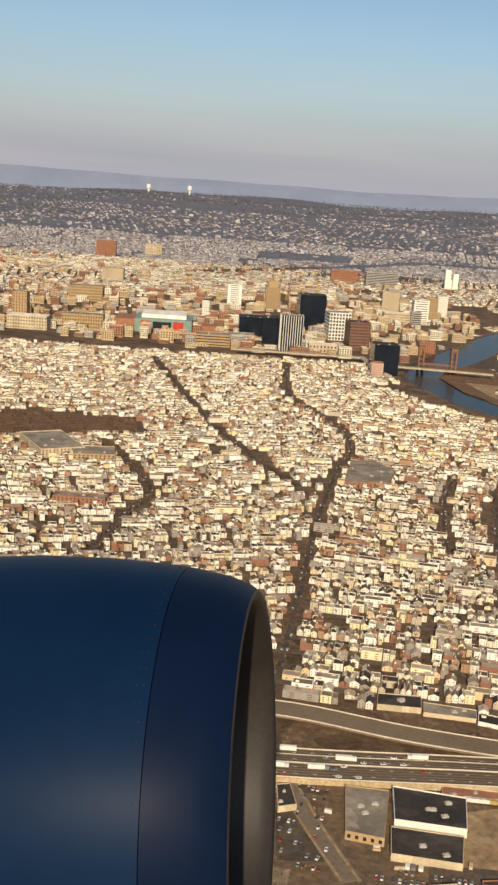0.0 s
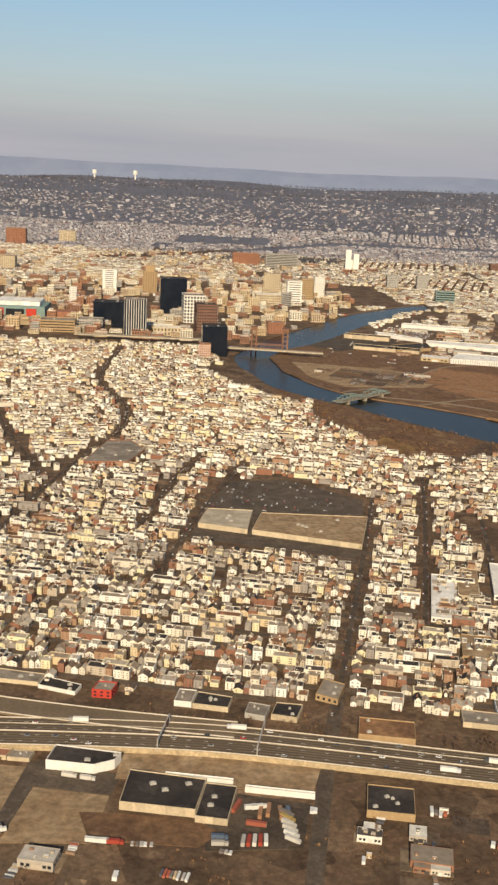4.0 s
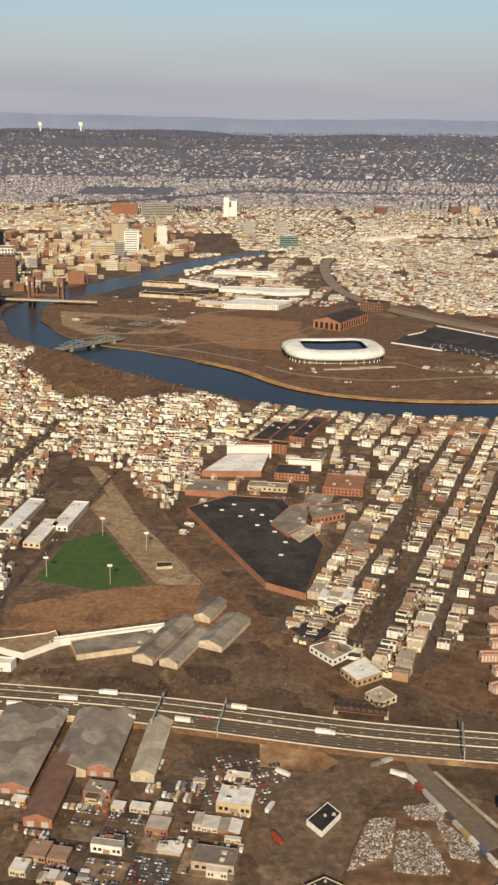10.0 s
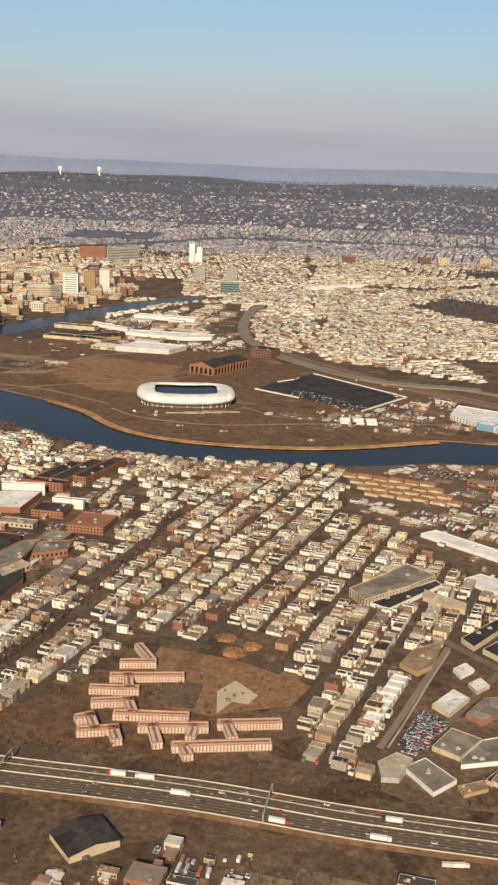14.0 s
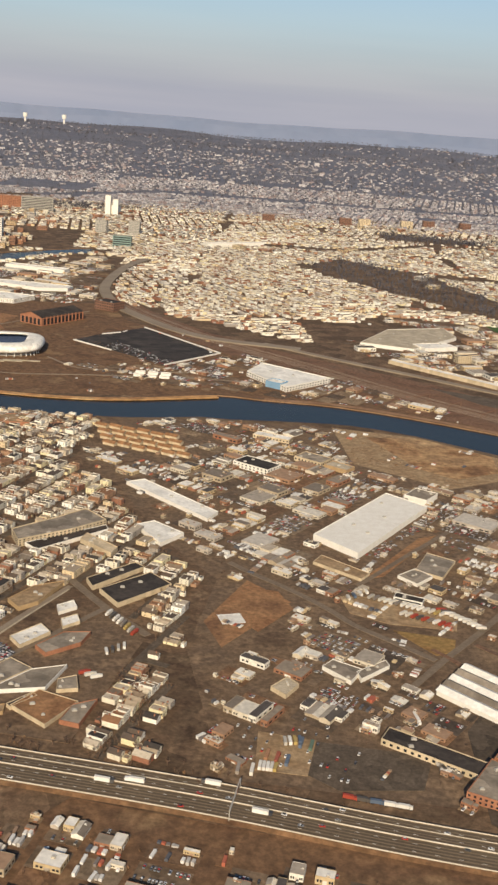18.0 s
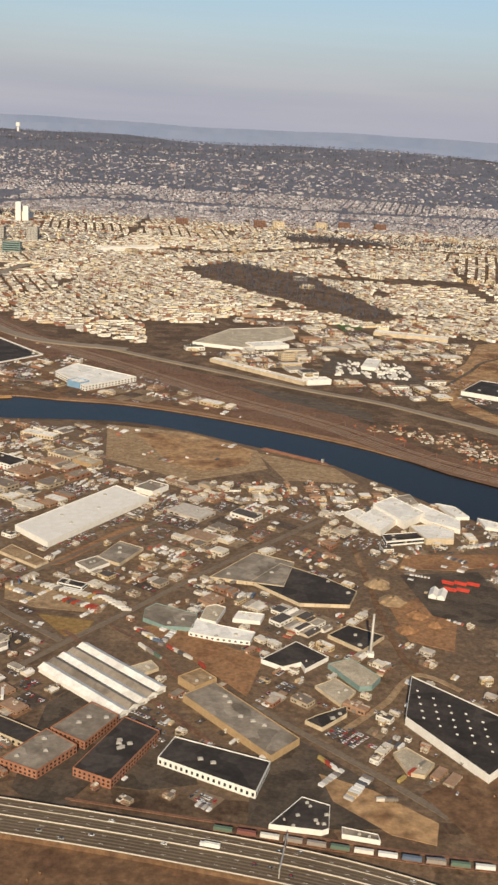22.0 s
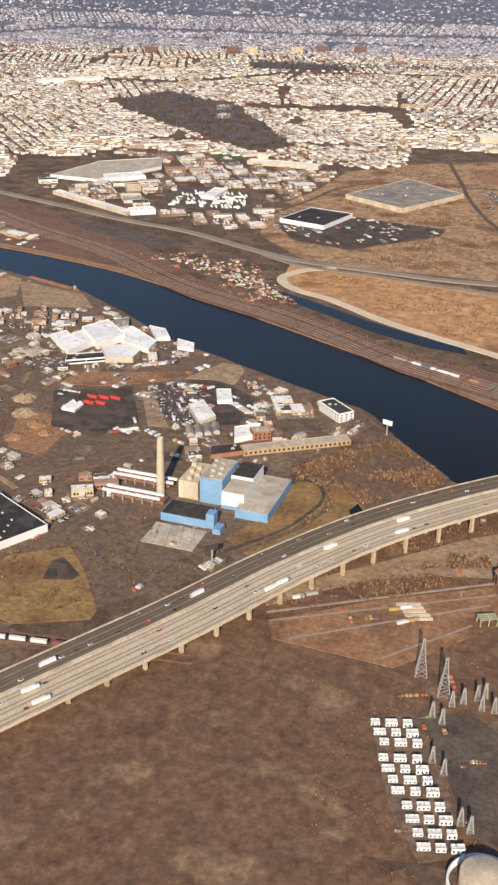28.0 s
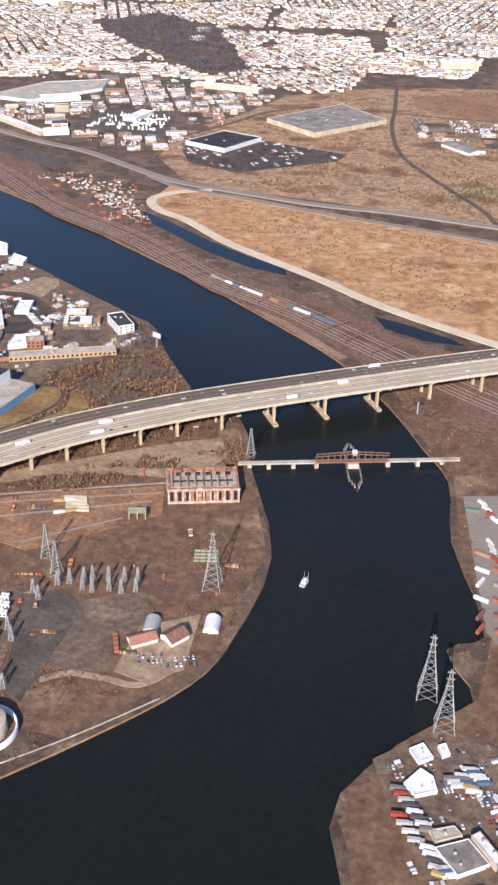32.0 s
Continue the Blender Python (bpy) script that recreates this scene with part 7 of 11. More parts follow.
Q("brick_block", "cream hospital block by the park", rect(-104, 530, 24, 40, 30), 5, M_CREAM, M_GREYROOF, category="hospital", floors=4, bay=2)
Q("brick_block", "orange brick hospital wing", rect(-78, 515, 22, 18, 10), 4.5, M_OCHRE, M_GREYROOF, category="hospital", floors=3, bay=2)
Q("brick_block", "long brick block of flats", rect(-70, 432, 24, 8, 0), 4, M_BRICK, M_GREYROOF, category="flats", floors=3, bay=1.8)
# long sheds between the streets
for x, y, w, d, h, wl, rf in ((216, 330, 9, 44, 2.2, M_WHITE, M_PALEROOF), (228, 345, 8, 30, 2.4, M_CREAM, M_SAND), (236, 300, 9, 40, 2.0, M_WHITE, M_PALEROOF), (242, 350, 7, 36, 2.2, M_WHITE, M_PALEROOF), (254, 330, 7, 26, 2.4, M_CREAM, M_PALEROOF), (262, 350, 7, 30, 2.4, M_WHITE, M_PALEROOF), (220, 285, 10, 18, 2.4, M_OCHRE, M_SAND)):
    Q("works", "long pale works between two streets", rect(x, y, w, d, -8.5), h, wl, rf, category="works", floors=1, bay=1.8, units=3)
for x, y, w, d, a in ((310, 240, 7, 30, -22), (317, 235, 6, 24, -22), (324, 262, 6, 14, -22), (329, 246, 9, 22, -24)):
    gabled("timber_works", "cream timber-yard shed with a patched grey roof", x, y, w, d, 2.2, a, M_CREAM, M_GREYROOF, "shed", rise=1.3, doors=2)
# brick housing blocks in wings
for k in range(24):
    x, y = 506 + (k % 6) * 8.4 + (k // 6) * 3.4, 501 - (k % 6) * 2.4 - (k // 6) * 11.0 + (k % 2) * 1.6
    gabled("terrace_block", "orange-roofed terrace block by the river", x, y, 3.8, 7.4, 1.7, 66, M_CREAM, M_CLAY, "terrace", rise=0.8)
for k in range(9):
    Q("row_house", "white flat-roofed row house in a stepped terrace", rect(498 + k * 1.75, 214 + k * 4.6, 5.2, 4.3, -20), 2.4, M_WHITE, M_PALEROOF, floors=2, bay=1.4, units=0, category="house", group="stepped white terrace")
for k in range(6):
    Q("row_house", "cream flat-roofed row house in a terrace", rect(487.5 + k * 1.75, 218 + k * 4.4, 5.0, 4.1, -20), 2.2, M_CREAM, M_CONCRETE, floors=2, bay=1.4, units=0, category="house", group="stepped cream terrace")
# pit heaps
for x, y, r0 in ((455, 268, 5), (461, 274, 4), (451, 280, 4), (797, 302, 6), (806, 290, 5), (800, 276, 5), (812, 282, 4), (792, 318, 6)):
    p = Pile()
    rr = random.Random(int(x * y))
    n = 14
    rings = [[(math.cos(6.283 * k / n) * r0 * q * rr.uniform(.8, 1.2), math.sin(6.283 * k / n) * r0 * q * rr.uniform(.8, 1.2), z * r0 * rr.uniform(.8, 1.1)) for k in range(n)] for q, z in ((1, -0.05), (.75, .16), (.4, .32), (.08, .4))]
    ob = new("earth_mound", loft("earth_mound", rings, M_SAND if y > 295 else M_CLAY, False))
    ob.location = (x, y, 0.1)
    tagged(ob, "loose heap of orange-brown earth", "heap", "earth heaps")

# --- south of the freeway ---
Q("works", "works with a dark striped roof and ochre front", [(39, 203), (50, 202), (47, 181), (38, 183)], 2.4, M_OCHRE, M_GREYROOF, category="works", floors=1, bay=1.6, units=3)
Q("works", "black-roofed works with a white front edge", [(51, 204), (69, 201), (67, 187), (50, 189)], 2.6, M_WHITE, M_TAR, category="works", units=4)
Q("works", "lower works with black tar roof", [(49, 187), (66, 185), (64, 174), (48, 176)], 2.0, M_CREAM, M_TAR, category="works", units=2)
Q("works", "dark-roofed works with a cream wall", [(112, 183), (131, 181), (133, 195), (113, 198)], 2.4, M_CREAM, M_TAR, category="works", units=3)
Q("works", "black-roofed annexe of the cream works", [(131, 179), (139, 178), (141, 193), (133, 194)], 2.0, M_CREAM, M_TAR, category="works")
for x, y, w in ((131, 197.5, 18), (152, 193, 18)):
    Q("canopy", "long narrow white canopy roof", rect(x, y, w, 1.2, -6), 1.6, M_WHITE, M_WHITE, category="canopy", units=0)
Q("works", "tan-roofed works at the freeway crossing", rect(183, 226, 16, 10, -6), 2.4, M_OCHRE, M_CLAY, category="works")
Q("works", "black-roofed works below the crossing", rect(180, 190, 12, 12, -6), 2.2, M_OCHRE, M_TAR, category="works", units=4)
for x, y, w, d, h, m1, m2 in ((272, 178, 9, 36, 2.2, M_BRICK, M_GREYROOF), (281, 176, 8, 36, 2.2, M_BRICK, M_GREYROOF), (293, 180, 9, 28, 2.4, M_CREAM, M_GREYROOF), (301, 180, 7, 28, 2.4, M_BRICK, M_GREYROOF), (289, 158, 7, 26, 2.6, M_BRICK, M_BROWNBRICK), (312, 177, 6, 26, 2.4, M_CREAM, M_CONCRETE)):
    gabled("brick_shed", "long pitched works shed beside the freeway", x, y, w, d, h, -6, m1, m2, "shed", rise=1.2, doors=2)
gabled("dark_shed", "black-roofed shed with a pale wall", 424, 153, 14, 12, 2.2, 36, M_CREAM, M_TAR, "shed", rise=1.0)

# --- measured lots, streets and works, west to east ---
NEW_LOTS, STREETS, LAWNS = [], [], []


def lot(name, poly, z, material, label, category):
    """A paved or bare plot that nothing else is built on."""
    NEW_LOTS.append(poly)
    if material is M_LAWN:
        LAWNS.append(poly)
    return sheet(name, poly, z, material, label, category)


def street(name, line, width, z, material, label, category):
    STREETS.append((line, width))
    return strip(name, line, width, z, material, label, category=category)


street("road", [(20.1, 219.6), (22.5, 212.2), (27, 198.7), (31.5, 185.3), (38.6, 167.2)], 5.2, 0.191, M_STREET, "worn town road running out from under the freeway", "road")
street("pavement", [(19.6, 212.3), (24.6, 198.3), (29.2, 185), (36.5, 167)], 0.7, 0.192, M_SAND, "pale pavement beside the town road", "pavement")
street("pavement", [(24.3, 213), (29.1, 199), (33.5, 185.6), (40.5, 167.5)], 0.7, 0.193, M_SAND, "pale pavement beside the town road", "pavement")
lot("car_park", [(21.8, 193), (26.2, 194.8), (30.4, 184), (33.1, 173.5), (22.3, 172.7)], 0.134, M_DARKLOT, "dark parking lot beside the town road", "car park")
lot("dirt", [(67, 197.8), (76.8, 200.9), (85.3, 200.3), (83, 175.9), (64.6, 177)], 0.135, M_SAND, "tan dirt lot scored by wheel tracks", "lot")
lot("dirt", [(89.1, 190.9), (108.9, 188.6), (107.2, 168.6), (85.6, 167.1)], 0.136, M_SAND, "tan weedy dirt lot beside a road", "lot")
lot("car_park", [(85.6, 202.9), (91.8, 204.6), (110.8, 198.5), (109, 189), (89.1, 191.4), (85.3, 166.3), (82, 165.9)], 0.137, M_ASPHALT, "asphalt yard between dirt lots", "yard")
lot("car_park", [(56.7, 175.4), (69.7, 175.5), (82.6, 174.4), (84.2, 165.8), (69.1, 164), (55.5, 166.9)], 0.138, M_ASPHALT, "asphalt yard with parked cars", "yard")
Q("works", "dark-roofed workshop beside the town road", [(21.9, 201.9), (25.3, 202.9), (26.9, 193.4), (22.3, 191.7)], 1.87, M_CREAM, M_TAR, category="works")
Q("warehouse", "black-roofed warehouse with a tall white front", [(91.9, 207.8), (109.8, 205.2), (108.5, 201.4), (103.4, 198.4), (90.6, 199.7)], 2.89, M_WHITE, M_TAR, category="warehouse")
Q("works", "long low lean-to with a faded red roof", [(64, 208.1), (80.3, 206.9), (79.4, 203.3), (63.5, 203.2)], 1.36, M_CREAM, M_BRICK, category="works")
Q("works", "low grey-roofed store with cream walls", [(80.6, 206.9), (86.4, 206.7), (85.7, 202.8), (79.7, 203.1)], 1.19, M_CREAM, M_GREYROOF, category="works")
Q("works", "dark-roofed yard building with a brick-red edge", [(67.4, 169.2), (75.7, 170.7), (77.8, 162.9), (68.9, 161.8)], 1.53, M_BRICK, M_TAR, category="works")
Q("works", "black-roofed corner works with cream walls", [(55.1, 165.8), (61.6, 167.2), (64.5, 161.1), (54.7, 159.9)], 1.7, M_CREAM, M_TAR, category="works")
Q("works", "black-roofed workshop row facing the freeway", [(51.7, 257), (64.7, 256.9), (63.8, 249), (50.9, 249.5)], 1.87, M_CREAM, M_TAR, category="works", units=3)
Q("works", "low grey sheds along the freeway bank", [(65, 254.2), (80.4, 251.6), (79.3, 245.8), (64.3, 247.6)], 1.36, M_CREAM, M_GREYROOF, category="works")
Q("works", "low dark sheds along the freeway bank", [(80.7, 250.4), (92.6, 245.9), (91.4, 241), (79.6, 244.6)], 1.27, M_WHITE, M_TAR, category="works")
Q("works", "red-painted house with a grey roof", [(97.7, 246.1), (103.6, 245.6), (102.4, 240), (96.5, 240.4)], 2.72, M_RED, M_GREYROOF, category="works", units=1, floors=2, bay=1.6)
lot("dirt", [(109.8, 211.7), (127.9, 210.9), (163.7, 208.2), (160.5, 193.9), (141.5, 194.8), (122.5, 198.3), (109.2, 196.5)], 0.139, M_SAND, "wide tan empty lot beside the freeway", "lot")
lot("car_park", [(133.1, 189.3), (141.2, 192.3), (159.9, 189.2), (157.1, 170.5), (134, 167.7)], 0.140, M_DARKLOT, "dark lorry yard behind the long canopies", "yard")
lot("dirt", [(102.4, 181.1), (111.9, 181.4), (132.1, 179.4), (137.5, 174.9), (132.3, 169.1), (106.4, 170.1)], 0.141, M_BROWN, "brown rough ground below the cream works", "lot")
Q("works", "ochre corner works by the freeway bridge", [(166.8, 255.9), (173, 252.6), (170.1, 242.3), (163.6, 245.4)], 2.21, M_OCHRE, M_GREYROOF, category="works", floors=1, bay=1.6)
Q("works", "grey-roofed workshop on the freeway bank", [(122.4, 245.1), (127.7, 244.6), (126.5, 236.8), (121.3, 237.4)], 1.87, M_WHITE, M_GREYROOF, category="works")
Q("works", "black-roofed workshop on the freeway bank", [(128, 244.2), (138.5, 241.7), (137.4, 234.9), (126.8, 236.5)], 1.7, M_CREAM, M_TAR, category="works", units=3)
Q("works", "weathered grey workshop on the freeway bank", [(143.5, 239.1), (149.8, 237.4), (148.2, 230.7), (142.3, 232.3)], 1.7, M_GREY, M_GREYROOF, category="works")
Q("works", "black-roofed works on the freeway bank", [(151.7, 239.4), (159.5, 238.6), (157.5, 230.5), (150, 231.9)], 1.87, M_CREAM, M_TAR, category="works")
Q("depot", "long low depot with a faded brown roof", [(209.5, 195.3), (232.2, 191.9), (231.1, 185), (208.6, 187.2)], 1.7, M_CREAM, M_RUST, category="depot")
lot("car_park", [(208.4, 188.8), (231.8, 186.2), (236.7, 188.6), (235.5, 176.1), (224.1, 177.3), (208.4, 178)], 0.142, M_ASPHALT, "asphalt yard with a row of parked vans", "yard")
street("road", [(242, 214.3), (239.6, 194), (237.7, 181.1), (233.6, 173.2), (222.3, 168.4), (207.4, 163.1)], 5, 0.203, M_STREET, "town road bending under the freeway", "road")
lot("car_park", [(244.4, 176.7), (253.8, 179.2), (264.7, 176), (262.8, 166.4), (251.9, 166.8), (244.8, 169.8)], 0.144, M_ASPHALT, "asphalt turning lot beside the brick sheds", "lot")
lot("dirt", [(245.5, 191.8), (267.4, 189.3), (265.1, 178), (253.9, 179.7), (244.4, 177.2)], 0.145, M_SAND, "tan fenced yard with parked lorries", "lot")
Q("works", "small works with a dark solar roof", [(212.8, 158.8), (218.7, 161.7), (222.2, 156.8), (216.1, 152)], 2.04, M_WHITE, M_TAR, category="works")
Q("works", "white-edged works with dark solar panels", [(215.3, 150.9), (225.2, 156.2), (230.2, 151.4), (223.6, 146.7)], 2.21, M_WHITE, M_TAR, category="works")
Q("works", "dark-roofed office with a white window front", [(234.5, 164), (244.4, 170.4), (250.1, 166.7), (238.3, 159.9)], 2.04, M_WHITE, M_TAR, category="works", floors=1, bay=1.4)
Q("works", "long pale-roofed shed with a dark gutter", [(237.7, 159), (244.9, 164.2), (252.8, 152.9), (244.7, 146.2)], 2.04, M_BRICK, M_CONCRETE, category="works")
Q("works", "small white house beside the yard", [(210.3, 171.3), (214.1, 172.9), (214.8, 167), (211.3, 165.4)], 2.21, M_WHITE, M_GREYROOF, category="works")
Q("works", "low pale works with a cream front", [(206.8, 240.8), (217.4, 239.4), (216.6, 231.6), (206.1, 232.9)], 1.7, M_CREAM, M_GREYROOF, category="works")
Q("works", "grey-roofed works with an orange and white front", [(218.3, 248.4), (230.5, 246.3), (229.2, 236), (217.3, 236.5)], 1.7, M_WHITE, M_GREYROOF, category="works")
Q("works", "wide works with patched grey roofs and white front", [(231.1, 250.2), (245.3, 247.5), (243.6, 230.8), (228.7, 233.2)], 2.04, M_WHITE, M_GREYROOF, category="works", units=5)
lot("pitch", [(259.1, 287.3), (264.6, 325), (278.3, 335.7), (300.2, 285.7), (281.7, 279.2)], 0.146, M_GRASS, "green sports pitch with worn white lines", "pitch")
lot("dirt", [(271.9, 381.4), (284.5, 361.3), (320.9, 285.4), (316.4, 284.3), (303.3, 285.4), (278, 340.5), (268.2, 363.7)], 0.147, M_SAND, "tan gravel lot beside the sports pitch", "lot")
lot("dirt", [(258.1, 255.5), (264.5, 269.9), (284.4, 278.9), (304.7, 284.6), (320.9, 285.4), (317, 266.6), (292.4, 254), (270.1, 247.1), (255.8, 244.5)], 0.148, M_CLAY, "red-brown running track ground beside the pitch", "field")
lot("car_park", [(254.6, 246.3), (263, 247.1), (269.9, 245.2), (280.8, 247.2), (315.5, 259.1), (310, 232.6), (277.9, 222.3), (253.4, 221.5)], 0.149, M_RAILBED, "grey paved ground round the sports hall", "yard")
Q("sports_hall", "white sports hall with a wide tan roof", [(257.1, 236), (272.1, 241), (274.7, 243), (277.2, 236), (267.5, 226.8), (261.7, 229.4), (257, 231.8)], 2.4, M_WHITE, M_SAND, category="hall")
Q("hall", "white hall front facing the freeway", [(248.9, 224.6), (266.2, 222.8), (265.3, 219.2), (248.2, 220.3)], 3.06, M_WHITE, M_WHITE, category="hall", units=0)
Q("pool_hall", "low cream pool building with a wide grey roof", [(280.6, 236.5), (304.2, 246.7), (308.3, 239.7), (308.2, 235.3), (283.9, 227)], 2.04, M_CREAM, M_GREYROOF, category="hall")
Q("hall", "long white rear wall block of the pool", [(275, 237.8), (309.4, 249.5), (309.4, 247.2), (275.3, 235.6)], 2.55, M_WHITE, M_WHITE, category="hall", units=0)
Q("kiosk", "small dark-roofed kiosk on the gravel lot", [(301.9, 303.2), (307.7, 303.5), (308.3, 299.5), (302.4, 298.2)], 1.19, M_CREAM, M_TAR, category="kiosk", units=0)
lot("grass_bank", [(340.5, 184.2), (354.9, 181.9), (361.3, 174.6), (356.5, 169.9), (340.4, 171.9)], 0.150, M_SCRUB, "rust-brown grass bank below the freeway", "bank")
lot("dirt", [(340.4, 170.8), (359.4, 169.4), (361.4, 175.9), (375.2, 179.1), (378.2, 167.6), (366.6, 153), (357.8, 126.8), (340.3, 126.3)], 0.151, M_RAILBED, "brown gravel yards beside the freeway", "yards")
street("road", [(380.2, 180.6), (383.8, 166.5), (389.1, 155.5), (395.9, 140.7)], 5.6, 0.212, M_STREET, "asphalt road running out from under the freeway", "road")
street("pavement", [(385.9, 170.8), (391.3, 160.2), (397.6, 148.3)], 1, 0.213, M_CONCRETE, "pale concrete wall strip beside the road", "pavement")
lot("dirt", [(367.3, 153.1), (373.5, 153.3), (382.5, 158.1), (391.4, 138.9), (393.2, 127.8), (357.8, 126.8)], 0.154, M_BROWN, "dark earth under scrap heaps", "scrap yard")
Q("works", "black-roofed yard office with white walls", [(351.5, 147.6), (357, 154.9), (360, 150.5), (354.9, 143)], 1.7, M_WHITE, M_TAR, category="works")
Q("works", "dark shed in a brown yard", [(350.1, 124.5), (354.6, 127.5), (358.8, 124.7), (354.8, 120.7)], 1.7, M_CREAM, M_TAR, category="works")
lot("dirt", [(428.4, 269), (455.4, 262.6), (482.3, 245.4), (476.1, 231.8), (450.3, 221.7), (435.2, 225.6), (434.6, 244), (425.8, 254.2)], 0.155, M_CLAY, "dug orange-brown ground of a building pit", "pit")
lot("dirt", [(435.5, 244.1), (446.4, 243), (444.8, 224.9), (430.1, 228.6), (427.1, 239.3)], 0.156, M_RAILBED, "dark paved court between housing blocks", "court")
lot("dirt", [(451.3, 238.2), (456.8, 246.4), (464.9, 236.7), (461.8, 230.3), (456.7, 231.5), (452.2, 223.3)], 0.157, M_PALESAND, "pale heap ground in the pit", "earth")
street("road", [(502.7, 208.3), (510.1, 226.2), (520.6, 252.5), (532.7, 282)], 2.2, 0.218, M_ROAD, "sunken lane between concrete walls", "road")
street("pavement", [(505.2, 208.6), (512.3, 226.4), (523, 254.5), (532.8, 279.1)], 0.6, 0.219, M_CONCRETE, "pale concrete wall of the sunken lane", "pavement")
street("road", [(512.5, 205.3), (528.4, 230.8), (549.1, 265.1)], 2.4, 0.220, M_STREET, "narrow street between works", "road")
street("road", [(510.8, 316.3), (529.2, 291.3), (549.2, 266), (567.5, 246.8)], 3.2, 0.221, M_STREET, "town street lined with bare trees", "road")
lot("car_park", [(509.4, 214.1), (517.6, 232.3), (526.3, 226.9), (516.3, 207.7), (510.5, 207)], 0.162, M_DARKLOT, "dark yard packed with cars", "car yard")
lot("dirt", [(501.8, 203.3), (512.7, 203.1), (528.1, 227.1), (550.6, 261.8), (566.9, 243.6), (554.3, 175.2), (508.6, 180.4), (501.6, 185.2)], 0.163, M_RAILBED, "brown-grey paving round the works", "yards")
Q("works", "beige-roofed works with a grey wall", [(501.1, 197.5), (507.2, 203.3), (511.8, 200.1), (506.8, 189.1), (501.7, 189.1)], 1.9, M_GREY, M_CONCRETE, category="works")
Q("works", "grey-roofed works with a white front", [(508.7, 195.8), (515.5, 201.6), (523.3, 190.5), (515.8, 183.2)], 1.63, M_WHITE, M_GREYROOF, category="works")
Q("works", "grey slab-roofed works with a cream wall", [(518.2, 208.2), (525.6, 220), (534.1, 214.3), (525.9, 202.7)], 1.77, M_CREAM, M_GREYROOF, category="works")
Q("works", "wide grey-roofed works among yards", [(534.1, 213.8), (544.7, 218.6), (541, 203), (525.6, 198.6), (526.2, 202.4)], 1.63, M_WHITE, M_GREYROOF, category="works")
Q("works", "works with a wide rust-red roof", [(533, 191.1), (539.5, 201.6), (552.9, 196.5), (545.7, 181.8)], 1.63, M_CREAM, M_CLAY, category="works")
Q("works", "small tan house before the works", [(523.1, 188), (531.2, 191.9), (531.7, 187.3), (524.4, 183.6)], 1.36, M_OCHRE, M_SAND, category="works")
Q("works", "black-roofed annexe of the red-roofed works", [(531.5, 191.7), (537.6, 199.7), (539.7, 198.1), (533.2, 190.1)], 1.5, M_CREAM, M_TAR, category="works")
Q("works", "brick works with a grey roof and large windows", [(531.4, 229.8), (538.8, 241.1), (548, 243.1), (546.1, 234.4), (536, 224.9)], 1.77, M_BRICK, M_GREYROOF, category="works")
Q("works", "square store with a cream flat roof", [(521.3, 235.1), (529.6, 246.4), (534.3, 240.7), (526.3, 229)], 1.63, M_CREAM, M_PALEROOF, category="works")
Q("works", "small cream store in a yard", [(535.4, 251.9), (540.5, 256.8), (542.6, 251.2), (537.4, 245.6)], 1.36, M_CREAM, M_PALEROOF, category="works")
Q("works", "small white store in a yard", [(531.7, 262.4), (536.9, 267.6), (539.2, 262.6), (533.6, 256.7)], 1.36, M_WHITE, M_PALEROOF, category="works")
Q("works", "yellow-walled school wing with a tan roof", [(513.2, 263.3), (519.8, 276.3), (530.6, 283.7), (524.6, 263.2), (518.8, 257.1)], 1.77, M_OCHRE, M_SAND, category="works")
Q("works", "long black-roofed hall with a cream wall", [(537.9, 287.1), (554.2, 306.2), (558.5, 302.6), (541.6, 279.9)], 2.04, M_CREAM, M_TAR, category="works")
Q("works", "wide black-roofed hall with a cream wall", [(544.5, 278.4), (561.7, 297.8), (571.1, 288.2), (553.5, 266.9)], 2.04, M_CREAM, M_TAR, category="works")
Q("works", "grey-roofed workshop beside the lorry yard", [(543.5, 209.3), (549.1, 212.7), (551.2, 204.5), (544.6, 202.4)], 1.5, M_CREAM, M_GREYROOF, category="works")
Q("works", "brick works beside the freeway", [(551.5, 194.3), (558.5, 198.8), (555.6, 183.4), (549.3, 184.8)], 1.77, M_BRICK, M_GREYROOF, category="works")
Q("works", "cream factory with rows of square windows", [(498.2, 326.4), (513.7, 344.2), (524, 358), (535.3, 346.5), (522.6, 331.7), (503.8, 315.4)], 3.74, M_CREAM, M_GREYROOF, category="works", floors=3, bay=1.8)
Q("works", "black-roofed works with a white edge", [(506.2, 317.1), (535.4, 345), (537.4, 340.3), (512.8, 311.3)], 1.77, M_WHITE, M_TAR, category="works")
Q("works", "long cream block behind the black roof", [(529.3, 332.9), (544.7, 320), (543.1, 312.9), (527.9, 325.5)], 2.18, M_CREAM, M_CREAM, category="works")
Q("works", "white hall with a pale roof", [(547.6, 348.1), (555.6, 354.7), (570.2, 342.9), (561.7, 329.2)], 1.9, M_WHITE, M_PALEROOF, category="works")
Q("works", "very long white-roofed factory range", [(535.2, 404.5), (543.2, 410.9), (583, 373.4), (578.7, 363)], 1.77, M_WHITE, M_PALEROOF, category="works")
lot("car_park", [(624.9, 188.4), (644.9, 186.8), (661.4, 185.9), (656.9, 168), (632.9, 164), (623.9, 170.4)], 0.164, M_ASPHALT, "wide empty brown asphalt lot", "lot")
lot("dirt", [(608.9, 191), (626.6, 188.7), (623.9, 169.9), (608.8, 170.6)], 0.165, M_SAND, "tan lorry yard by the freeway", "lot")
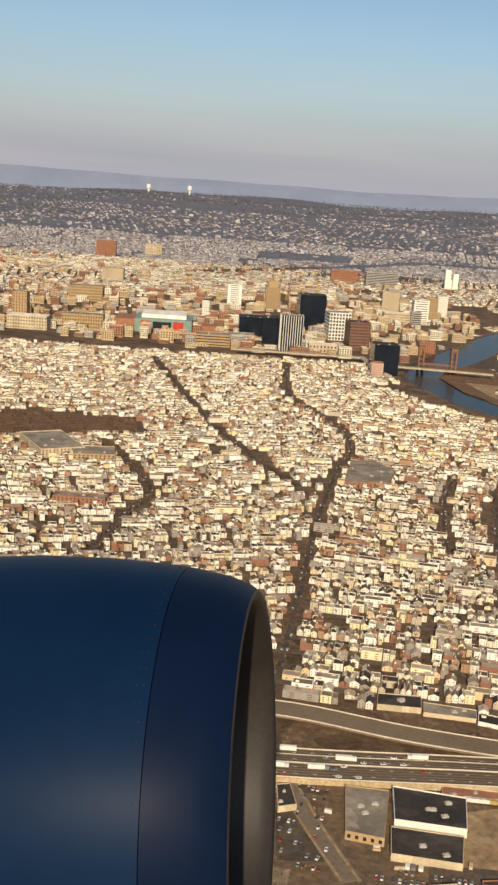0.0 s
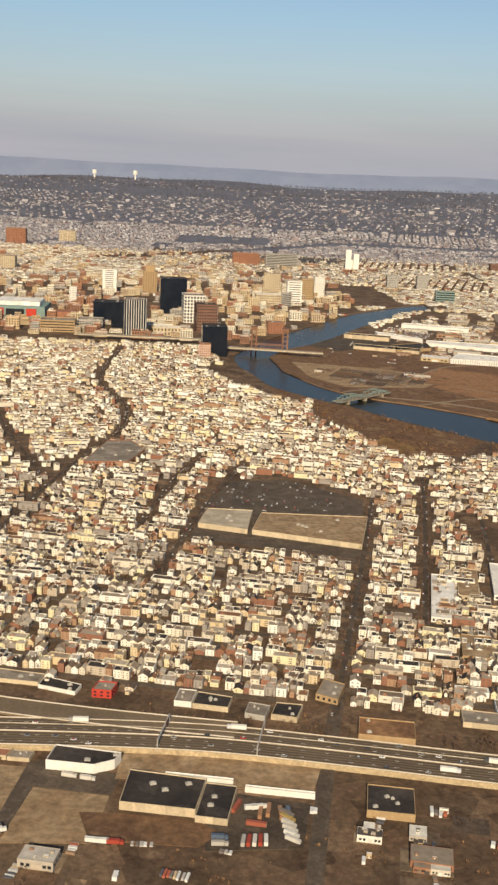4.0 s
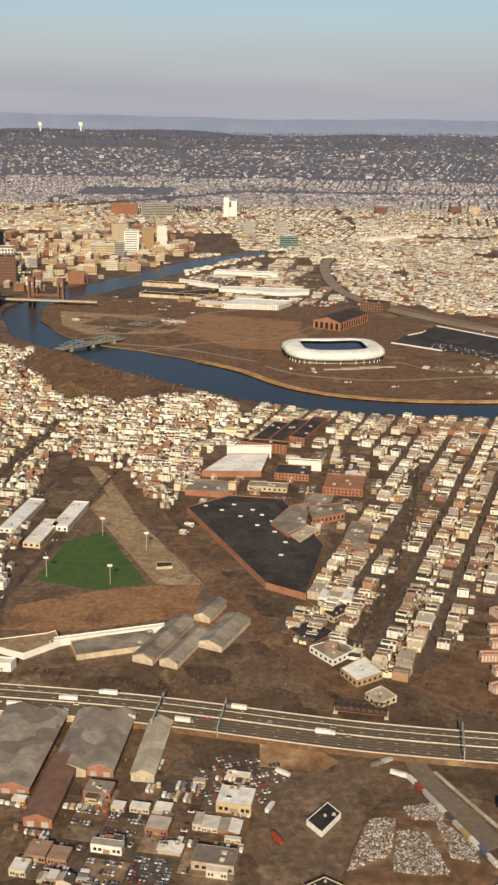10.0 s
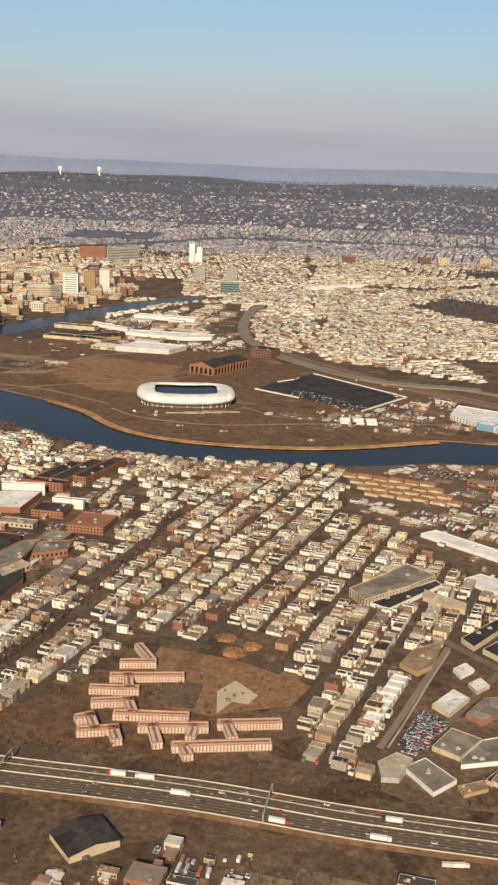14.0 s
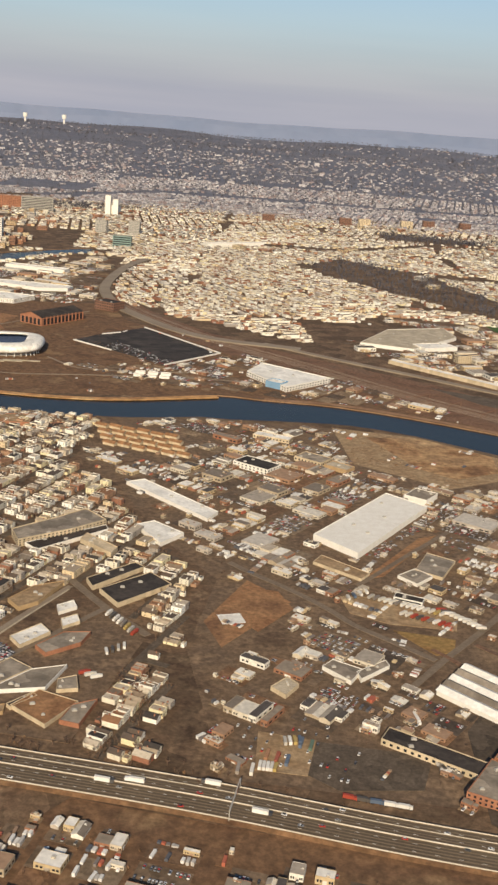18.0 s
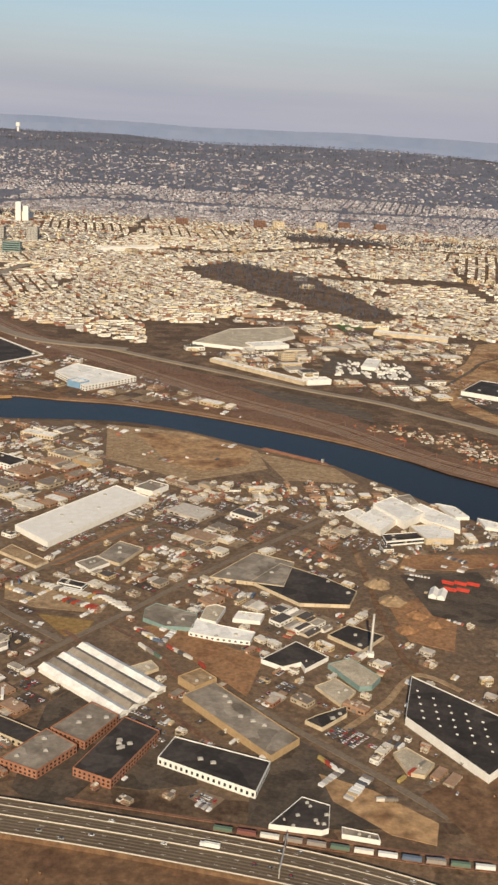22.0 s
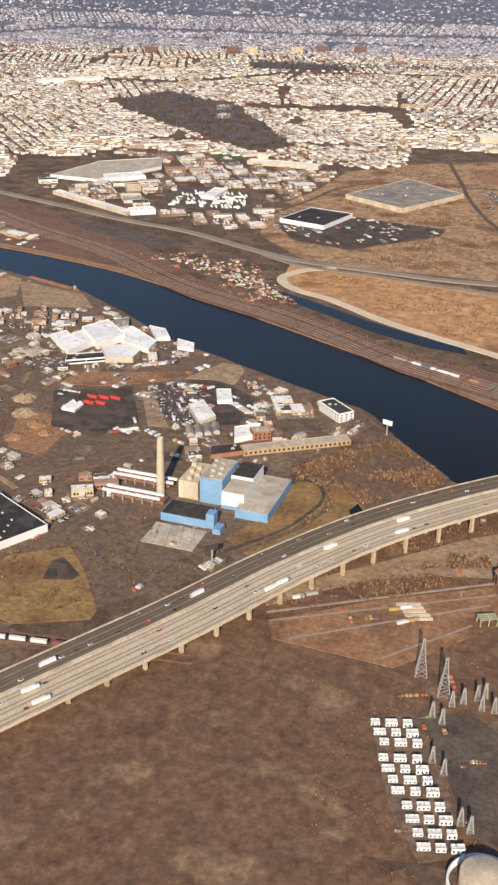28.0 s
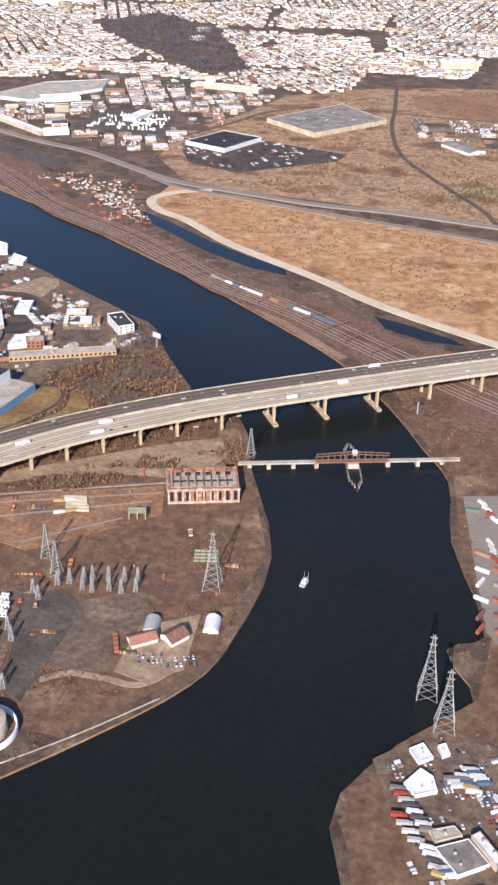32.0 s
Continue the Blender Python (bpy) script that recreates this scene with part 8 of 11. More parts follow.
lot("dirt", [(600.5, 295.2), (612.7, 293.7), (618.9, 278.9), (606.2, 257.4), (603.1, 261.3)], 0.166, M_CLAY, "brown ball field ground", "field")
lot("dirt", [(637.1, 294.1), (657.4, 297.6), (681.9, 283), (680.1, 272.2), (654.6, 273.3), (640.4, 279.7)], 0.167, M_SAND, "tan lorry park lined with white trailers", "lorry park")
lot("lawn", [(656.1, 268.1), (678.8, 264.8), (677, 254.9), (670, 250.9)], 0.168, M_LAWN, "yellowed grass beside the crossroads", "lawn")
lot("dirt", [(646.3, 311.3), (653.3, 324.4), (675.2, 364.7), (683.7, 370.4), (656.2, 318.1)], 0.169, M_CLAY, "orange-brown earth strip beside the white warehouse", "earth")
Q("works", "white-fronted hall with a grey hipped roof", [(629, 233.2), (632.7, 238.7), (642.7, 233.6), (638.5, 224.4)], 1.63, M_WHITE, M_GREYROOF, category="works")
Q("works", "curved grey-roofed shed with white walls", [(640.6, 231.6), (651.2, 241.6), (652.3, 237.8), (642, 226.6)], 1.63, M_WHITE, M_GREYROOF, category="works")
Q("works", "cream house in a cluttered yard", [(611.9, 216.3), (617.3, 223.9), (621.2, 219.5), (616.9, 211.6)], 1.63, M_CREAM, M_CONCRETE, category="works")
Q("works", "white workshop beside the lorry park", [(661.7, 317.2), (669.8, 326.1), (676.4, 319.5), (669, 309.9)], 1.5, M_WHITE, M_GREYROOF, category="works")
Q("works", "white office with a black window band", [(659.6, 299.9), (670.7, 296.1), (669.2, 291.6), (658.2, 295.3)], 1.63, M_WHITE, M_TAR, category="works", floors=1, bay=9, fill=0.9)
Q("works", "cream works beside the diagonal street", [(676.8, 344.9), (688.4, 338.4), (680.5, 318.7), (669.7, 324.9)], 1.5, M_CREAM, M_GREYROOF, category="works")
Q("works", "long ochre-roofed range below the white warehouse", [(630.4, 332.6), (650.1, 317), (646.3, 310.4), (626.7, 324.3)], 1.36, M_CREAM, M_SAND, category="works")
street("road", [(659.7, 227.2), (673.1, 248.8), (690.3, 274.8), (710.1, 307.1), (735.6, 345.1), (772, 395.2)], 2.6, 0.230, M_STREET, "straight asphalt street through the works", "road")
street("road", [(591.9, 318.5), (599.1, 311.4), (617.2, 296.4), (631.9, 281.8), (641.7, 269.6), (655, 258.9), (669.4, 247.1)], 2.8, 0.231, M_STREET, "town street bending to the crossroads", "road")
street("road", [(644.7, 306.5), (652.7, 318.4), (673.3, 350.9), (707.6, 402.4)], 2.2, 0.232, M_STREET, "straight street beside the white warehouse", "road")
street("rail_bed", [(669, 255.4), (674.1, 250.2), (688.5, 232.3), (702.6, 216.2), (710.8, 206.1), (730.6, 184.3)], 2, 0.233, M_RUSTBED, "overgrown railway lane between works", "railway")
street("rail_bed", [(685.6, 262.2), (704.9, 244.1), (714.8, 226.3), (735.1, 210.2)], 2, 0.234, M_RUSTBED, "overgrown railway lane between works", "railway")
street("road", [(741.2, 210.9), (760.7, 192.8), (779.8, 175.2), (799.7, 155.6)], 2.6, 0.235, M_STREET, "narrow road curving between works", "road")
street("rail_bed", [(782.7, 364.4), (784.4, 354.3), (788.2, 317), (792.5, 274.9), (797.4, 248.2), (802.1, 239.7)], 2.4, 0.236, M_BROWN, "dark overgrown railway track", "railway")
street("road", [(772, 199.2), (787.3, 218.9), (795.4, 234.7), (802.1, 239.7), (814.4, 230.2)], 2.4, 0.237, M_SAND, "dusty works road beside the black warehouse", "road")
lot("dirt", [(676.1, 249.3), (685.5, 259.9), (693.4, 252.5), (704.2, 235.1), (701.2, 222.1), (692.5, 233.8)], 0.178, M_RAILBED, "brown-grey yard by the crossroads", "yard")
lot("dirt", [(693.9, 261.5), (705.8, 254.8), (713, 245.6), (739.4, 216.1), (744.4, 243.1), (718.5, 259.4), (704.6, 265.8)], 0.179, M_CLAY, "orange-brown strip of yards beside the railway lane", "yard")
lot("car_park", [(684.3, 221), (705.3, 205.2), (711.3, 194.9), (687.8, 142.9), (673.7, 155.3), (673.9, 201.6)], 0.180, M_DARKLOT, "dark asphalt round brick works", "yard")
lot("car_park", [(709.2, 191.4), (721.9, 184.4), (727, 163.2), (711.9, 158.4), (702.7, 159.6)], 0.181, M_DARKLOT, "dark asphalt car park between works", "car park")
lot("car_park", [(742.9, 202.2), (760.3, 188), (779.1, 169.3), (782.7, 148.6), (742, 144)], 0.182, M_DARKLOT, "dark yards beside the freight line", "yard")
lot("dirt", [(762.7, 173.1), (778.7, 166.5), (796.3, 152.7), (794.4, 142.7), (782.3, 146.1), (766.5, 159.6)], 0.183, M_SCRUB, "rust-brown rough ground beside the road", "land")
lot("dirt", [(795.1, 295.8), (811, 309.3), (823, 294.9), (816.4, 259.8), (800, 266.5)], 0.184, M_CLAY, "orange-brown heaped earth yard", "earth")
Q("works", "grey works with a teal wall and rounded end", [(697, 275.8), (700.8, 281.5), (717.9, 274.1), (717, 261.9), (706.2, 261.6), (697.2, 267.7)], 1.77, M_TEAL, M_GREYROOF, category="works")
Q("works", "long white office range with a window strip", [(717.9, 270.3), (727.4, 265.7), (740.9, 261.9), (739.2, 253.7), (726, 255.2), (715.7, 258.1)], 1.77, M_WHITE, M_PALEROOF, category="works", floors=1, bay=2)
Q("works", "white works block with a pale roof", [(720.8, 281.7), (724.6, 283.9), (728.6, 281.7), (725.6, 267.8), (719.1, 270.3)], 1.9, M_WHITE, M_CONCRETE, category="works")
Q("works", "long white shed behind the office range", [(733.6, 279.8), (744.1, 278.5), (742.6, 271.6), (731.7, 272.3)], 1.63, M_WHITE, M_PALEROOF, category="works")
Q("works", "wide works with patched grey and black roofs", [(720, 311.1), (737.9, 341.7), (756.2, 333.3), (751.6, 306.5)], 1.63, M_CREAM, M_GREYROOF, category="works")
Q("works", "low brown-roofed shed in the yard", [(697.5, 229.4), (704.5, 235.3), (707.8, 229.7), (701.2, 223.2)], 1.22, M_CREAM, M_CONCRETE, category="works")
Q("works", "works with a wide black roof and white edge", [(743.5, 240.5), (756.4, 256.5), (768.2, 245.8), (759.4, 235.3), (758, 240.1), (751.4, 235.8)], 1.77, M_WHITE, M_TAR, category="works")
Q("works", "pale green works beside the thin chimney", [(767.7, 240.2), (776.3, 245.7), (786.2, 232.9), (782.6, 226.1), (778.2, 224.7)], 2.04, M_TEAL, M_CONCRETE, category="works")
Q("works", "black-roofed shed beside the thin chimney", [(768.5, 264.2), (776.9, 274.1), (790.4, 266.6), (781.2, 253.3)], 1.63, M_CREAM, M_TAR, category="works")
Q("works", "low tan-roofed works with cream walls", [(762.7, 224.8), (770.3, 231.4), (776.9, 222.9), (771.3, 212.8)], 1.22, M_CREAM, M_CONCRETE, category="works")
Q("works", "sprawling patched black-roofed works", [(737.5, 309.8), (750, 331.4), (769, 319.3), (782.3, 306.9), (778.6, 292.6), (758, 290.9)], 1.5, M_CREAM, M_TAR, category="works")
Q("works", "tan office shed below the black warehouse", [(786.3, 185.9), (790.7, 189.6), (798.7, 181.4), (794.8, 174.4), (789.9, 175.5)], 1.36, M_CREAM, M_CONCRETE, category="works")
Q("works", "black-roofed works with an ochre wall", [(741.9, 186.4), (745.5, 191.7), (754.5, 186.4), (748.2, 177.3)], 1.5, M_OCHRE, M_TAR, category="works")
Q("works", "dark flat-roofed works with cream edges", [(758.9, 201.2), (763.2, 205.2), (773.1, 212.2), (773, 207.2), (764.4, 197.1)], 1.5, M_CREAM, M_TAR, category="works")
Q("works", "black-roofed shed dotted with white rooflights", [(748, 144.7), (757.4, 158.7), (765.4, 155.6), (764.7, 144.7), (762.7, 143.5)], 1.77, M_WHITE, M_TAR, category="works", units=9)
Q("works", "long grey shed beside the freight line", [(768.3, 146.4), (778.2, 144.1), (778.7, 141.3), (768.2, 143)], 1.5, M_WHITE, M_GREYROOF, category="works")
lot("lawn", [(822.4, 171.5), (827, 180.7), (846.7, 189.6), (855.4, 175.1), (865.3, 151.7), (864.3, 146.5), (840.9, 140.8), (833.3, 143.9)], 0.185, M_LAWN, "yellowed meadow beside the black warehouse", "lawn")
lot("pond", [(842.8, 179.6), (846.2, 182.5), (854.9, 171.5), (852.7, 168.3), (842.7, 167.6)], 0.186, M_DARKLOT, "dark wet hollow in the meadow", "hollow")
lot("car_park", [(811.3, 248.5), (830, 279.7), (854.5, 296.3), (869.9, 289.2), (859.6, 262.8), (832.5, 249.5), (815.2, 233.9)], 0.187, M_RAILBED, "broad brown-grey asphalt yard", "yard")
lot("dirt", [(813.5, 173.4), (822.3, 170), (833.3, 142.9), (812.6, 140.5)], 0.188, M_BROWN, "brown rough grass beside the warehouse", "land")
lot("dirt", [(843.6, 337.2), (850.8, 332.1), (863.9, 296.3), (854.5, 296.3)], 0.189, M_SAND, "bare orange strip between two lots", "earth")
lot("car_park", [(802.7, 329.9), (838.6, 339.6), (850.1, 299.5), (834.7, 280.9), (812.1, 290.4)], 0.190, M_DARKLOT, "dark contractor lot with red machines", "lot")
lot("car_park", [(849.4, 344.8), (876.9, 356.6), (899.7, 334.5), (894, 304), (868.7, 297.1), (856.5, 314.8)], 0.191, M_DARKLOT, "dark lorry lot beside the plant", "lot")
lot("dirt", [(807.9, 354.3), (856.4, 363.3), (860.7, 353.7), (828.4, 339.7), (802.6, 337.7)], 0.192, M_CLAY, "rust-brown bare ground by the river works", "earth")
lot("lawn", [(918.3, 244.3), (926.6, 254.4), (936, 246.9), (935.5, 231.8), (924.7, 214.8), (907.7, 197.1), (900.8, 203), (911.6, 219.3), (919.2, 231.7)], 0.193, M_LAWN, "yellowed grass inside the plant loop road", "lawn")
lot("lawn", [(935.9, 249.8), (942.7, 247.9), (951.7, 231.9), (949.7, 222.7), (933.2, 211.8), (914.1, 192.9), (908, 194), (926.9, 213), (938.8, 232.2)], 0.194, M_LAWN, "yellowed grass outside the loop road", "lawn")
street("road", [(917.8, 250.1), (926.7, 253.4), (932.8, 249.4), (934.6, 238.6), (928.4, 224), (920.7, 212.1), (905.6, 197.6), (896.4, 190.4)], 1.6, 0.255, M_DARKLOT, "dark loop road round the plant lawn", "road")
lot("pond", [(944.9, 230.9), (948.2, 236.8), (950.9, 229.5), (945.8, 225.2)], 0.196, M_WATER, "small dark pond beside the loop road", "pond")
lot("dirt", [(982, 211.1), (994.4, 218), (1007.1, 223.3), (1012.9, 209.3), (1002.4, 190.1), (974.8, 188), (955.2, 183.3), (936.7, 173.2), (919.2, 161.8), (917.5, 170.5), (958.2, 195.3)], 0.197, M_SAND, "bare tan earth below the turnpike", "land")
lot("dirt", [(920.7, 153.5), (956.5, 170.7), (994.6, 183.4), (998.4, 164.5), (970, 141.3), (960, 133.9), (922.6, 144)], 0.198, M_CLAY, "rust-brown ground round rail sidings", "land")
street("rail_track", [(919.8, 158.4), (956.8, 172), (995.5, 186.1)], 0.9, 0.259, M_TRACK, "weed-grown railway siding", "track")
street("rail_track", [(920.7, 153.5), (957.4, 165.9), (995.5, 178.8)], 0.9, 0.260, M_TRACK, "weed-grown railway siding", "track")
street("rail_track", [(927.9, 144.7), (959.5, 158.2), (992.7, 172.3)], 0.9, 0.261, M_TRACK, "weed-grown railway siding", "track")
street("rail_track", [(956.1, 137.8), (970.4, 148.4), (985.5, 159.4)], 0.9, 0.262, M_TRACK, "weed-grown railway siding", "track")
lot("dirt", [(985.1, 111.3), (1004.8, 120.6), (1009.3, 108.4), (1003.9, 82.3), (986.1, 79.9)], 0.203, M_RAILBED, "grey-brown paved yard of the substation", "yard")
street("road", [(986.3, 74.7), (993.5, 79.2), (1003.8, 79.2), (1014, 78.5), (1022.1, 87)], 2.2, 0.264, M_SAND, "pale gravel track on the river point", "road")
lot("dirt", [(1007.5, 103.2), (1024.1, 112.9), (1024.8, 87.4), (1015.5, 79.7), (1005.4, 82.6)], 0.205, M_SAND, "tan gravel yard of the river lodge", "yard")
street("river_wall", [(987.3, 42.8), (995.1, 49.4), (1003.3, 56.7), (1013.3, 66.5), (1021.1, 74.4)], 0.3, 0.266, M_CONCRETE, "pale stone edge along the river", "wall")
lot("car_park", [(953.2, 110.5), (966.7, 114.2), (974, 79.9), (974.4, 61.2), (964.7, 58.2), (958.2, 74)], 0.207, M_RAILBED, "paved yard under rows of white switch houses", "yard")
lot("car_park", [(966.7, 114.2), (982.6, 114.3), (988.5, 107.9), (984.3, 66), (977.4, 68.8), (974.3, 84)], 0.208, M_ASPHALT, "dark asphalt of the substation yard", "yard")
lot("car_park", [(1080.3, 63.8), (1097.1, 78.7), (1114.7, 73.9), (1117.5, 32), (1096.1, 27.7), (1085.8, 46.9)], 0.209, M_RAILBED, "brown-grey yard on the east bank", "yard")
lot("dirt", [(1074.9, 52.9), (1080.9, 56.1), (1090.2, 42.5), (1093.6, 27.2), (1078.5, 24.1)], 0.210, M_BROWN, "rust-brown brush land on the east bank", "land")
lot("container_yard", [(1101.5, 199.5), (1117.7, 203), (1115.6, 113.1), (1109.2, 122.3)], 0.211, M_ROAD, "grey paved container yard", "yard")
Q("works", "white flat-roofed office on the east bank", [(1089.3, 68.3), (1092.8, 71.1), (1095.6, 66.5), (1092, 63.8)], 1.36, M_WHITE, M_PALEROOF, category="works")
Q("works", "white workshop cluster in the riverside yard", [(1088.6, 56.1), (1092.5, 61.8), (1095.8, 59.6), (1097, 55.1), (1091.5, 52.5)], 1.53, M_WHITE, M_PALEROOF, category="works")
Q("works", "grey-roofed shed with white bays", [(1096.9, 37.3), (1104.6, 41.4), (1109.5, 35), (1102.2, 30.3)], 1.7, M_WHITE, M_GREYROOF, category="works")
Q("works", "tall cream shed end", [(1105.2, 41.9), (1107.2, 43.7), (1112.3, 36.7), (1111, 34)], 2.21, M_CREAM, M_PALEROOF, category="works")
Q("works", "long low shed of the riverside yard", [(1095.4, 42.4), (1101.3, 45), (1103.3, 42.6), (1097.1, 39.3)], 1.36, M_CREAM, M_CONCRETE, category="works")
Q("works", "small white hut on the east bank", [(1096.5, 71), (1098.6, 72.4), (1099.9, 68.6), (1097.9, 67.2)], 1.19, M_WHITE, M_PALEROOF, category="works")


def wing(a, b):
    """A low brick wing with white windows, a pale roof and a red ridge strip from a to b."""
    cx, cy, ln = (a[0] + b[0]) / 2, (a[1] + b[1]) / 2, math.dist(a, b)
    turn = math.degrees(math.atan2(b[1] - a[1], b[0] - a[0]))
    ob = Q("housing_block", "low brick housing block with white windows and a pale roof", rect(cx, cy, ln + 2.4, 3.2, turn), 2.6, M_ESTATE, M_PINKROOF, category="housing", floors=3, bay=1.0, fill=0.5, high=0.5, glass=M_PALEROOF, units=0, group="brick housing estate")
    child("ridge_strip", mesh("ridge_strip", *prism(rect(0, 0, ln + 1.0, 0.8, turn), 2.2, 2.52), M_BRICK), ob, "red-brown strip along the roof")


M_ESTATE = mat("estate_brick", (0.36, 0.20, 0.125), (0.44, 0.26, 0.165), scale=0.3, fine=1.5, mix=0.2)
M_PINKROOF = mat("pale_pink_roof", (0.60, 0.47, 0.37), (0.70, 0.57, 0.46), scale=0.2, fine=0.8, mix=0.18)
wing((416.1, 241.5), (438.5, 244.4))
wing((420.9, 242.8), (422.8, 233.8))
wing((411, 232.5), (424.9, 233.3))
wing((413.3, 223.4), (423.9, 225.6))
wing((423.6, 225.9), (426.3, 218.2))
wing((421.5, 216.7), (442.9, 217.6))
wing((430.3, 210), (449.4, 212))
wing((433.6, 210.1), (436.2, 200.9))
wing((454.3, 214.2), (471.8, 217))
wing((441.8, 199.7), (468.9, 204.3))
wing((444.3, 198.7), (445.8, 195.1))
wing((410.4, 212.8), (413.7, 214.5))
wing((413.4, 214.5), (416.6, 206.4))
wing((412.3, 205.3), (422.6, 207.6))
wing((421.9, 207.6), (424, 201.5))
wing((421.5, 265.4), (426.9, 255.6))
wing((417.8, 252.1), (427.9, 253.3))
wing((456, 214.4), (458.2, 206.9))
wing((446, 211.4), (445.7, 205.6))

M_TYREDARK = mat("blackened_steel", (0.03, 0.025, 0.022), (0.05, 0.04, 0.034), rough=0.7)
# parked lorries, trailers and containers in rows
M_TRAILER = mat("trailer_paint", (0.72, 0.69, 0.62), (0.60, 0.56, 0.49), (0.66, 0.63, 0.57), (0.34, 0.06, 0.035), (0.74, 0.71, 0.65), (0.42, 0.39, 0.34), (0.10, 0.13, 0.18), (0.58, 0.54, 0.46), (0.09, 0.08, 0.07), (0.70, 0.67, 0.60), (0.40, 0.29, 0.10), (0.20, 0.17, 0.14), vary="object", rough=0.55, mix=0.15)
p = Pile()
p.box(-0.35, 0, 0.28, 3.1, 0.95, 1.05)
p.box(1.72, 0, 0.22, 0.85, 0.9, 0.85)
for x in (-1.5, -1.05, 0.9, 1.75):
    for y in (-0.4, 0.4):
        p.box(x, y, 0, 0.34, 0.16, 0.3, 0, 1)
TRAILER = p.done("parked_lorry", [M_TRAILER, mat("lorry_tyre", (0.02, 0.02, 0.02), (0.03, 0.03, 0.03), rough=0.9)])


def lorries(a, b, n, turn):
    """n lorries from a to b, turned that many degrees from the line."""
    d = math.degrees(math.atan2(b[1] - a[1], b[0] - a[0]))
    for k in range(n):
        t = (k + 0.5) / n
        ob = tagged(new("parked_lorry", TRAILER), "parked box lorry or trailer standing in a yard", "lorry", "lorries in yards")
        ob.location = (a[0] + (b[0] - a[0]) * t, a[1] + (b[1] - a[1]) * t, 0.15)
        ob.rotation_euler[2] = radians(d + turn + 3 * math.sin(7.3 * k + a[0]))


lorries((69.8, 203.1), (76.9, 202.5), 4, 0)
lorries((94.8, 196.8), (104.7, 194.9), 2, 0)
lorries((82.5, 173.3), (85.4, 170.5), 2, 60)
lorries((137.1, 173.9), (137.4, 168.7), 2, 90)
lorries((142.3, 171.4), (149, 172.2), 5, 80)
lorries((144, 185.5), (147.4, 186), 2, 10)
lorries((153.2, 184.9), (154.8, 171.9), 6, 50)
lorries((106.4, 169.1), (114.1, 168.6), 3, 0)
lorries((252.1, 190.1), (251.8, 188), 1, 95)
lorries((253.8, 190.2), (254.4, 187.1), 2, 95)
lorries((259.4, 188.7), (259.6, 184.9), 2, 95)
lorries((265.4, 187.8), (264.9, 184), 2, 60)
lorries((211.6, 189.1), (227.5, 185.9), 7, 85)
lorries((378.8, 167.1), (394.1, 133.5), 11, 0)
lorries((344.1, 169.4), (348.4, 167.1), 1, 0)
lorries((341.7, 151.2), (343.9, 155.7), 1, 0)
lorries((343, 143.6), (345.6, 139.6), 1, 0)
lorries((375.4, 169), (377.6, 168), 2, 0)
lorries((369.9, 172.3), (374.7, 175.1), 2, 0)
lorries((550.6, 261.8), (563.6, 246.3), 8, -60)
lorries((554.6, 230.7), (561.7, 237.2), 4, 60)
lorries((514.8, 152.1), (520.5, 152.3), 2, 0)
lorries((549.8, 216.7), (556.2, 213.5), 3, 60)
lorries((567, 277.6), (570.3, 282.8), 3, 40)
lorries((616.4, 185.7), (622.3, 187.3), 4, 80)
lorries((609.6, 172.1), (615.2, 171.7), 5, 88)
lorries((648.3, 295.5), (677.4, 284.4), 14, 70)
lorries((639.1, 290.9), (648.8, 300.9), 4, 60)
lorries((660, 283), (678, 275), 9, 70)
lorries((657.9, 208.1), (659, 203.3), 2, 0)
lorries((662.3, 181.2), (663.8, 178.6), 3, 0)
lorries((633.5, 161), (652.4, 158.3), 5, 0)
lorries((696.3, 259.7), (705.4, 250.5), 8, 30)
lorries((709.2, 247), (718.2, 239.2), 4, 0)
lorries((721.7, 235.9), (723.4, 233.5), 1, 0)
lorries((710.1, 307.1), (733.3, 309.1), 4, 40)
lorries((731.5, 295.4), (739.6, 297), 6, 60)
lorries((675.4, 289.3), (690.3, 274.8), 10, 50)
lorries((763.3, 180.6), (768, 175.2), 3, 0)
lorries((785.9, 170.2), (796.5, 183.2), 3, 0)
lorries((746, 258.5), (748.1, 256.5), 2, 30)
lorries((779.7, 161.2), (784.6, 161.7), 2, 0)
lorries((839.6, 285.3), (849.3, 291.2), 2, 0)
lorries((845.8, 304.3), (849.7, 295.6), 1, 0)
lorries((830.9, 257.4), (835.3, 259), 1, 0)
lorries((854.6, 345.8), (877.7, 343.4), 8, 50)
lorries((835, 366.5), (854.8, 375.4), 8, 40)
lorries((959, 164), (966.4, 166.8), 2, 0)
lorries((961.5, 156.6), (968.7, 160.3), 2, 0)
lorries((927, 166.4), (936, 171.3), 2, 0)
lorries((1086.6, 55.3), (1095.5, 41.9), 8, 60)
lorries((1099.7, 60.9), (1102.6, 57.7), 3, 60)
lorries((1102.5, 62.4), (1106.1, 56.5), 5, 60)
lorries((1104.6, 64.8), (1108.8, 59.9), 5, 60)
lorries((1095, 38.4), (1098.6, 29.4), 5, 60)
lorries((1098.5, 32.6), (1101.1, 30), 3, 60)
lorries((1087.2, 47.2), (1093.1, 38), 4, 60)
lorries((1107.6, 196.9), (1113.3, 183), 4, 20)
lorries((1110.4, 171.7), (1113, 158.8), 4, 20)

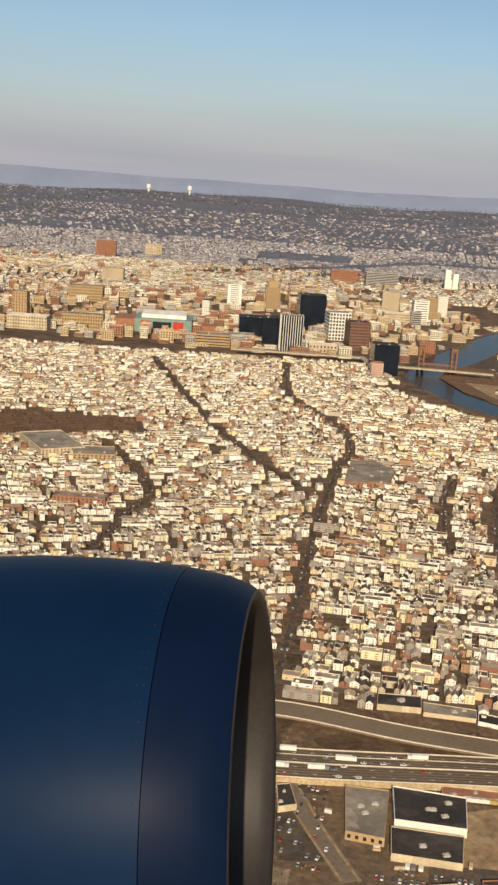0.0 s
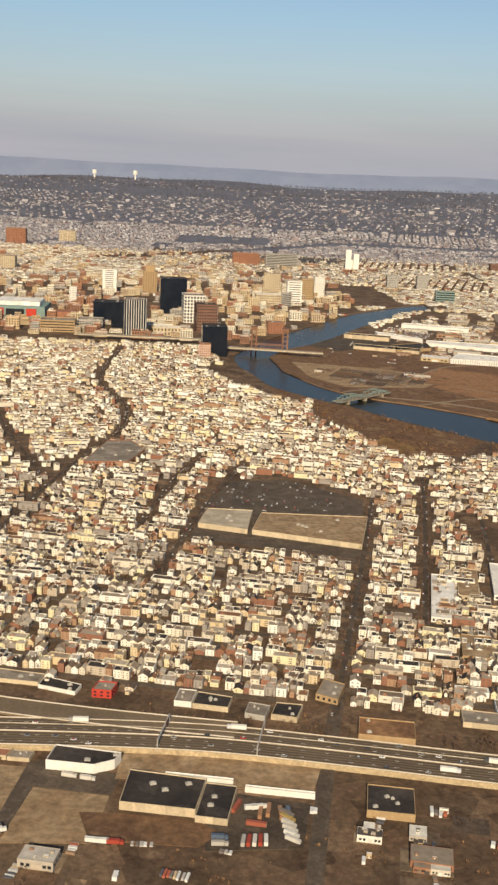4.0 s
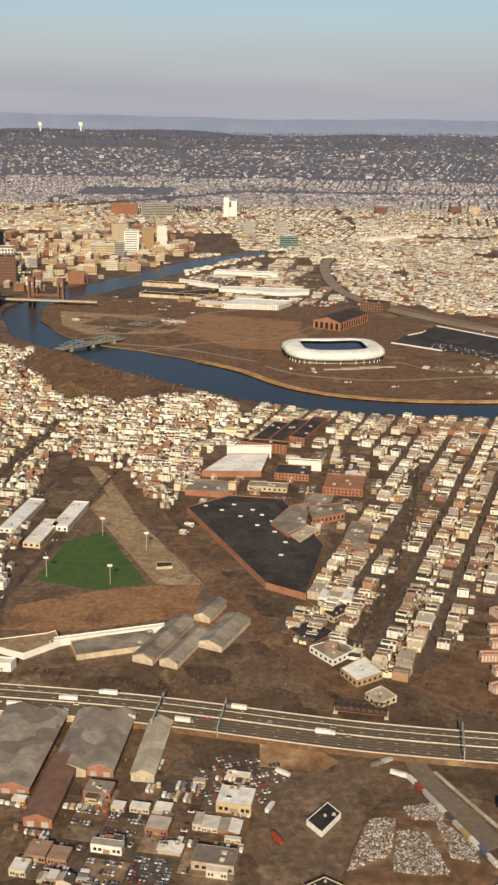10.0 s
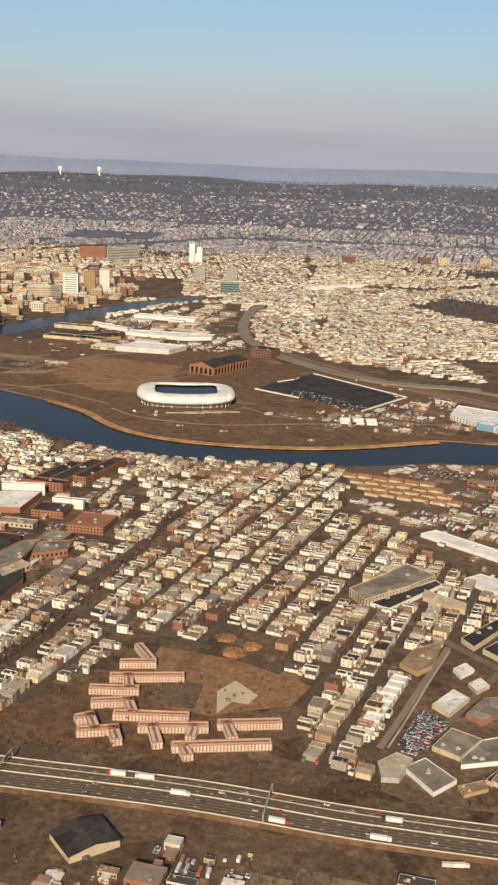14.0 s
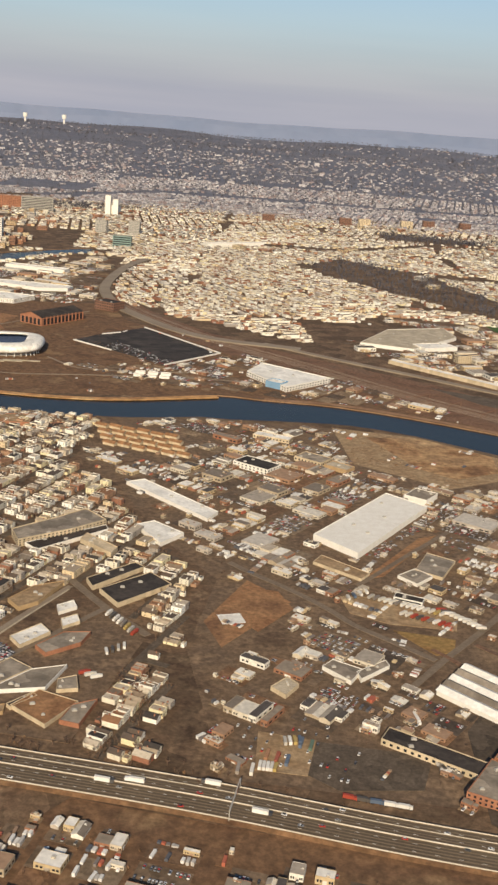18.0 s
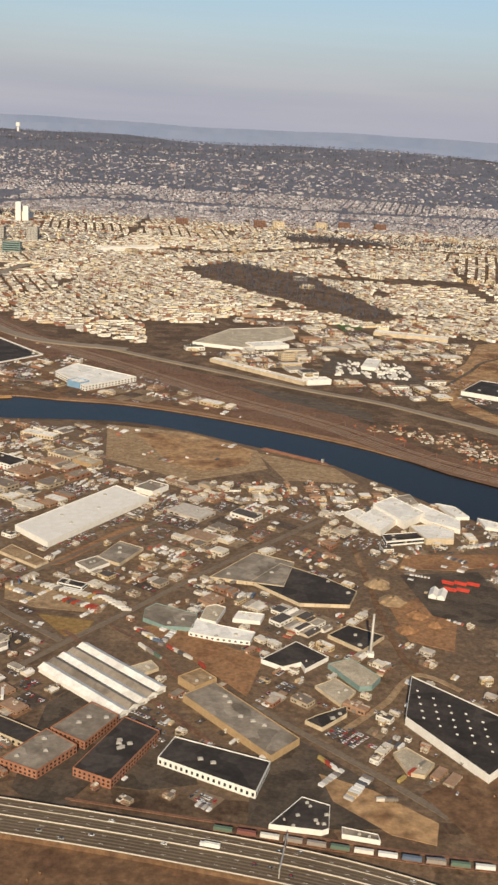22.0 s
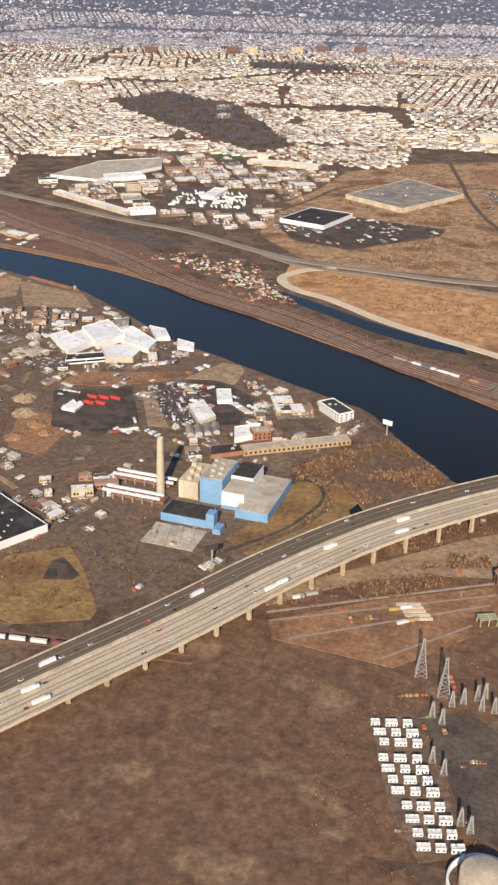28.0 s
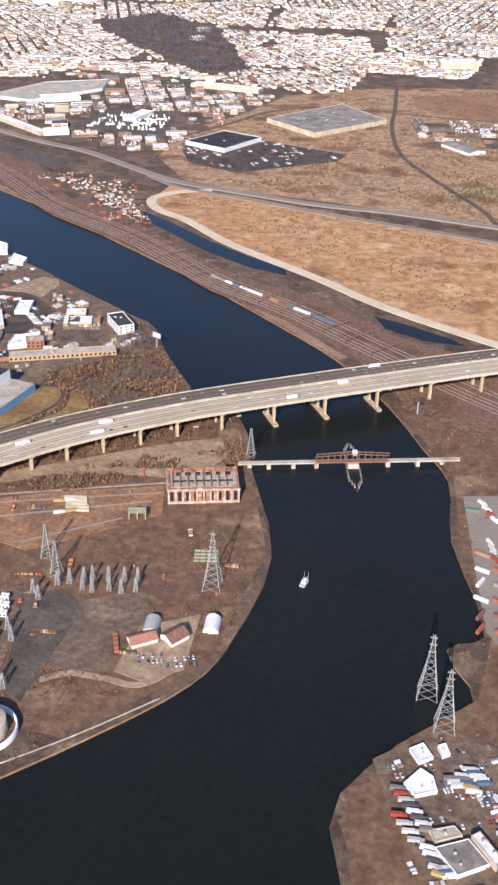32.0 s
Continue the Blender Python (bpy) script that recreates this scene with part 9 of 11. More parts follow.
# the white riverside factory, block by block
Q("factory", "white block of the riverside factory", [(787.4, 391.2), (797.9, 410), (808.5, 395.8), (798, 376.6)], 3.2, M_WHITE, M_PALEROOF, category="works")
Q("factory", "tall white block of the riverside factory", [(796.5, 410.7), (807.8, 425.2), (822.3, 403.5), (810.4, 387.7)], 4.2, M_WHITE, M_PALEROOF, category="works")
Q("factory", "long white wing of the riverside factory", [(810, 412.9), (822.4, 421.1), (839.6, 399.8), (837.7, 386.5), (823.9, 394.9)], 2.6, M_WHITE, M_PALEROOF, category="works")
Q("factory", "cream store of the riverside factory", [(812.5, 385.7), (825.3, 391.3), (834.1, 383.3), (832.4, 372.1), (818.9, 369.3)], 3, M_CREAM, M_PALEROOF, category="works")
Q("factory", "white office wing with a black window band", [(798.2, 372.7), (817, 379.4), (819, 371.7), (799.5, 363.7)], 2.6, M_WHITE, M_TAR, category="works", floors=1, bay=9, fill=0.95)
Q("factory", "low white shed of the riverside factory", [(781.8, 401.1), (788.5, 408.6), (794.6, 399.4), (787.4, 392)], 2.4, M_WHITE, M_PALEROOF, category="works")
Q("factory", "grey silo house of the riverside factory", [(810.7, 427.6), (817.6, 432.5), (820.8, 418.7), (813.6, 412.4)], 3.6, M_GREY, M_GREYROOF, category="works")
Q("factory", "white quay shed beside the river", [(830.5, 426), (840.4, 421.9), (845.6, 407.7), (838.4, 406.1)], 1.8, M_WHITE, M_PALEROOF, category="works")
Q("factory", "white hut at the river edge", [(849.5, 407.6), (859.4, 402.3), (860.5, 392.5), (851.4, 394.9)], 1.6, M_WHITE, M_PALEROOF, category="works")
Q("factory", "cream shed in the lorry lot", [(869, 318.2), (875.2, 325.8), (883.5, 307.8), (876.9, 299.2)], 2.2, M_CREAM, M_PALEROOF, category="works")
Q("factory", "white works beside the plant", [(893.1, 296.3), (904.1, 302.1), (905.3, 291.3), (894.5, 284.4)], 2.6, M_WHITE, M_PALEROOF, category="works")
Q("factory", "dark-roofed brick store behind the plant", [(885.4, 276.9), (898.2, 281.7), (900.4, 274.1), (886.4, 267.6)], 2, M_BRICK, M_TAR, category="works")
lorries((834.5, 365.8), (855.3, 375.2), 9, 40)
lorries((858.3, 349.4), (869.6, 334.2), 5, 60)
lorries((864.9, 344.8), (864.4, 301.7), 6, 20)
lorries((888.8, 326.8), (898, 315.3), 6, 60)
lorries((899.7, 326.1), (912.4, 323), 7, 60)
lorries((838.6, 285.3), (851.2, 292.2), 3, 0)
lorries((871.9, 313.1), (869.6, 334.2), 4, 70)
# small works where the old railway meets the freeway
Q("works", "low black-roofed workshop by the old railway", [(350, 248.5), (358.3, 255.4), (365.4, 246.8), (357.4, 238)], 1.8, M_BROWNBRICK, M_TAR, category="works", floors=1, bay=2)
Q("works", "grey-roofed works by the old railway", [(356.4, 235.8), (364.7, 240.9), (371.1, 234.5), (363.2, 226.7)], 2.2, M_WHITE, M_GREYROOF, category="works", floors=1, bay=2)
Q("works", "yellow works with a bright white roof", [(365.1, 221.3), (373.3, 229.4), (377.8, 219.3), (369.4, 213.6)], 2.4, M_OCHRE, M_PALEROOF, category="works", floors=1, bay=2)
Q("works", "cream house beside the freeway", [(371.2, 207.4), (376.4, 211.6), (380.4, 205.9), (374.7, 201.8)], 2.2, M_CREAM, M_CONCRETE, category="works", floors=1, bay=2)
Q("works", "long grey-roofed brick works beside the street", [(372.6, 320.4), (379.1, 347.3), (387.6, 343.1), (381.5, 314.6)], 2.6, M_BRICK, M_GREYROOF, category="works", floors=1, bay=2)
Q("works", "white-roofed store at the end of the houses", [(361.2, 271.8), (363.2, 282.1), (374.6, 280.2), (372.5, 269)], 2.4, M_WHITE, M_WHITE, category="works", floors=1, bay=2)
Q("works", "brick wing standing on the black factory", [(345.4, 341.1), (354, 361.9), (362.9, 366.4), (359.9, 339.6), (352.3, 327.1)], 3.4, M_BRICK, M_GREYROOF, category="works", floors=1, bay=2)
Q("works", "cream block beside the black factory roof", [(352.3, 330.7), (360, 340.1), (364.7, 335.8), (356.8, 322.3)], 3.2, M_CREAM, M_CONCRETE, category="works", floors=1, bay=2)
Q("works", "long grey-roofed brick wing of the factory", [(360.9, 361.2), (376.9, 367.2), (376.8, 354.7), (362.8, 346.7)], 3.4, M_BRICK, M_GREYROOF, category="works", floors=1, bay=2)
Q("works", "black-roofed workshop at the end of the houses", [(362, 261), (369.4, 268.3), (373.2, 264), (365.5, 256.2)], 2.2, M_CREAM, M_TAR, category="works", floors=1, bay=2)
truss = thing("truss_bridge", 369.4, 198.8, 0, "dark riveted railway truss beside the freeway", "bridge")
span, lean = 14.4361, -10.3758
truss.rotation_euler[2] = radians(lean)
for s in (-1.3, 1.3):
    p = Pile()
    for k in range(9):
        x = -span / 2 + span * k / 8
        p.box(x, s, 1.2, 0.22, 0.2, 2.2)
        if k < 8:
            p.box(x + span / 16, s, 1.2, span / 8, 0.22, 0.25)
            p.box(x + span / 16, s, 3.3, span / 8, 0.22, 0.25)
    child("girder", p.done("girder", M_TYREDARK), truss)
child("deck", mesh("deck", *prism(rect(0, 0, span, 2.6), 0.9, 1.2), M_RUST), truss)
for x in (-span / 2, span / 2):
    child("abutment", mesh("abutment", *prism(rect(x, 0, 1.2, 3.2), -0.2, 0.9), M_CONCRETE), truss)

# ---- works areas as many small sheds ----
FREE2 = [RIVER] + FOOT + [rect(900, 228, 84, 66, 0), rect(596, 268, 34, 56, 20), [(812, 172), (800, 150), (836, 140), (872, 152), (868, 190), (840, 205)], [(654, 268), (672, 258), (684, 270), (664, 276)], [(640, 540), (692, 533), (792, 500), (792, 452), (742, 450), (700, 440), (650, 470)], rect(530, 480, 60, 50, -20), [(787, 333), (798, 333), (822, 292), (822, 276), (813, 259), (796, 265)], [(800, 345), (826, 355), (866, 386), (892, 376), (888, 350), (850, 352), (820, 336)]]
EASTWORKS = [(505, 518), (502, 445), (535, 405), (590, 300), (592, 168), (700, 150), (860, 145), (930, 205), (985, 262), (945, 330), (845, 408), (780, 482), (690, 534), (560, 538)]
ROADS = [corridor(q, w + 2.4) for q, w in STREETS]
FREE2 += ROADS + NEW_LOTS + [[(880, 180), (930, 205), (988, 262), (964, 300), (940, 284), (915, 268), (890, 200)], [(838, 136), (900, 188), (885, 215), (866, 196)]]
parcels([(592, 168), (650, 152), (655, 222), (674, 253), (650, 290), (620, 310), (588, 300)], -28, 14, 31, FREE2, built=0.68)
parcels([(588, 302), (620, 310), (650, 290), (674, 255), (700, 295), (736, 348), (778, 402), (700, 420), (740, 445), (690, 530), (560, 534), (507, 515), (504, 445), (537, 405)], -32, 17, 32, FREE2, built=0.68)
parcels([(652, 220), (650, 153), (700, 150), (806, 136), (798, 152), (794, 240), (785, 350), (780, 398), (738, 346), (702, 293), (676, 253)], -38, 16, 34, FREE2, built=0.64)
parcels([(798, 250), (818, 266), (863, 292), (900, 302), (928, 292), (945, 328), (845, 406), (782, 480), (742, 440), (704, 420), (782, 400), (789, 350)], 14, 13, 35, FREE2, built=0.62)
parcels([(928, 288), (900, 298), (863, 288), (820, 262), (802, 236), (850, 215), (868, 262), (930, 270)], 15, 9, 36, FREE2, built=0.35)
parcels(EASTWORKS, -33, 8.5, 50, FREE2, built=0.72, tall=(1.0, 2.3))
parcels([(440, 650), (500, 612), (560, 606), (600, 610), (590, 690), (560, 720), (530, 680)], -25, 10, 49, FREE2 + [[(442, 735), (458, 765), (488, 806), (558, 727), (521, 672), (476, 708)]], built=0.2)
parcels([(184, 790), (192, 830), (245, 831), (300, 800), (270, 755), (215, 748)], -20, 14, 51, FREE2, built=0.12)
parcels([(262, 188), (345, 172), (345, 120), (262, 120)], -10, 9, 52, FREE2, built=0.5)
parcels([(600, 135), (700, 118), (700, 60), (600, 80)], -10, 9, 53, FREE2, built=0.4)
parcels([(590, 600), (740, 590), (640, 690), (560, 750), (540, 700)], -30, 13, 37, FREE2, built=0.3)
parcels([(300, 860), (430, 905), (420, 1000), (400, 1250), (345, 1200), (262, 1060), (222, 950)], -14, 20, 38, [RIVER, [(189, 936), (216, 990), (277, 1008), (278, 966), (217, 912)]] + FOOT, tall=(1.6, 3.6))
parcels([(640, 800), (700, 735), (760, 690), (820, 660), (860, 640), (880, 660), (900, 740), (905, 800), (930, 880), (860, 930), (700, 955)], 20, 15, 39, [RIVER] + FOOT + [rect(712, 860, 84, 100, -30), rect(822, 750, 74, 84, -12), rect(910, 693, 60, 60, 0), corridor([(590, 778), (649, 738), (705, 704), (765, 666), (818, 640), (859, 608)], 10)], tall=(1.5, 3.2))
parcels([(1040, 760), (1160, 700), (1200, 800), (1130, 820), (1045, 830)], 10, 14, 47, [rect(1095, 722, 40, 40, 30)], built=0.4)
sheds("scrap_yard", [(842, 572), (866, 560), (905, 490), (893, 488), (850, 535), (800, 570)], 120, 30, ((1, 4), (1, 3), (0.6, 1.6)), 40, [RIVER])
parcels([(-20, 200), (110, 195), (108, 80), (-20, 80)], -8, 10, 41, FREE2 + [RIVER, rect(53, 190, 38, 40, -5), [(20, 215), (40, 215), (60, 150), (100, 60), (80, 60), (26, 180)]], built=0.5)
parcels([(340, 140), (600, 100), (600, 135), (480, 150), (400, 166), (345, 172)], -12, 10, 42, FREE2 + [RIVER, rect(424, 153, 20, 20)], built=0.45)
parcels([(170, 195), (265, 190), (262, 120), (165, 120)], -8, 9, 43, FREE2 + [RIVER, rect(225, 160, 60, 30)], built=0.5)
parcels([(1082, 62), (1110, 78), (1180, 100), (1180, 10), (1090, 10)], 25, 7, 44, FREE2 + [RIVER], tall=(0.9, 1.8))
parcels([(700, 132), (840, 130), (860, 60), (700, 60)], 0, 10, 45, FREE2 + [RIVER, [(690, 150), (720, 141), (790, 130), (860, 118), (920, 80), (900, 60), (700, 120)]], built=0.35)
parcels([(300, 345), (316, 400), (312, 445), (395, 460), (400, 400), (372, 330), (356, 272)], -9, 9, 48, [[(308, 360), (328, 378), (353, 375), (368, 320), (358, 272), (341, 282)], rect(320, 388, 24, 18, -10), rect(329, 385, 5, 5, -10), [(312, 406), (325, 438), (348, 439), (344, 407)], rect(336, 440, 24, 5, 2), rect(345, 392, 20, 9, -8), rect(357, 412, 18, 16, -8), rect(363, 422, 18, 5, -8), rect(380, 395, 20, 22, -10), rect(366, 368, 14, 24, -12), rect(346, 470, 10, 46, -20), rect(357, 476, 10, 46, -20), rect(344, 452, 26, 9, -14)], tall=(1.4, 3.0), built=0.8)
gabled("scrub_warehouse", "pale warehouse standing in brown scrub", 1095, 722, 16, 34, 2.4, 40, M_WHITE, M_GREYROOF, "warehouse", rise=1.2, doors=2)

M_MIX = mat("yard_goods", (0.72, 0.70, 0.65), (0.45, 0.42, 0.38), (0.20, 0.17, 0.15), (0.68, 0.66, 0.62), (0.40, 0.12, 0.07), (0.10, 0.10, 0.11), (0.55, 0.42, 0.25), (0.62, 0.60, 0.56), (0.75, 0.73, 0.68), (0.30, 0.20, 0.13), vary="island", rough=0.7, mix=0.15)
FREE3 = [rect(645, 375, 45, 90, -29), rect(813, 205, 40, 52, -40), rect(900, 228, 60, 60, 0), rect(690, 205, 50, 40, 49)]
M_SCRAP = mat("scrap_metal", (0.40, 0.13, 0.06), (0.30, 0.17, 0.08), (0.62, 0.56, 0.46), (0.20, 0.11, 0.07), (0.48, 0.30, 0.11), (0.16, 0.12, 0.10), (0.50, 0.10, 0.05), vary="island", rough=0.8, mix=0.3)
slab = prism(rect(0, 0, 1, 1), 0, 1)
crowd("yard_goods", (slab[0], slab[1][1:], [0] * 5), GOODS, [M_MIX], "rows of trailers and goods in paved yards", "yard goods")
grow("street_trees", LOT_TREES, M_BARK, "bare trees on unbuilt lots", 12, far=True)
clutter("yard_goods", EASTWORKS, 1500, (1.0, 3.6), 81, [M_MIX], "crates, trailers and scrap strewn over yards", "yard goods", FREE3 + LAWNS + [[(880, 180), (930, 205), (988, 262), (964, 300), (940, 284), (915, 268), (890, 200)]], -30)
clutter("yard_goods", [(-20, 206), (110, 199), (160, 190), (265, 190), (360, 170), (600, 135), (600, 90), (-20, 90)], 1000, (0.8, 2.6), 82, [M_MIX], "crates, trailers and scrap strewn over yards", "yard goods", NEW_LOTS, -8)
clutter("yard_goods", [(300, 860), (430, 905), (410, 1000), (400, 1250), (262, 1060), (210, 950), (200, 860), (290, 800)], 500, (1.0, 4.0), 83, [M_MIX], "trailers and goods in yards", "yard goods", (), -14)
clutter("yard_goods", [(430, 640), (560, 606), (640, 600), (760, 560), (640, 700), (560, 760), (470, 830), (440, 790), (520, 690)], 900, (0.8, 3.4), 84, [M_MIX], "parked vehicles and goods on cleared land", "yard goods", [rect(505, 735, 60, 110, 40)], -20)
clutter("yard_goods", [(640, 800), (760, 700), (870, 690), (950, 700), (940, 640), (880, 620), (700, 950)], 500, (1.0, 4.0), 85, [M_MIX], "trailers and goods among warehouses", "yard goods", [rect(712, 860, 90, 110, -30), rect(910, 693, 50, 50, 0)], 20)
clutter("yard_goods", [(835, 585), (875, 565), (910, 480), (880, 475), (850, 525), (790, 575)], 1300, (0.5, 2.0), 86, [M_SCRAP], "rusty scrap heaps and machines by the railway", "scrap", (), 30)
clutter("yard_goods", [(940, 200), (985, 255), (1010, 236), (1020, 205), (990, 170), (940, 150)], 130, (0.6, 2.6), 87, [M_SCRAP], "rubble and goods below the turnpike", "rubble", [rect(1008, 185, 34, 24, 15)], 10)
clutter("yard_goods", [(950, 150), (1036, 165), (1035, 95), (950, 60)], 110, (0.4, 1.8), 88, [M_SCRAP], "rubble on bare riverside land", "rubble", (), 10)
clutter("yard_goods", [(1082, 62), (1110, 80), (1180, 100), (1180, 15), (1090, 15)], 500, (0.6, 2.4), 89, [M_MIX], "vehicles and goods in a riverside yard", "yard goods", (), 25)
clutter("yard_goods", [(-200, 950), (250, 1100), (250, 1400), (-350, 1400)], 700, (2, 7), 90, [M_MIX], "small roofs and vehicles of the centre", "clutter", (), 5, (0.6, 2.5))
clutter("yard_goods", [(330, 620), (440, 575), (500, 580), (440, 640), (360, 640)], 60, (0.8, 2.4), 91, [M_MIX], "vehicles before the stadium", "vehicles", (), 8)

# heaps of bright crushed scrap
M_DEBRIS = mat("crushed_scrap", (0.55, 0.52, 0.46), (0.30, 0.24, 0.18), (0.70, 0.67, 0.62), (0.16, 0.12, 0.09), (0.40, 0.33, 0.25), (0.24, 0.13, 0.08), vary="island", rough=0.6, metal=0.2, mix=0.25)
clutter("scrap_heap", [(367, 150.8), (373.2, 151), (370.5, 137.3), (360, 131.2)], 3600, (0.25, 0.8), 120, [M_DEBRIS], "heap of bright crushed scrap metal", "scrap", (), 0, (0.1, 0.7))
clutter("scrap_heap", [(373.4, 146.7), (379.8, 144.7), (383.3, 129.9), (370.2, 131.4)], 3600, (0.25, 0.8), 121, [M_DEBRIS], "heap of bright crushed scrap metal", "scrap", (), 20, (0.1, 0.7))
clutter("scrap_heap", [(375.8, 155.1), (383.8, 157), (386.8, 150.3), (377.3, 150.7)], 3600, (0.25, 0.8), 122, [M_DEBRIS], "heap of bright crushed scrap metal", "scrap", (), 40, (0.1, 0.7))
clutter("scrap_heap", [(382.9, 151.3), (391.1, 140.9), (390.6, 134.9), (384.4, 136.7)], 3600, (0.25, 0.8), 123, [M_DEBRIS], "heap of bright crushed scrap metal", "scrap", (), 60, (0.1, 0.7))

# ---- riverside: old power house, pylons, substation, tank, boat ----
ph = Q("power_house", "derelict brick power house with tall window bays", [(998.6, 172), (1023.2, 178.6), (1019.6, 192), (995, 185.4)], 6.0, M_RUIN, M_RUINSTONE, category="power house", floors=1, bay=2.6, fill=0.45, high=0.7, units=0, edge=0.8)
PHX, PHY, PHA = 1009.1, 182.0, math.degrees(math.atan2(6.6, 24.6))


def on_hall(name, u, v, z, w, d, h, m, label=""):
    """A block on the power house, u along its front and v across it."""
    a = radians(PHA)
    p = Pile()
    p.box(PHX + u * math.cos(a) - v * math.sin(a) - ph.location.x, PHY + u * math.sin(a) + v * math.cos(a) - ph.location.y, z, w, d, h, PHA)
    child(name, p.done(name, m), ph, label)


for k in range(11):
    on_hall("pilaster", -12.4 + 2.48 * k, -7.0, 0, 0.55, 0.5, 5.4, M_RUINSTONE, "weathered pale stone pilaster")
on_hall("plinth", 0, -7.1, 0, 25.6, 0.5, 0.9, M_RUINSTONE, "crumbling pale stone base")
on_hall("cornice", 0, -7.1, 5.35, 25.8, 0.7, 0.45, M_RUINSTONE, "pale stone cornice")
on_hall("cornice", -12.8, 0, 5.35, 0.6, 14.0, 0.45, M_RUINSTONE, "pale stone cornice")
for k in range(8):
    on_hall("roof_hole", -9.6 + 2.75 * k, -1.6, 6.0, 2.2 - 0.3 * (k % 3), 1.1, 0.06, M_TAR, "dark gap in the fallen roof")
    on_hall("roof_beam", -10.9 + 2.75 * k, 0.2, 6.0, 0.25, 11.0, 0.22, M_RUST, "bare rusty roof beam")
for k in range(6):
    on_hall("roof_hole", -9.0 + 3.6 * k, 3.4, 6.0, 1.4 + 0.5 * (k % 2), 2.2, 0.06, M_TAR, "dark gap in the fallen roof")
on_hall("parapet", 0, 6.6, 6.0, 25.0, 0.4, 0.7, M_RUIN, "broken brick parapet")
for u, w, h in ((-9, 3.2, 1.2), (-4.2, 1.4, 0.9), (6.5, 4.0, 2.2), (10, 1.2, 1.0)):
    on_hall("vent_house", u, 5.2, 6.0, w, 1.4, h, M_RUST, "rusty vent house on the roof")

# stacked pipes, a pale green frame shed and green pallets beside it
for k in range(5):
    st = thing("pipe_stack", 965.6 + 0.9 * k, 168.6 - 2.0 * k, 0.2, "pale weathered pipes stacked on bearers", "pipe stack", "pipe stacks")
    st.rotation_euler[2] = radians(9)
    for j in range(3):
        child("pipe", mesh("pipe", *prism(rect(0, -0.5 + 0.5 * j, 8.2 - 0.3 * (k % 3), 0.42), 0.12, 0.62 + 0.12 * (j % 2)), M_CREAM), st)
    for x in (-3, 0, 3):
        child("bearer", mesh("bearer", *prism(rect(x, 0, 0.25, 1.6), -0.06, 0.12), M_RUST), st)
fs = thing("frame_shed", 990.4, 161.4, 0.15, "pale green open steel frame shed", "shed")
fs.rotation_euler[2] = radians(14)
for x in (-2.8, 0, 2.8):
    for y in (-1.7, 1.7):
        child("post", mesh("post", *prism(rect(x, y, 0.35, 0.35), -0.1, 2.2), M_MOSSY), fs)
    child("rafter", mesh("rafter", *prism(rect(x, 0, 0.4, 4.2), 2.2, 2.55), M_MOSSY), fs)
for y in (-1.5, -0.5, 0.5, 1.5):
    child("roof_sheet", mesh("roof_sheet", *prism(rect(0, y, 6.2, 0.75), 2.55, 2.72), M_MOSSY), fs)
for k in range(4):
    pl = thing("pallet_row", 1018.4 + 0.3 * k, 146.0 - 1.9 * k, 0.1, "long row of green pallets on bare ground", "pallets", "pallet rows")
    pl.rotation_euler[2] = radians(10)
    for j in range(4):
        child("pallet", mesh("pallet", *prism(rect(-3 + 2.0 * j, 0, 1.8, 0.8), -0.06, 0.4 + 0.1 * (j % 2)), M_MOSSY), pl)
thicket([(955, 186), (975, 192), (1000, 196), (1014, 203), (1010, 214), (990, 206), (960, 195)], 1300, (0.8, 2.2), 131, "tall brown brush below the turnpike", None, (), 7)
thicket([(925, 60), (960, 130), (1000, 165), (1028, 150), (1040, 125), (1020, 78), (990, 44), (960, 40)], 2600, (0.25, 0.8), 132, "weeds on the river point", None, NEW_LOTS, 6)


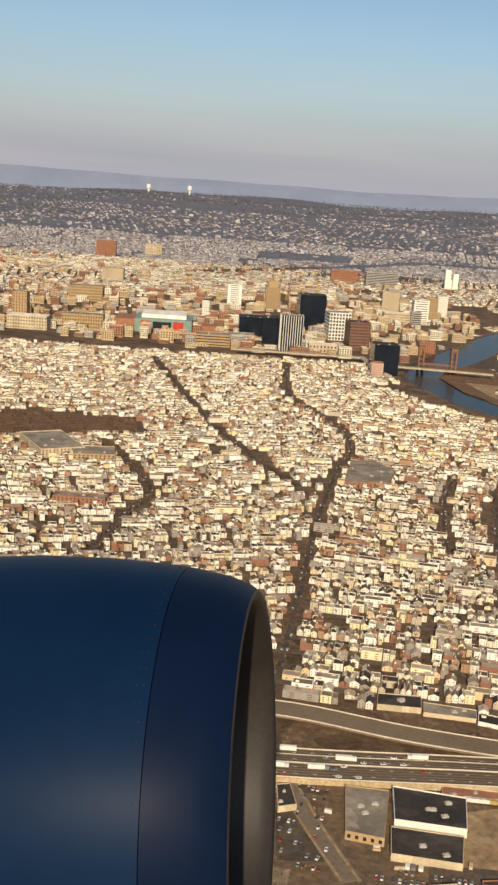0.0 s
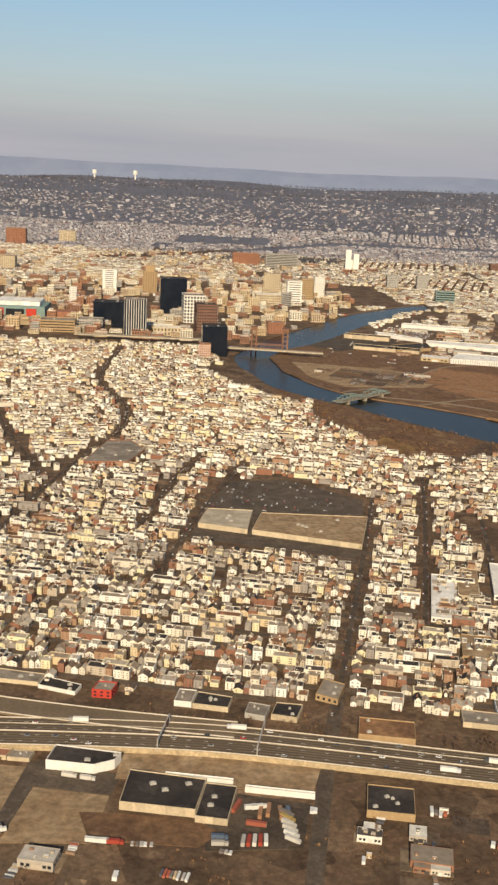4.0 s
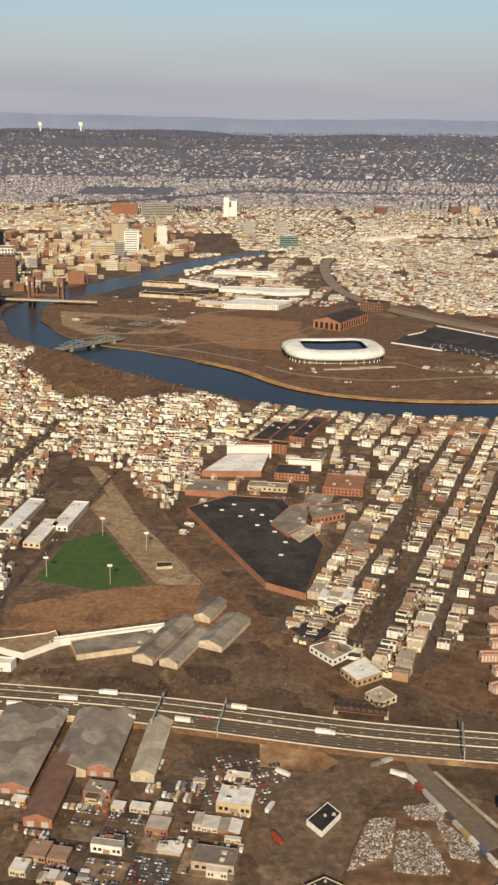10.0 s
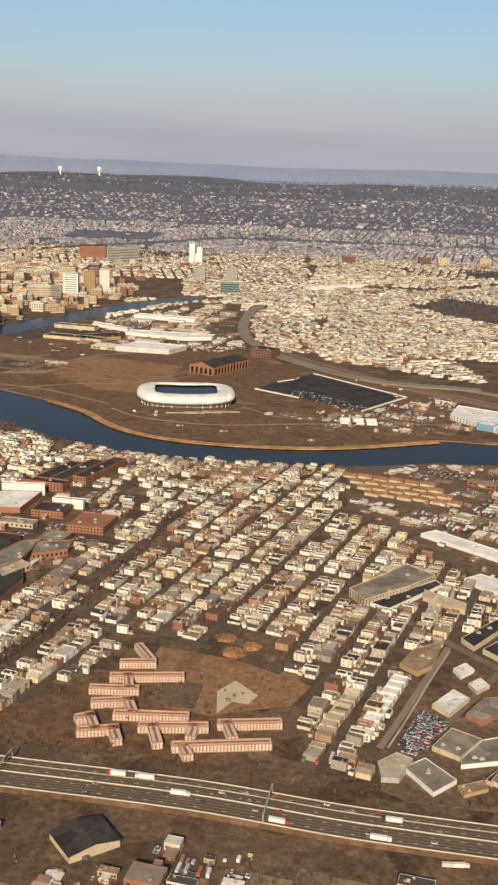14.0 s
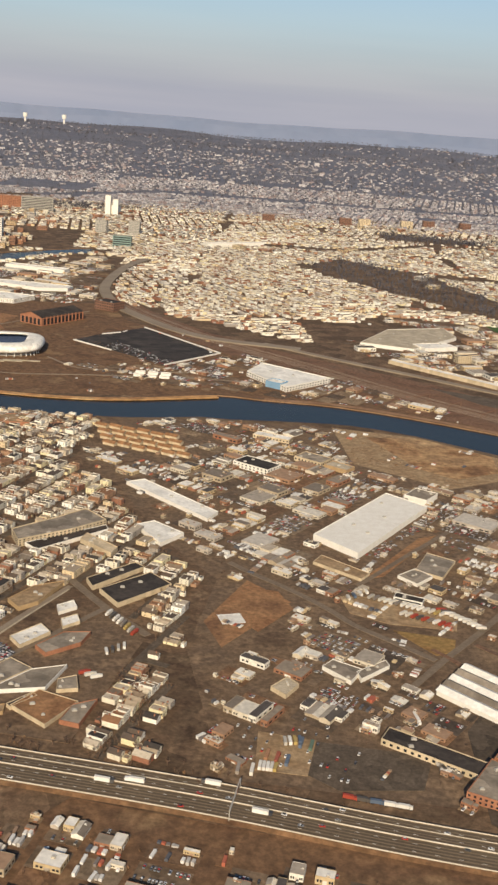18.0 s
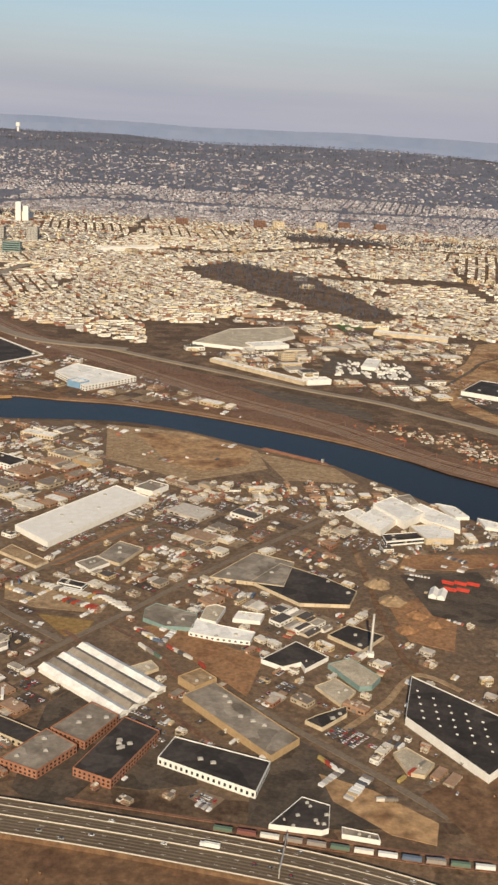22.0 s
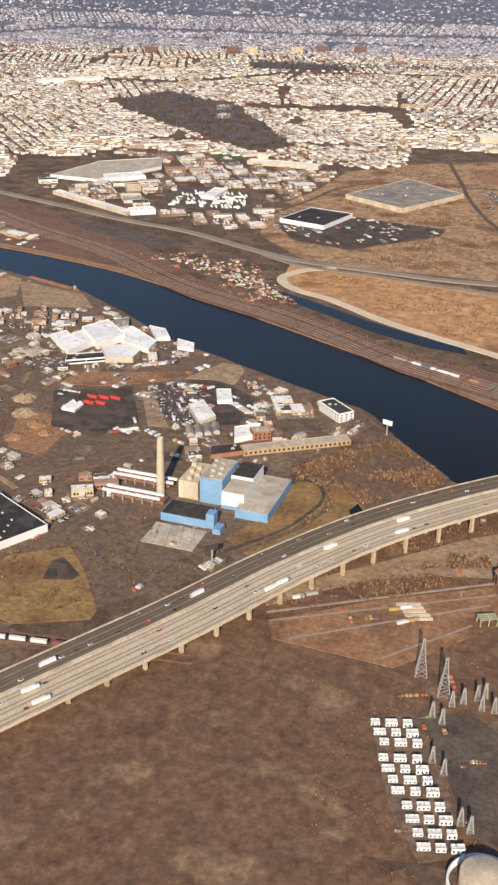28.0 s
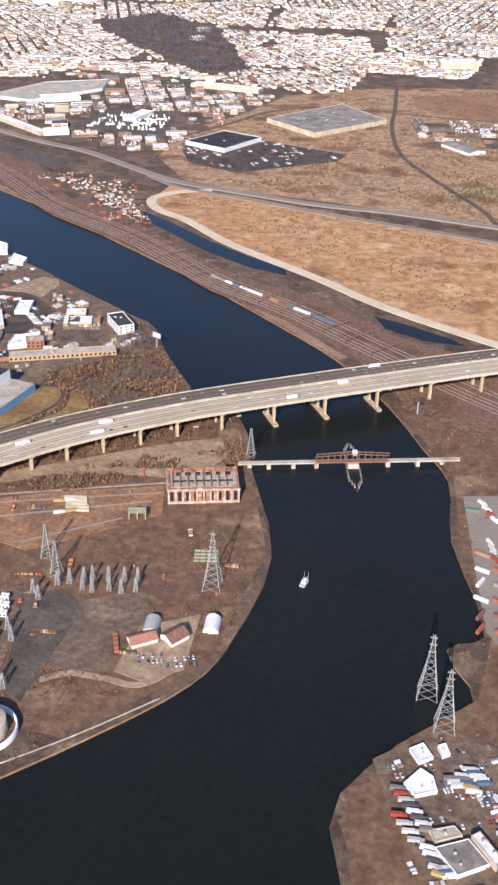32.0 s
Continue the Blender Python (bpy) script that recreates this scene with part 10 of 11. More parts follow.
def pylon(x, y, h, label, w=2.6):
    top = thing("pylon", x, y, 0, label, "pylon", "river pylons")
    for a in range(4):
        p = Pile()
        sx, sy = ((-1, -1), (1, -1), (1, 1), (-1, 1))[a]
        v = []
        for k in range(10):
            t = k / 9
            q = w * (1 - t) ** 1.3 + 0.25
            v += [(sx * q, sy * q, h * t), (sx * q + .16, sy * q, h * t), (sx * q, sy * q + .16, h * t)]
        p.add(v, [(3 * k + j, 3 * k + (j + 1) % 3, 3 * k + 3 + (j + 1) % 3, 3 * k + 3 + j) for k in range(9) for j in range(3)])
        child("leg", p.done("leg", M_STEEL), top)
    p = Pile()
    for k in range(9):
        t, t2 = k / 9, (k + 1) / 9
        q, q2 = w * (1 - t) ** 1.3 + 0.25, w * (1 - t2) ** 1.3 + 0.25
        for a in range(4):
            c = [(-1, -1), (1, -1), (1, 1), (-1, 1)]
            (ax, ay), (bx, by) = c[a], c[(a + 1) % 4]
            for A0, B0 in (((ax * q, ay * q, h * t), (bx * q2, by * q2, h * t2)), ((bx * q, by * q, h * t), (ax * q2, ay * q2, h * t2))):
                A1, B1 = Vector(A0), Vector(B0)
                s = (B1 - A1).orthogonal().normalized() * 0.06
                s2 = (B1 - A1).cross(s).normalized() * 0.06
                p.add([tuple(A1 + s), tuple(A1 + s2), tuple(A1 - s - s2), tuple(B1 + s), tuple(B1 + s2), tuple(B1 - s - s2)], [(0, 1, 4, 3), (1, 2, 5, 4), (2, 0, 3, 5)])
    child("bracing", p.done("bracing", M_STEEL), top)
    for z in (0.72, 0.84, 0.95):
        p = Pile()
        p.box(0, 0, h * z, (2.9 - z) * w / 2.6, 0.14 + 0.06 * w, 0.12 + 0.05 * w)
        child("cross_arm", p.done("cross_arm", M_STEEL), top)
    return top


pylon(1024.5, 127, 21, "tall pale lattice pylon on the river point")
pylon(1093, 91, 21, "tall lattice pylon standing in the shallows")
pylon(1098, 79, 20, "tall brown lattice pylon on the shore")
pylon(1021, 212, 12, "small lattice pylon beside the power house", 1.4)
# rows of white switch houses and lattice frames
for ox, oy, w, d, n in ((954.6, 107.7, 8.9, -7.9, 3), (956.7, 93.5, 8.9, -12, 4), (962.5, 76.5, 8.2, -13.5, 4)):
    for k in range(3 * n):
        x, y = ox + w * (k % 3) / 2 + 1.2 * (k // 3), oy + d * (k // 3) / (n - 1)
        Q("switch_house", "white switch house with dark openings on a paved yard", rect(x, y, 2.5 + 0.8 * (k % 2), 1.7, 6), 1.3 + 0.3 * (k % 3), M_WHITE, M_PALEROOF, category="switch house", units=2, floors=1, bay=0.9, fill=0.4, group="switch houses")
pylon(970.6, 112.8, 5.2, "slim steel lattice frame of the substation", 0.6)
pylon(973.2, 110.2, 5.2, "slim steel lattice frame of the substation", 0.6)
pylon(969.7, 94.1, 5.2, "slim steel lattice frame of the substation", 0.6)
pylon(972.5, 89.7, 5.2, "slim steel lattice frame of the substation", 0.6)
pylon(975.6, 72.3, 5.2, "slim steel lattice frame of the substation", 0.6)
pylon(977.8, 69.8, 5.2, "slim steel lattice frame of the substation", 0.6)
pylon(984, 122.1, 5.2, "slim steel lattice frame of the substation", 0.6)
pylon(976.5, 118.5, 5.2, "slim steel lattice frame of the substation", 0.6)
pylon(979.9, 120.2, 5.2, "slim steel lattice frame of the substation", 0.6)
pylon(984.9, 117.8, 5.2, "slim steel substation mast", 0.5)
pylon(988.3, 117, 5.2, "slim steel substation mast", 0.5)
pylon(993.2, 119, 5.2, "slim steel substation mast", 0.5)
pylon(997.3, 118.2, 5.2, "slim steel substation mast", 0.5)
pylon(1001.5, 120.1, 5.2, "slim steel substation mast", 0.5)
pylon(986.4, 123.4, 5.2, "slim steel substation mast", 0.5)
pylon(991.5, 124.1, 5.2, "slim steel substation mast", 0.5)
pylon(996.5, 124.8, 5.2, "slim steel substation mast", 0.5)
pylon(1000.7, 125.4, 5.2, "slim steel substation mast", 0.5)
pylon(968.2, 131.9, 13, "lattice pylon beside the substation", 1.5)
pylon(974.4, 123.4, 13, "lattice pylon beside the substation", 1.5)
tank = thing("storage_tank", 979.5, 53, 0, "large cream storage tank inside a round wall", "tank")
cyl = lambda r, z: [(math.cos(2 * math.pi * k / 40) * r, math.sin(2 * math.pi * k / 40) * r, z) for k in range(40)]
child("shell", loft("shell", [cyl(5.8, -0.2), cyl(5.8, 4.2), cyl(5.6, 4.3), cyl(0.1, 4.9)], M_CREAM), tank)
child("bund_wall", loft("bund_wall", [cyl(8.6, -0.2), cyl(8.6, 1.9), cyl(8.1, 1.9), cyl(8.1, 0.0)], M_PALEROOF), tank, "pale round outer wall")
for x, y, m, a in ((1011, 104, M_GREY, 4), (1028.5, 108, M_PALEROOF, 4)):
    nis = thing("barrel_hut", x, y, 0, "barrel-roofed steel hut on the river point", "hut")
    nis.rotation_euler[2] = radians(a)
    arc = [(math.cos(t) * 2.4, math.sin(t) * 2.4) for t in np.linspace(0, math.pi, 13)]
    n = len(arc)
    v = [(a0, -3.4, b0) for a0, b0 in arc] + [(a0, 3.4, b0) for a0, b0 in arc]
    child("vault", mesh("vault", v, [(k + 1, k, n + k, n + k + 1) for k in range(n - 1)] + [tuple(range(n)), tuple(range(2 * n - 1, n - 1, -1))], m), nis)
    child("door", mesh("door", *prism(rect(0, -3.45, 2.2, 0.12), 0, 1.6), M_WHITE), nis)
gabled("river_lodge", "white-walled lodge with a brown roof", 1019, 100, 5.6, 6.4, 1.8, -38, M_WHITE, M_RUST, "house", rise=1.4, doors=1)
gabled("river_lodge", "low building with a red-brown roof", 1010, 97, 4.6, 8, 1.6, -55, M_WHITE, M_BRICK, "house", rise=1.1, doors=1)
boat = thing("work_boat", 1052.5, 136, -0.75, "small white work boat on the dark water", "boat")
boat.rotation_euler[2] = radians(-12)
p = Pile()
p.add([(-.8, -2.2, 0), (.8, -2.2, 0), (.9, 1.0, 0), (0, 2.6, 0), (-.9, 1.0, 0), (-1, -2.3, .8), (1, -2.3, .8), (1.1, 1.1, .85), (0, 3.0, 1.0), (-1.1, 1.1, .85)], [(4, 3, 2, 1, 0), (5, 6, 7, 8, 9), (0, 1, 6, 5), (1, 2, 7, 6), (2, 3, 8, 7), (3, 4, 9, 8), (4, 0, 5, 9)])
child("hull", p.done("hull", M_GREY), boat)
child("cabin", mesh("cabin", *prism(rect(0, -0.3, 1.3, 1.8), .8, 1.9), M_WHITE), boat)
for x, y in ((-.6, 1.6), (.6, 1.6), (0, -1.6)):
    child("mast", mesh("mast", *prism(rect(x, y, 0.1, 0.1), .8, 3.6), M_STEEL), boat)
# the long rusty barge at the quay
barge = thing("barge", 757, 497, -0.7, "long rusty red barge moored at the quay", "barge")
barge.rotation_euler[2] = radians(-31)
child("hull", mesh("hull", *prism([(-22, -1.8), (20, -1.8), (23, 0), (20, 1.8), (-22, 1.8)], 0, 1.4), M_RUST), barge)
child("hold", mesh("hold", *prism(rect(-2, 0, 36, 2.4), 1.4, 1.7), M_BRICK), barge)
child("crane", mesh("crane", *prism(rect(19, 0, 1.2, 1.2), 1.4, 3.4), M_STEEL), barge)
clutter("yard_goods", [(882, 676), (909, 727), (945, 706), (1005, 684), (1001, 664), (937, 616), (900, 632)], 520, (1.2, 3.4), 92, [M_MIX], "lorries and trailers on the lorry park", "lorries", FOOT[-60:] + [rect(912, 693, 44, 44, 30)], 30)
# billboards
for x, y, a in ((960, 303, -30), (1082, 262, 20), (898, 186, 30)):
    bb = thing("billboard", x, y, 0, "billboard panel on a single steel post", "billboard")
    bb.rotation_euler[2] = radians(a)
    child("post", mesh("post", *prism(rect(0, 0, 0.5, 0.5), -0.5, 5.5), M_STEEL), bb)
    child("panel", mesh("panel", *prism(rect(0, 0, 4.6, 0.4), 5.0, 7.2), M_WHITE if a < 0 else M_TAR), bb)


# ---- the nearest town houses, one by one ----
M_DOOR = mat("painted_door", (0.25, 0.07, 0.04), (0.10, 0.08, 0.07), (0.05, 0.09, 0.08), (0.5, 0.47, 0.4), vary="object", rough=0.5)


def house_kit(gable):
    base = gable_house() if gable else flat_house()
    wall, roof, stackp = Pile(), Pile(), Pile()
    for f, i in zip(base.f, base.i):
        low = max(base.v[q][2] for q in f) > 1.05 or (min(base.v[q][2] for q in f) >= 0.79 and i == 0 and gable)
        (roof if i else stackp if low and i == 0 and min(base.v[q][2] for q in f) > 0.75 and max(base.v[q][2] for q in f) > 1.05 else wall).add([base.v[q] for q in f], [tuple(range(len(f)))])
    pane, door = Pile(), Pile()
    pane.add(*prism(rect(0, 0, 0.14, 0.03), 0, 0.13))
    door.add(*prism(rect(0, 0, 0.17, 0.03), 0, 0.26))
    return [q.done(n, m) for q, n, m in ((wall, "wall", M_WALL1), (roof, "roof", M_ROOF1), (stackp, "chimney", M_BRICK), (pane, "window", M_PANE), (door, "door", M_DOOR))]


KITS = [house_kit(False), house_kit(True)]
row0 = []
for g in (0, 1):
    h0 = thing("town_house", 0, 0, 0, ("pale flat-roofed town house with a parapet", "pale town house with a gabled roof")[g], "house", "front row of town houses")
    w0, r0, c0, p0, d0 = KITS[g]
    for nm, me in (("wall", w0), ("roof", r0), ("chimney", c0)):
        child(nm, me, h0)
    for x, z in ((-.24, .16), (.24, .42), (-.24, .42)) + (((.24, .68), (-.24, .68)) if not g else ()):
        child("window", p0, h0).location = (x, -.505, z)
    for x, z in ((.22, .4), (-.22, .4)):
        child("window", p0, h0).location = (x, .505, z)
    child("door", d0, h0).location = (.24, -.505, 0)
    row0.append(h0)
left = [True, True]
for q in SINGLES:
    x, y, z, a, w, d, h, g = q
    g = int(g)
    ob = row0[g] if left[g] else copy_thing(row0[g], pose(x, y, z, 0, 0, a))
    left[g] = False
    ob.location, ob.rotation_euler, ob.scale = (x, y, z), (0, 0, radians(a)), (w, d, h)

# ---- woods and scrub ----
def wood(poly, n, h, seed, label, material=None, free=()):
    grow("bare_wood", scatter(poly, n, h, seed, free), material or M_BARK, label, seed, far=material is not None)


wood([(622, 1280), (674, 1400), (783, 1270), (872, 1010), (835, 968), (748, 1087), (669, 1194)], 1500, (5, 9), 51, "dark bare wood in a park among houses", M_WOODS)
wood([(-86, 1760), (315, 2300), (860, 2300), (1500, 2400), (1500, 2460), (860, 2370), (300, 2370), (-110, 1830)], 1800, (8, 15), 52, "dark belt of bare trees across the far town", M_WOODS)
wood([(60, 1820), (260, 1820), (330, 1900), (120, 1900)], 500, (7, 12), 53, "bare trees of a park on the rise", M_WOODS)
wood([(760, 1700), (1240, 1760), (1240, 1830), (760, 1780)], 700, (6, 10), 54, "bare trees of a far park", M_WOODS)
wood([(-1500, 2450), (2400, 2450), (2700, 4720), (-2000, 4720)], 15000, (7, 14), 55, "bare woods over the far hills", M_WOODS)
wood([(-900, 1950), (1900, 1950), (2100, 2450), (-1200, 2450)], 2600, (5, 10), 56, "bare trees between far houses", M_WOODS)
wood([(266, 425), (280, 400), (299, 350), (326, 287), (342, 250), (366, 208), (360, 205), (334, 250), (318, 287), (291, 345), (272, 395)], 2600, (0.8, 2.4), 57, "brown scrub on the disused railway")
wood([(150, 735), (190, 690), (231, 642), (300, 580), (285, 570), (225, 625), (180, 675), (145, 720)], 420, (1.5, 3.2), 58, "bare trees along the river bank")
wood([(190, 640), (280, 575), (262, 552), (228, 545), (205, 600)], 160, (1.5, 3), 59, "bare trees in the riverside park")
wood([(-150, 550), (-60, 575), (-70, 620), (-150, 620)], 260, (2, 4), 60, "bare trees of the west park")
wood([(300, 566), (345, 540), (400, 518), (500, 518), (560, 532), (560, 522), (500, 508), (400, 508), (335, 535)], 220, (1.2, 2.6), 61, "bare bushes along the near river bank")
wood([(945, 330), (962, 300), (985, 262), (930, 215), (920, 262), (940, 285)], 1500, (1.3, 3.0), 62, "brown thicket between the plant and the river", None, NEW_LOTS)
wood([(930, 205), (985, 258), (1010, 236), (1000, 200), (960, 180), (930, 160)], 1700, (1.1, 2.6), 63, "brown thicket below the turnpike", None, NEW_LOTS)
wood([(800, 170), (835, 140), (900, 175), (880, 200), (845, 215)], 260, (0.8, 1.8), 64, "bare scrub beside the black warehouse")
wood([(905, 545), (950, 572), (1033, 550), (1250, 555), (1250, 340), (1120, 360), (1020, 425), (967, 465), (935, 505)], 800, (0.5, 1.5), 65, "dry brown scrub of the marsh")
wood([(935, 690), (1000, 660), (1250, 640), (1250, 570), (1000, 585), (900, 620)], 900, (1.0, 3.0), 66, "bare thickets north of the marsh")
wood([(340, 215), (600, 168), (640, 158), (640, 152), (590, 160), (440, 186), (330, 208)], 1500, (1.0, 2.9), 67, "bare hedge along the freeway")
wood([(80, 236), (340, 214), (340, 207), (250, 214), (110, 230)], 1300, (0.9, 2.6), 68, "bare hedge along the freeway bank")
wood([(384, 213), (396, 202), (456, 193), (472, 248), (412, 247)], 150, (1.2, 2.6), 69, "bare trees between the brick housing blocks")
wood([(1085, 70), (1104, 92), (1100, 115), (1112, 120), (1102, 170), (1100, 205), (1080, 262), (1050, 308), (1075, 300), (1110, 225), (1125, 110), (1110, 70)], 420, (0.6, 2.0), 70, "brown scrub on the east bank")
wood([(1000, 55), (1040, 90), (1044, 150), (1028, 203), (1024, 203), (1036, 148), (1030, 96), (1000, 62)], 150, (0.5, 1.3), 71, "brown scrub on the river wall")
wood([(600, 170), (870, 140), (985, 262), (845, 408), (690, 535), (510, 515), (590, 300)], 1500, (0.8, 2.2), 72, "scattered bare trees among the works", None, FREE2)
wood([(300, 860), (430, 905), (600, 700), (760, 555), (600, 600), (520, 582), (400, 576), (330, 640), (210, 730)], 320, (0.8, 2.0), 73, "scrub on the cleared north bank", None, [rect(394, 682, 90, 80)])

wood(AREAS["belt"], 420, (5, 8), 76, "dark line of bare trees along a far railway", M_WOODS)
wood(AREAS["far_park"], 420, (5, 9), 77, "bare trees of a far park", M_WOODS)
wood(AREAS["river_park"], 420, (1.6, 3.2), 78, "bare brown trees of the riverside park")
wood([(1085, 594), (1100, 616), (1130, 612), (1125, 578), (1089, 577)], 160, (2.0, 3.4), 74, "dark evergreen grove in the scrub", M_GRASS)
wood([(876, 700), (955, 905), (1021, 950), (1250, 970), (1250, 560), (1119, 540), (960, 575), (900, 600)], 1500, (1.0, 2.8), 75, "bare trees over the scrub land", M_BARK, [[(880, 676), (909, 729), (945, 708), (1009, 684), (1003, 661), (937, 612), (898, 630)], [(930, 775), (981, 844), (1028, 800), (972, 727)]])
thicket([(876, 700), (955, 905), (1021, 950), (1250, 970), (1250, 540), (1119, 532), (960, 575), (900, 600)], 16000, (0.5, 1.6), 101, "reddish-brown brush over the scrub land", None, [[(880, 676), (909, 729), (945, 708), (1009, 684), (1003, 661), (937, 612), (898, 630)], [(930, 775), (981, 844), (1028, 800), (972, 727)]], 17)
thicket([(910, 550), (1005, 528), (1250, 455), (1250, 300), (1130, 345), (1054, 392), (985, 447), (930, 505)], 15000, (0.4, 1.2), 102, "brown brush in drifts over the golden marsh", None, (), 13)
thicket([(700, 655), (772, 630), (846, 515), (938, 440), (1016, 386), (1110, 310), (1100, 290), (1014, 356), (900, 452), (790, 548), (700, 600)], 2200, (0.3, 0.9), 103, "weeds and brush beside the railway", None, (), 8)
thicket([(937, 282), (964, 298), (986, 260), (954, 237), (930, 215), (920, 262)], 7000, (0.7, 1.9), 104, "dense brown thicket between plant and river", None, NEW_LOTS, 7)
thicket([(925, 165), (945, 205), (986, 258), (1010, 238), (1022, 203), (995, 192), (940, 160)], 8000, (0.5, 1.5), 105, "dense brown thicket below the turnpike", None, NEW_LOTS, 8)
thicket([(930, 165), (1034, 160), (1034, 96), (1000, 62), (940, 62)], 5000, (0.3, 0.9), 106, "brown weeds on bare riverside land", None, NEW_LOTS + [rect(988, 130, 38, 30), rect(1008, 185, 34, 24, 15)], 9)
thicket([(1085, 70), (1104, 92), (1100, 115), (1112, 120), (1102, 170), (1100, 205), (1080, 262), (1052, 306), (1100, 270), (1240, 160), (1240, 60), (1150, 110), (1110, 70)], 5200, (0.4, 1.3), 107, "brown brush on the east bank", None, [[(1102, 203), (1116, 206), (1150, 180), (1150, 118), (1110, 117)]], 9)
thicket([(800, 175), (840, 140), (930, 205), (905, 190), (870, 215), (840, 220)], 1100, (0.5, 1.4), 108, "brown brush round the plant", None, [rect(813, 205, 44, 56, -40)], 8)
thicket([(170, 900), (160, 860), (180, 780), (256, 700), (330, 645), (396, 580), (448, 570), (560, 605), (700, 590), (690, 640), (560, 740), (470, 820), (330, 850)], 9000, (0.3, 0.9), 109, "weeds in drifts over the cleared north bank", None, [rect(394, 682, 80, 60), [(452, 779), (521, 672), (556, 713), (489, 799)]], 15)
thicket([(640, 540), (692, 530), (735, 502), (780, 480), (742, 450), (700, 440), (650, 470)], 900, (0.3, 0.8), 110, "weeds on cleared riverside land", None, (), 8)
thicket([(150, 735), (190, 690), (231, 642), (300, 580), (262, 552), (228, 545), (200, 610)], 1500, (0.7, 2.0), 111, "brown brush of the riverside park", None, (), 9)
thicket([(258, 240), (345, 245), (300, 345), (268, 420), (262, 330)], 900, (0.3, 0.8), 112, "weeds round the sports pitch", None, [[(259, 282), (266, 329), (277, 334), (299, 312), (286, 277)], [(247, 218), (265, 214), (276, 229), (258, 246)], [(280, 233), (307, 242), (305, 249), (281, 242)]], 6)
thicket([(20, 250), (340, 222), (600, 172), (640, 158), (640, 150), (600, 162), (340, 208), (110, 228), (20, 243)], 1600, (0.4, 1.3), 113, "brown brush along the freeway bank", None, [rect(265, 228, 30, 34, -10)], 6)

thicket([(-20, 198), (110, 192), (262, 186), (345, 170), (480, 148), (600, 132), (700, 118), (860, 110), (860, 50), (-20, 50)], 9000, (0.3, 1.0), 114, "brown weeds over yards beside the freeway", None, NEW_LOTS, 9)
rows = []
rt = random.Random(5)
for line in MAIN:  # trees along both kerbs of the main streets
    for side in (-1.4, 1.4):
        for x, y in beside(smooth_line(line, 26), side):
            if rt.random() < 0.5:
                h = rt.uniform(1.4, 2.6)
                rows.append((x + rt.uniform(-.4, .4), y + rt.uniform(-.6, .6), 0, rt.uniform(0, 360), h * 1.1, h * 1.1, h))
grow("street_trees", rows, M_BARK, "bare trees lining the main streets", 21, far=True)

# ---- vehicles ----
M_CAR = mat("car_paint", (0.75, 0.74, 0.72), (0.05, 0.05, 0.055), (0.60, 0.60, 0.60), (0.18, 0.19, 0.21), (0.40, 0.04, 0.03), (0.72, 0.71, 0.68), (0.09, 0.085, 0.08), (0.33, 0.31, 0.28), vary="island", rough=0.35, mix=0.05, spec=0.5)
M_CAROB = mat("car_paint_single", (0.75, 0.74, 0.72), (0.05, 0.05, 0.055), (0.60, 0.60, 0.60), (0.18, 0.19, 0.21), (0.45, 0.04, 0.03), (0.72, 0.71, 0.68), (0.09, 0.085, 0.08), (0.33, 0.31, 0.28), vary="object", rough=0.35, mix=0.05, spec=0.5)
M_BOXES = mat("container_paint", (0.33, 0.10, 0.06), (0.12, 0.17, 0.12), (0.70, 0.66, 0.58), (0.12, 0.15, 0.20), (0.36, 0.19, 0.10), (0.70, 0.68, 0.64), (0.22, 0.09, 0.07), (0.30, 0.26, 0.22), vary="object", rough=0.6, mix=0.2)
M_TYRE = mat("tyre", (0.02, 0.02, 0.02), (0.03, 0.03, 0.03), rough=0.9)


def car_body():
    p = Pile()
    prof = [(-.8, .14), (.8, .14), (.8, .34), (.42, .40), (-.62, .40), (-.8, .36)]
    v = [(x, s, z) for s in (-.33, .33) for x, z in prof]
    n = 6
    p.add(v, [tuple(range(n)), tuple(range(2 * n - 1, n - 1, -1))] + [((k + 1) % n, k, n + k, n + (k + 1) % n) for k in range(n)])
    return p


def car_cabin():
    p = Pile()
    v = [(x, y, z) for z, a, b, w in ((.39, -.6, .42, .31), (.58, -.42, .16, .26)) for x, y in ((a, -w), (b, -w), (b, w), (a, w))]
    p.add(v, [(4, 5, 6, 7)], 0)
    p.add(v, [(0, 1, 5, 4), (1, 2, 6, 5), (2, 3, 7, 6), (3, 0, 4, 7)], 1)
    return p


def wheel_mesh():
    p = Pile()
    n = 8
    v = [(math.cos(6.283 * k / n) * .13, s, .13 + math.sin(6.283 * k / n) * .13) for s in (-.05, .05) for k in range(n)]
    p.add(v, [tuple(range(n)), tuple(range(2 * n - 1, n - 1, -1))] + [((k + 1) % n, k, n + k, n + (k + 1) % n) for k in range(n)])
    return p


cb, cc, cw = car_body(), car_cabin(), wheel_mesh()
whole = Pile()
whole.add(cb.v, cb.f, 0)
whole.add(cc.v, cc.f, cc.i)
CAR = (whole.v, whole.f, whole.i)
first = thing("car", 60, 213, WAY_Z, "small passenger car driving on the freeway", "car", "cars on the freeway")
child("body", cb.done("body", M_CAROB), first)
child("cabin", cc.done("cabin", [M_CAROB, M_GLASS]), first)
me_w = cw.done("wheel", M_TYRE)
for x in (-.5, .5):
    for y in (-.3, .3):
        child("wheel", me_w, first).location = (x, y, 0)
lorry0 = thing("lorry", 40, 216, WAY_Z, "white box lorry with a dark cab on the freeway", "lorry", "lorries on the freeway")
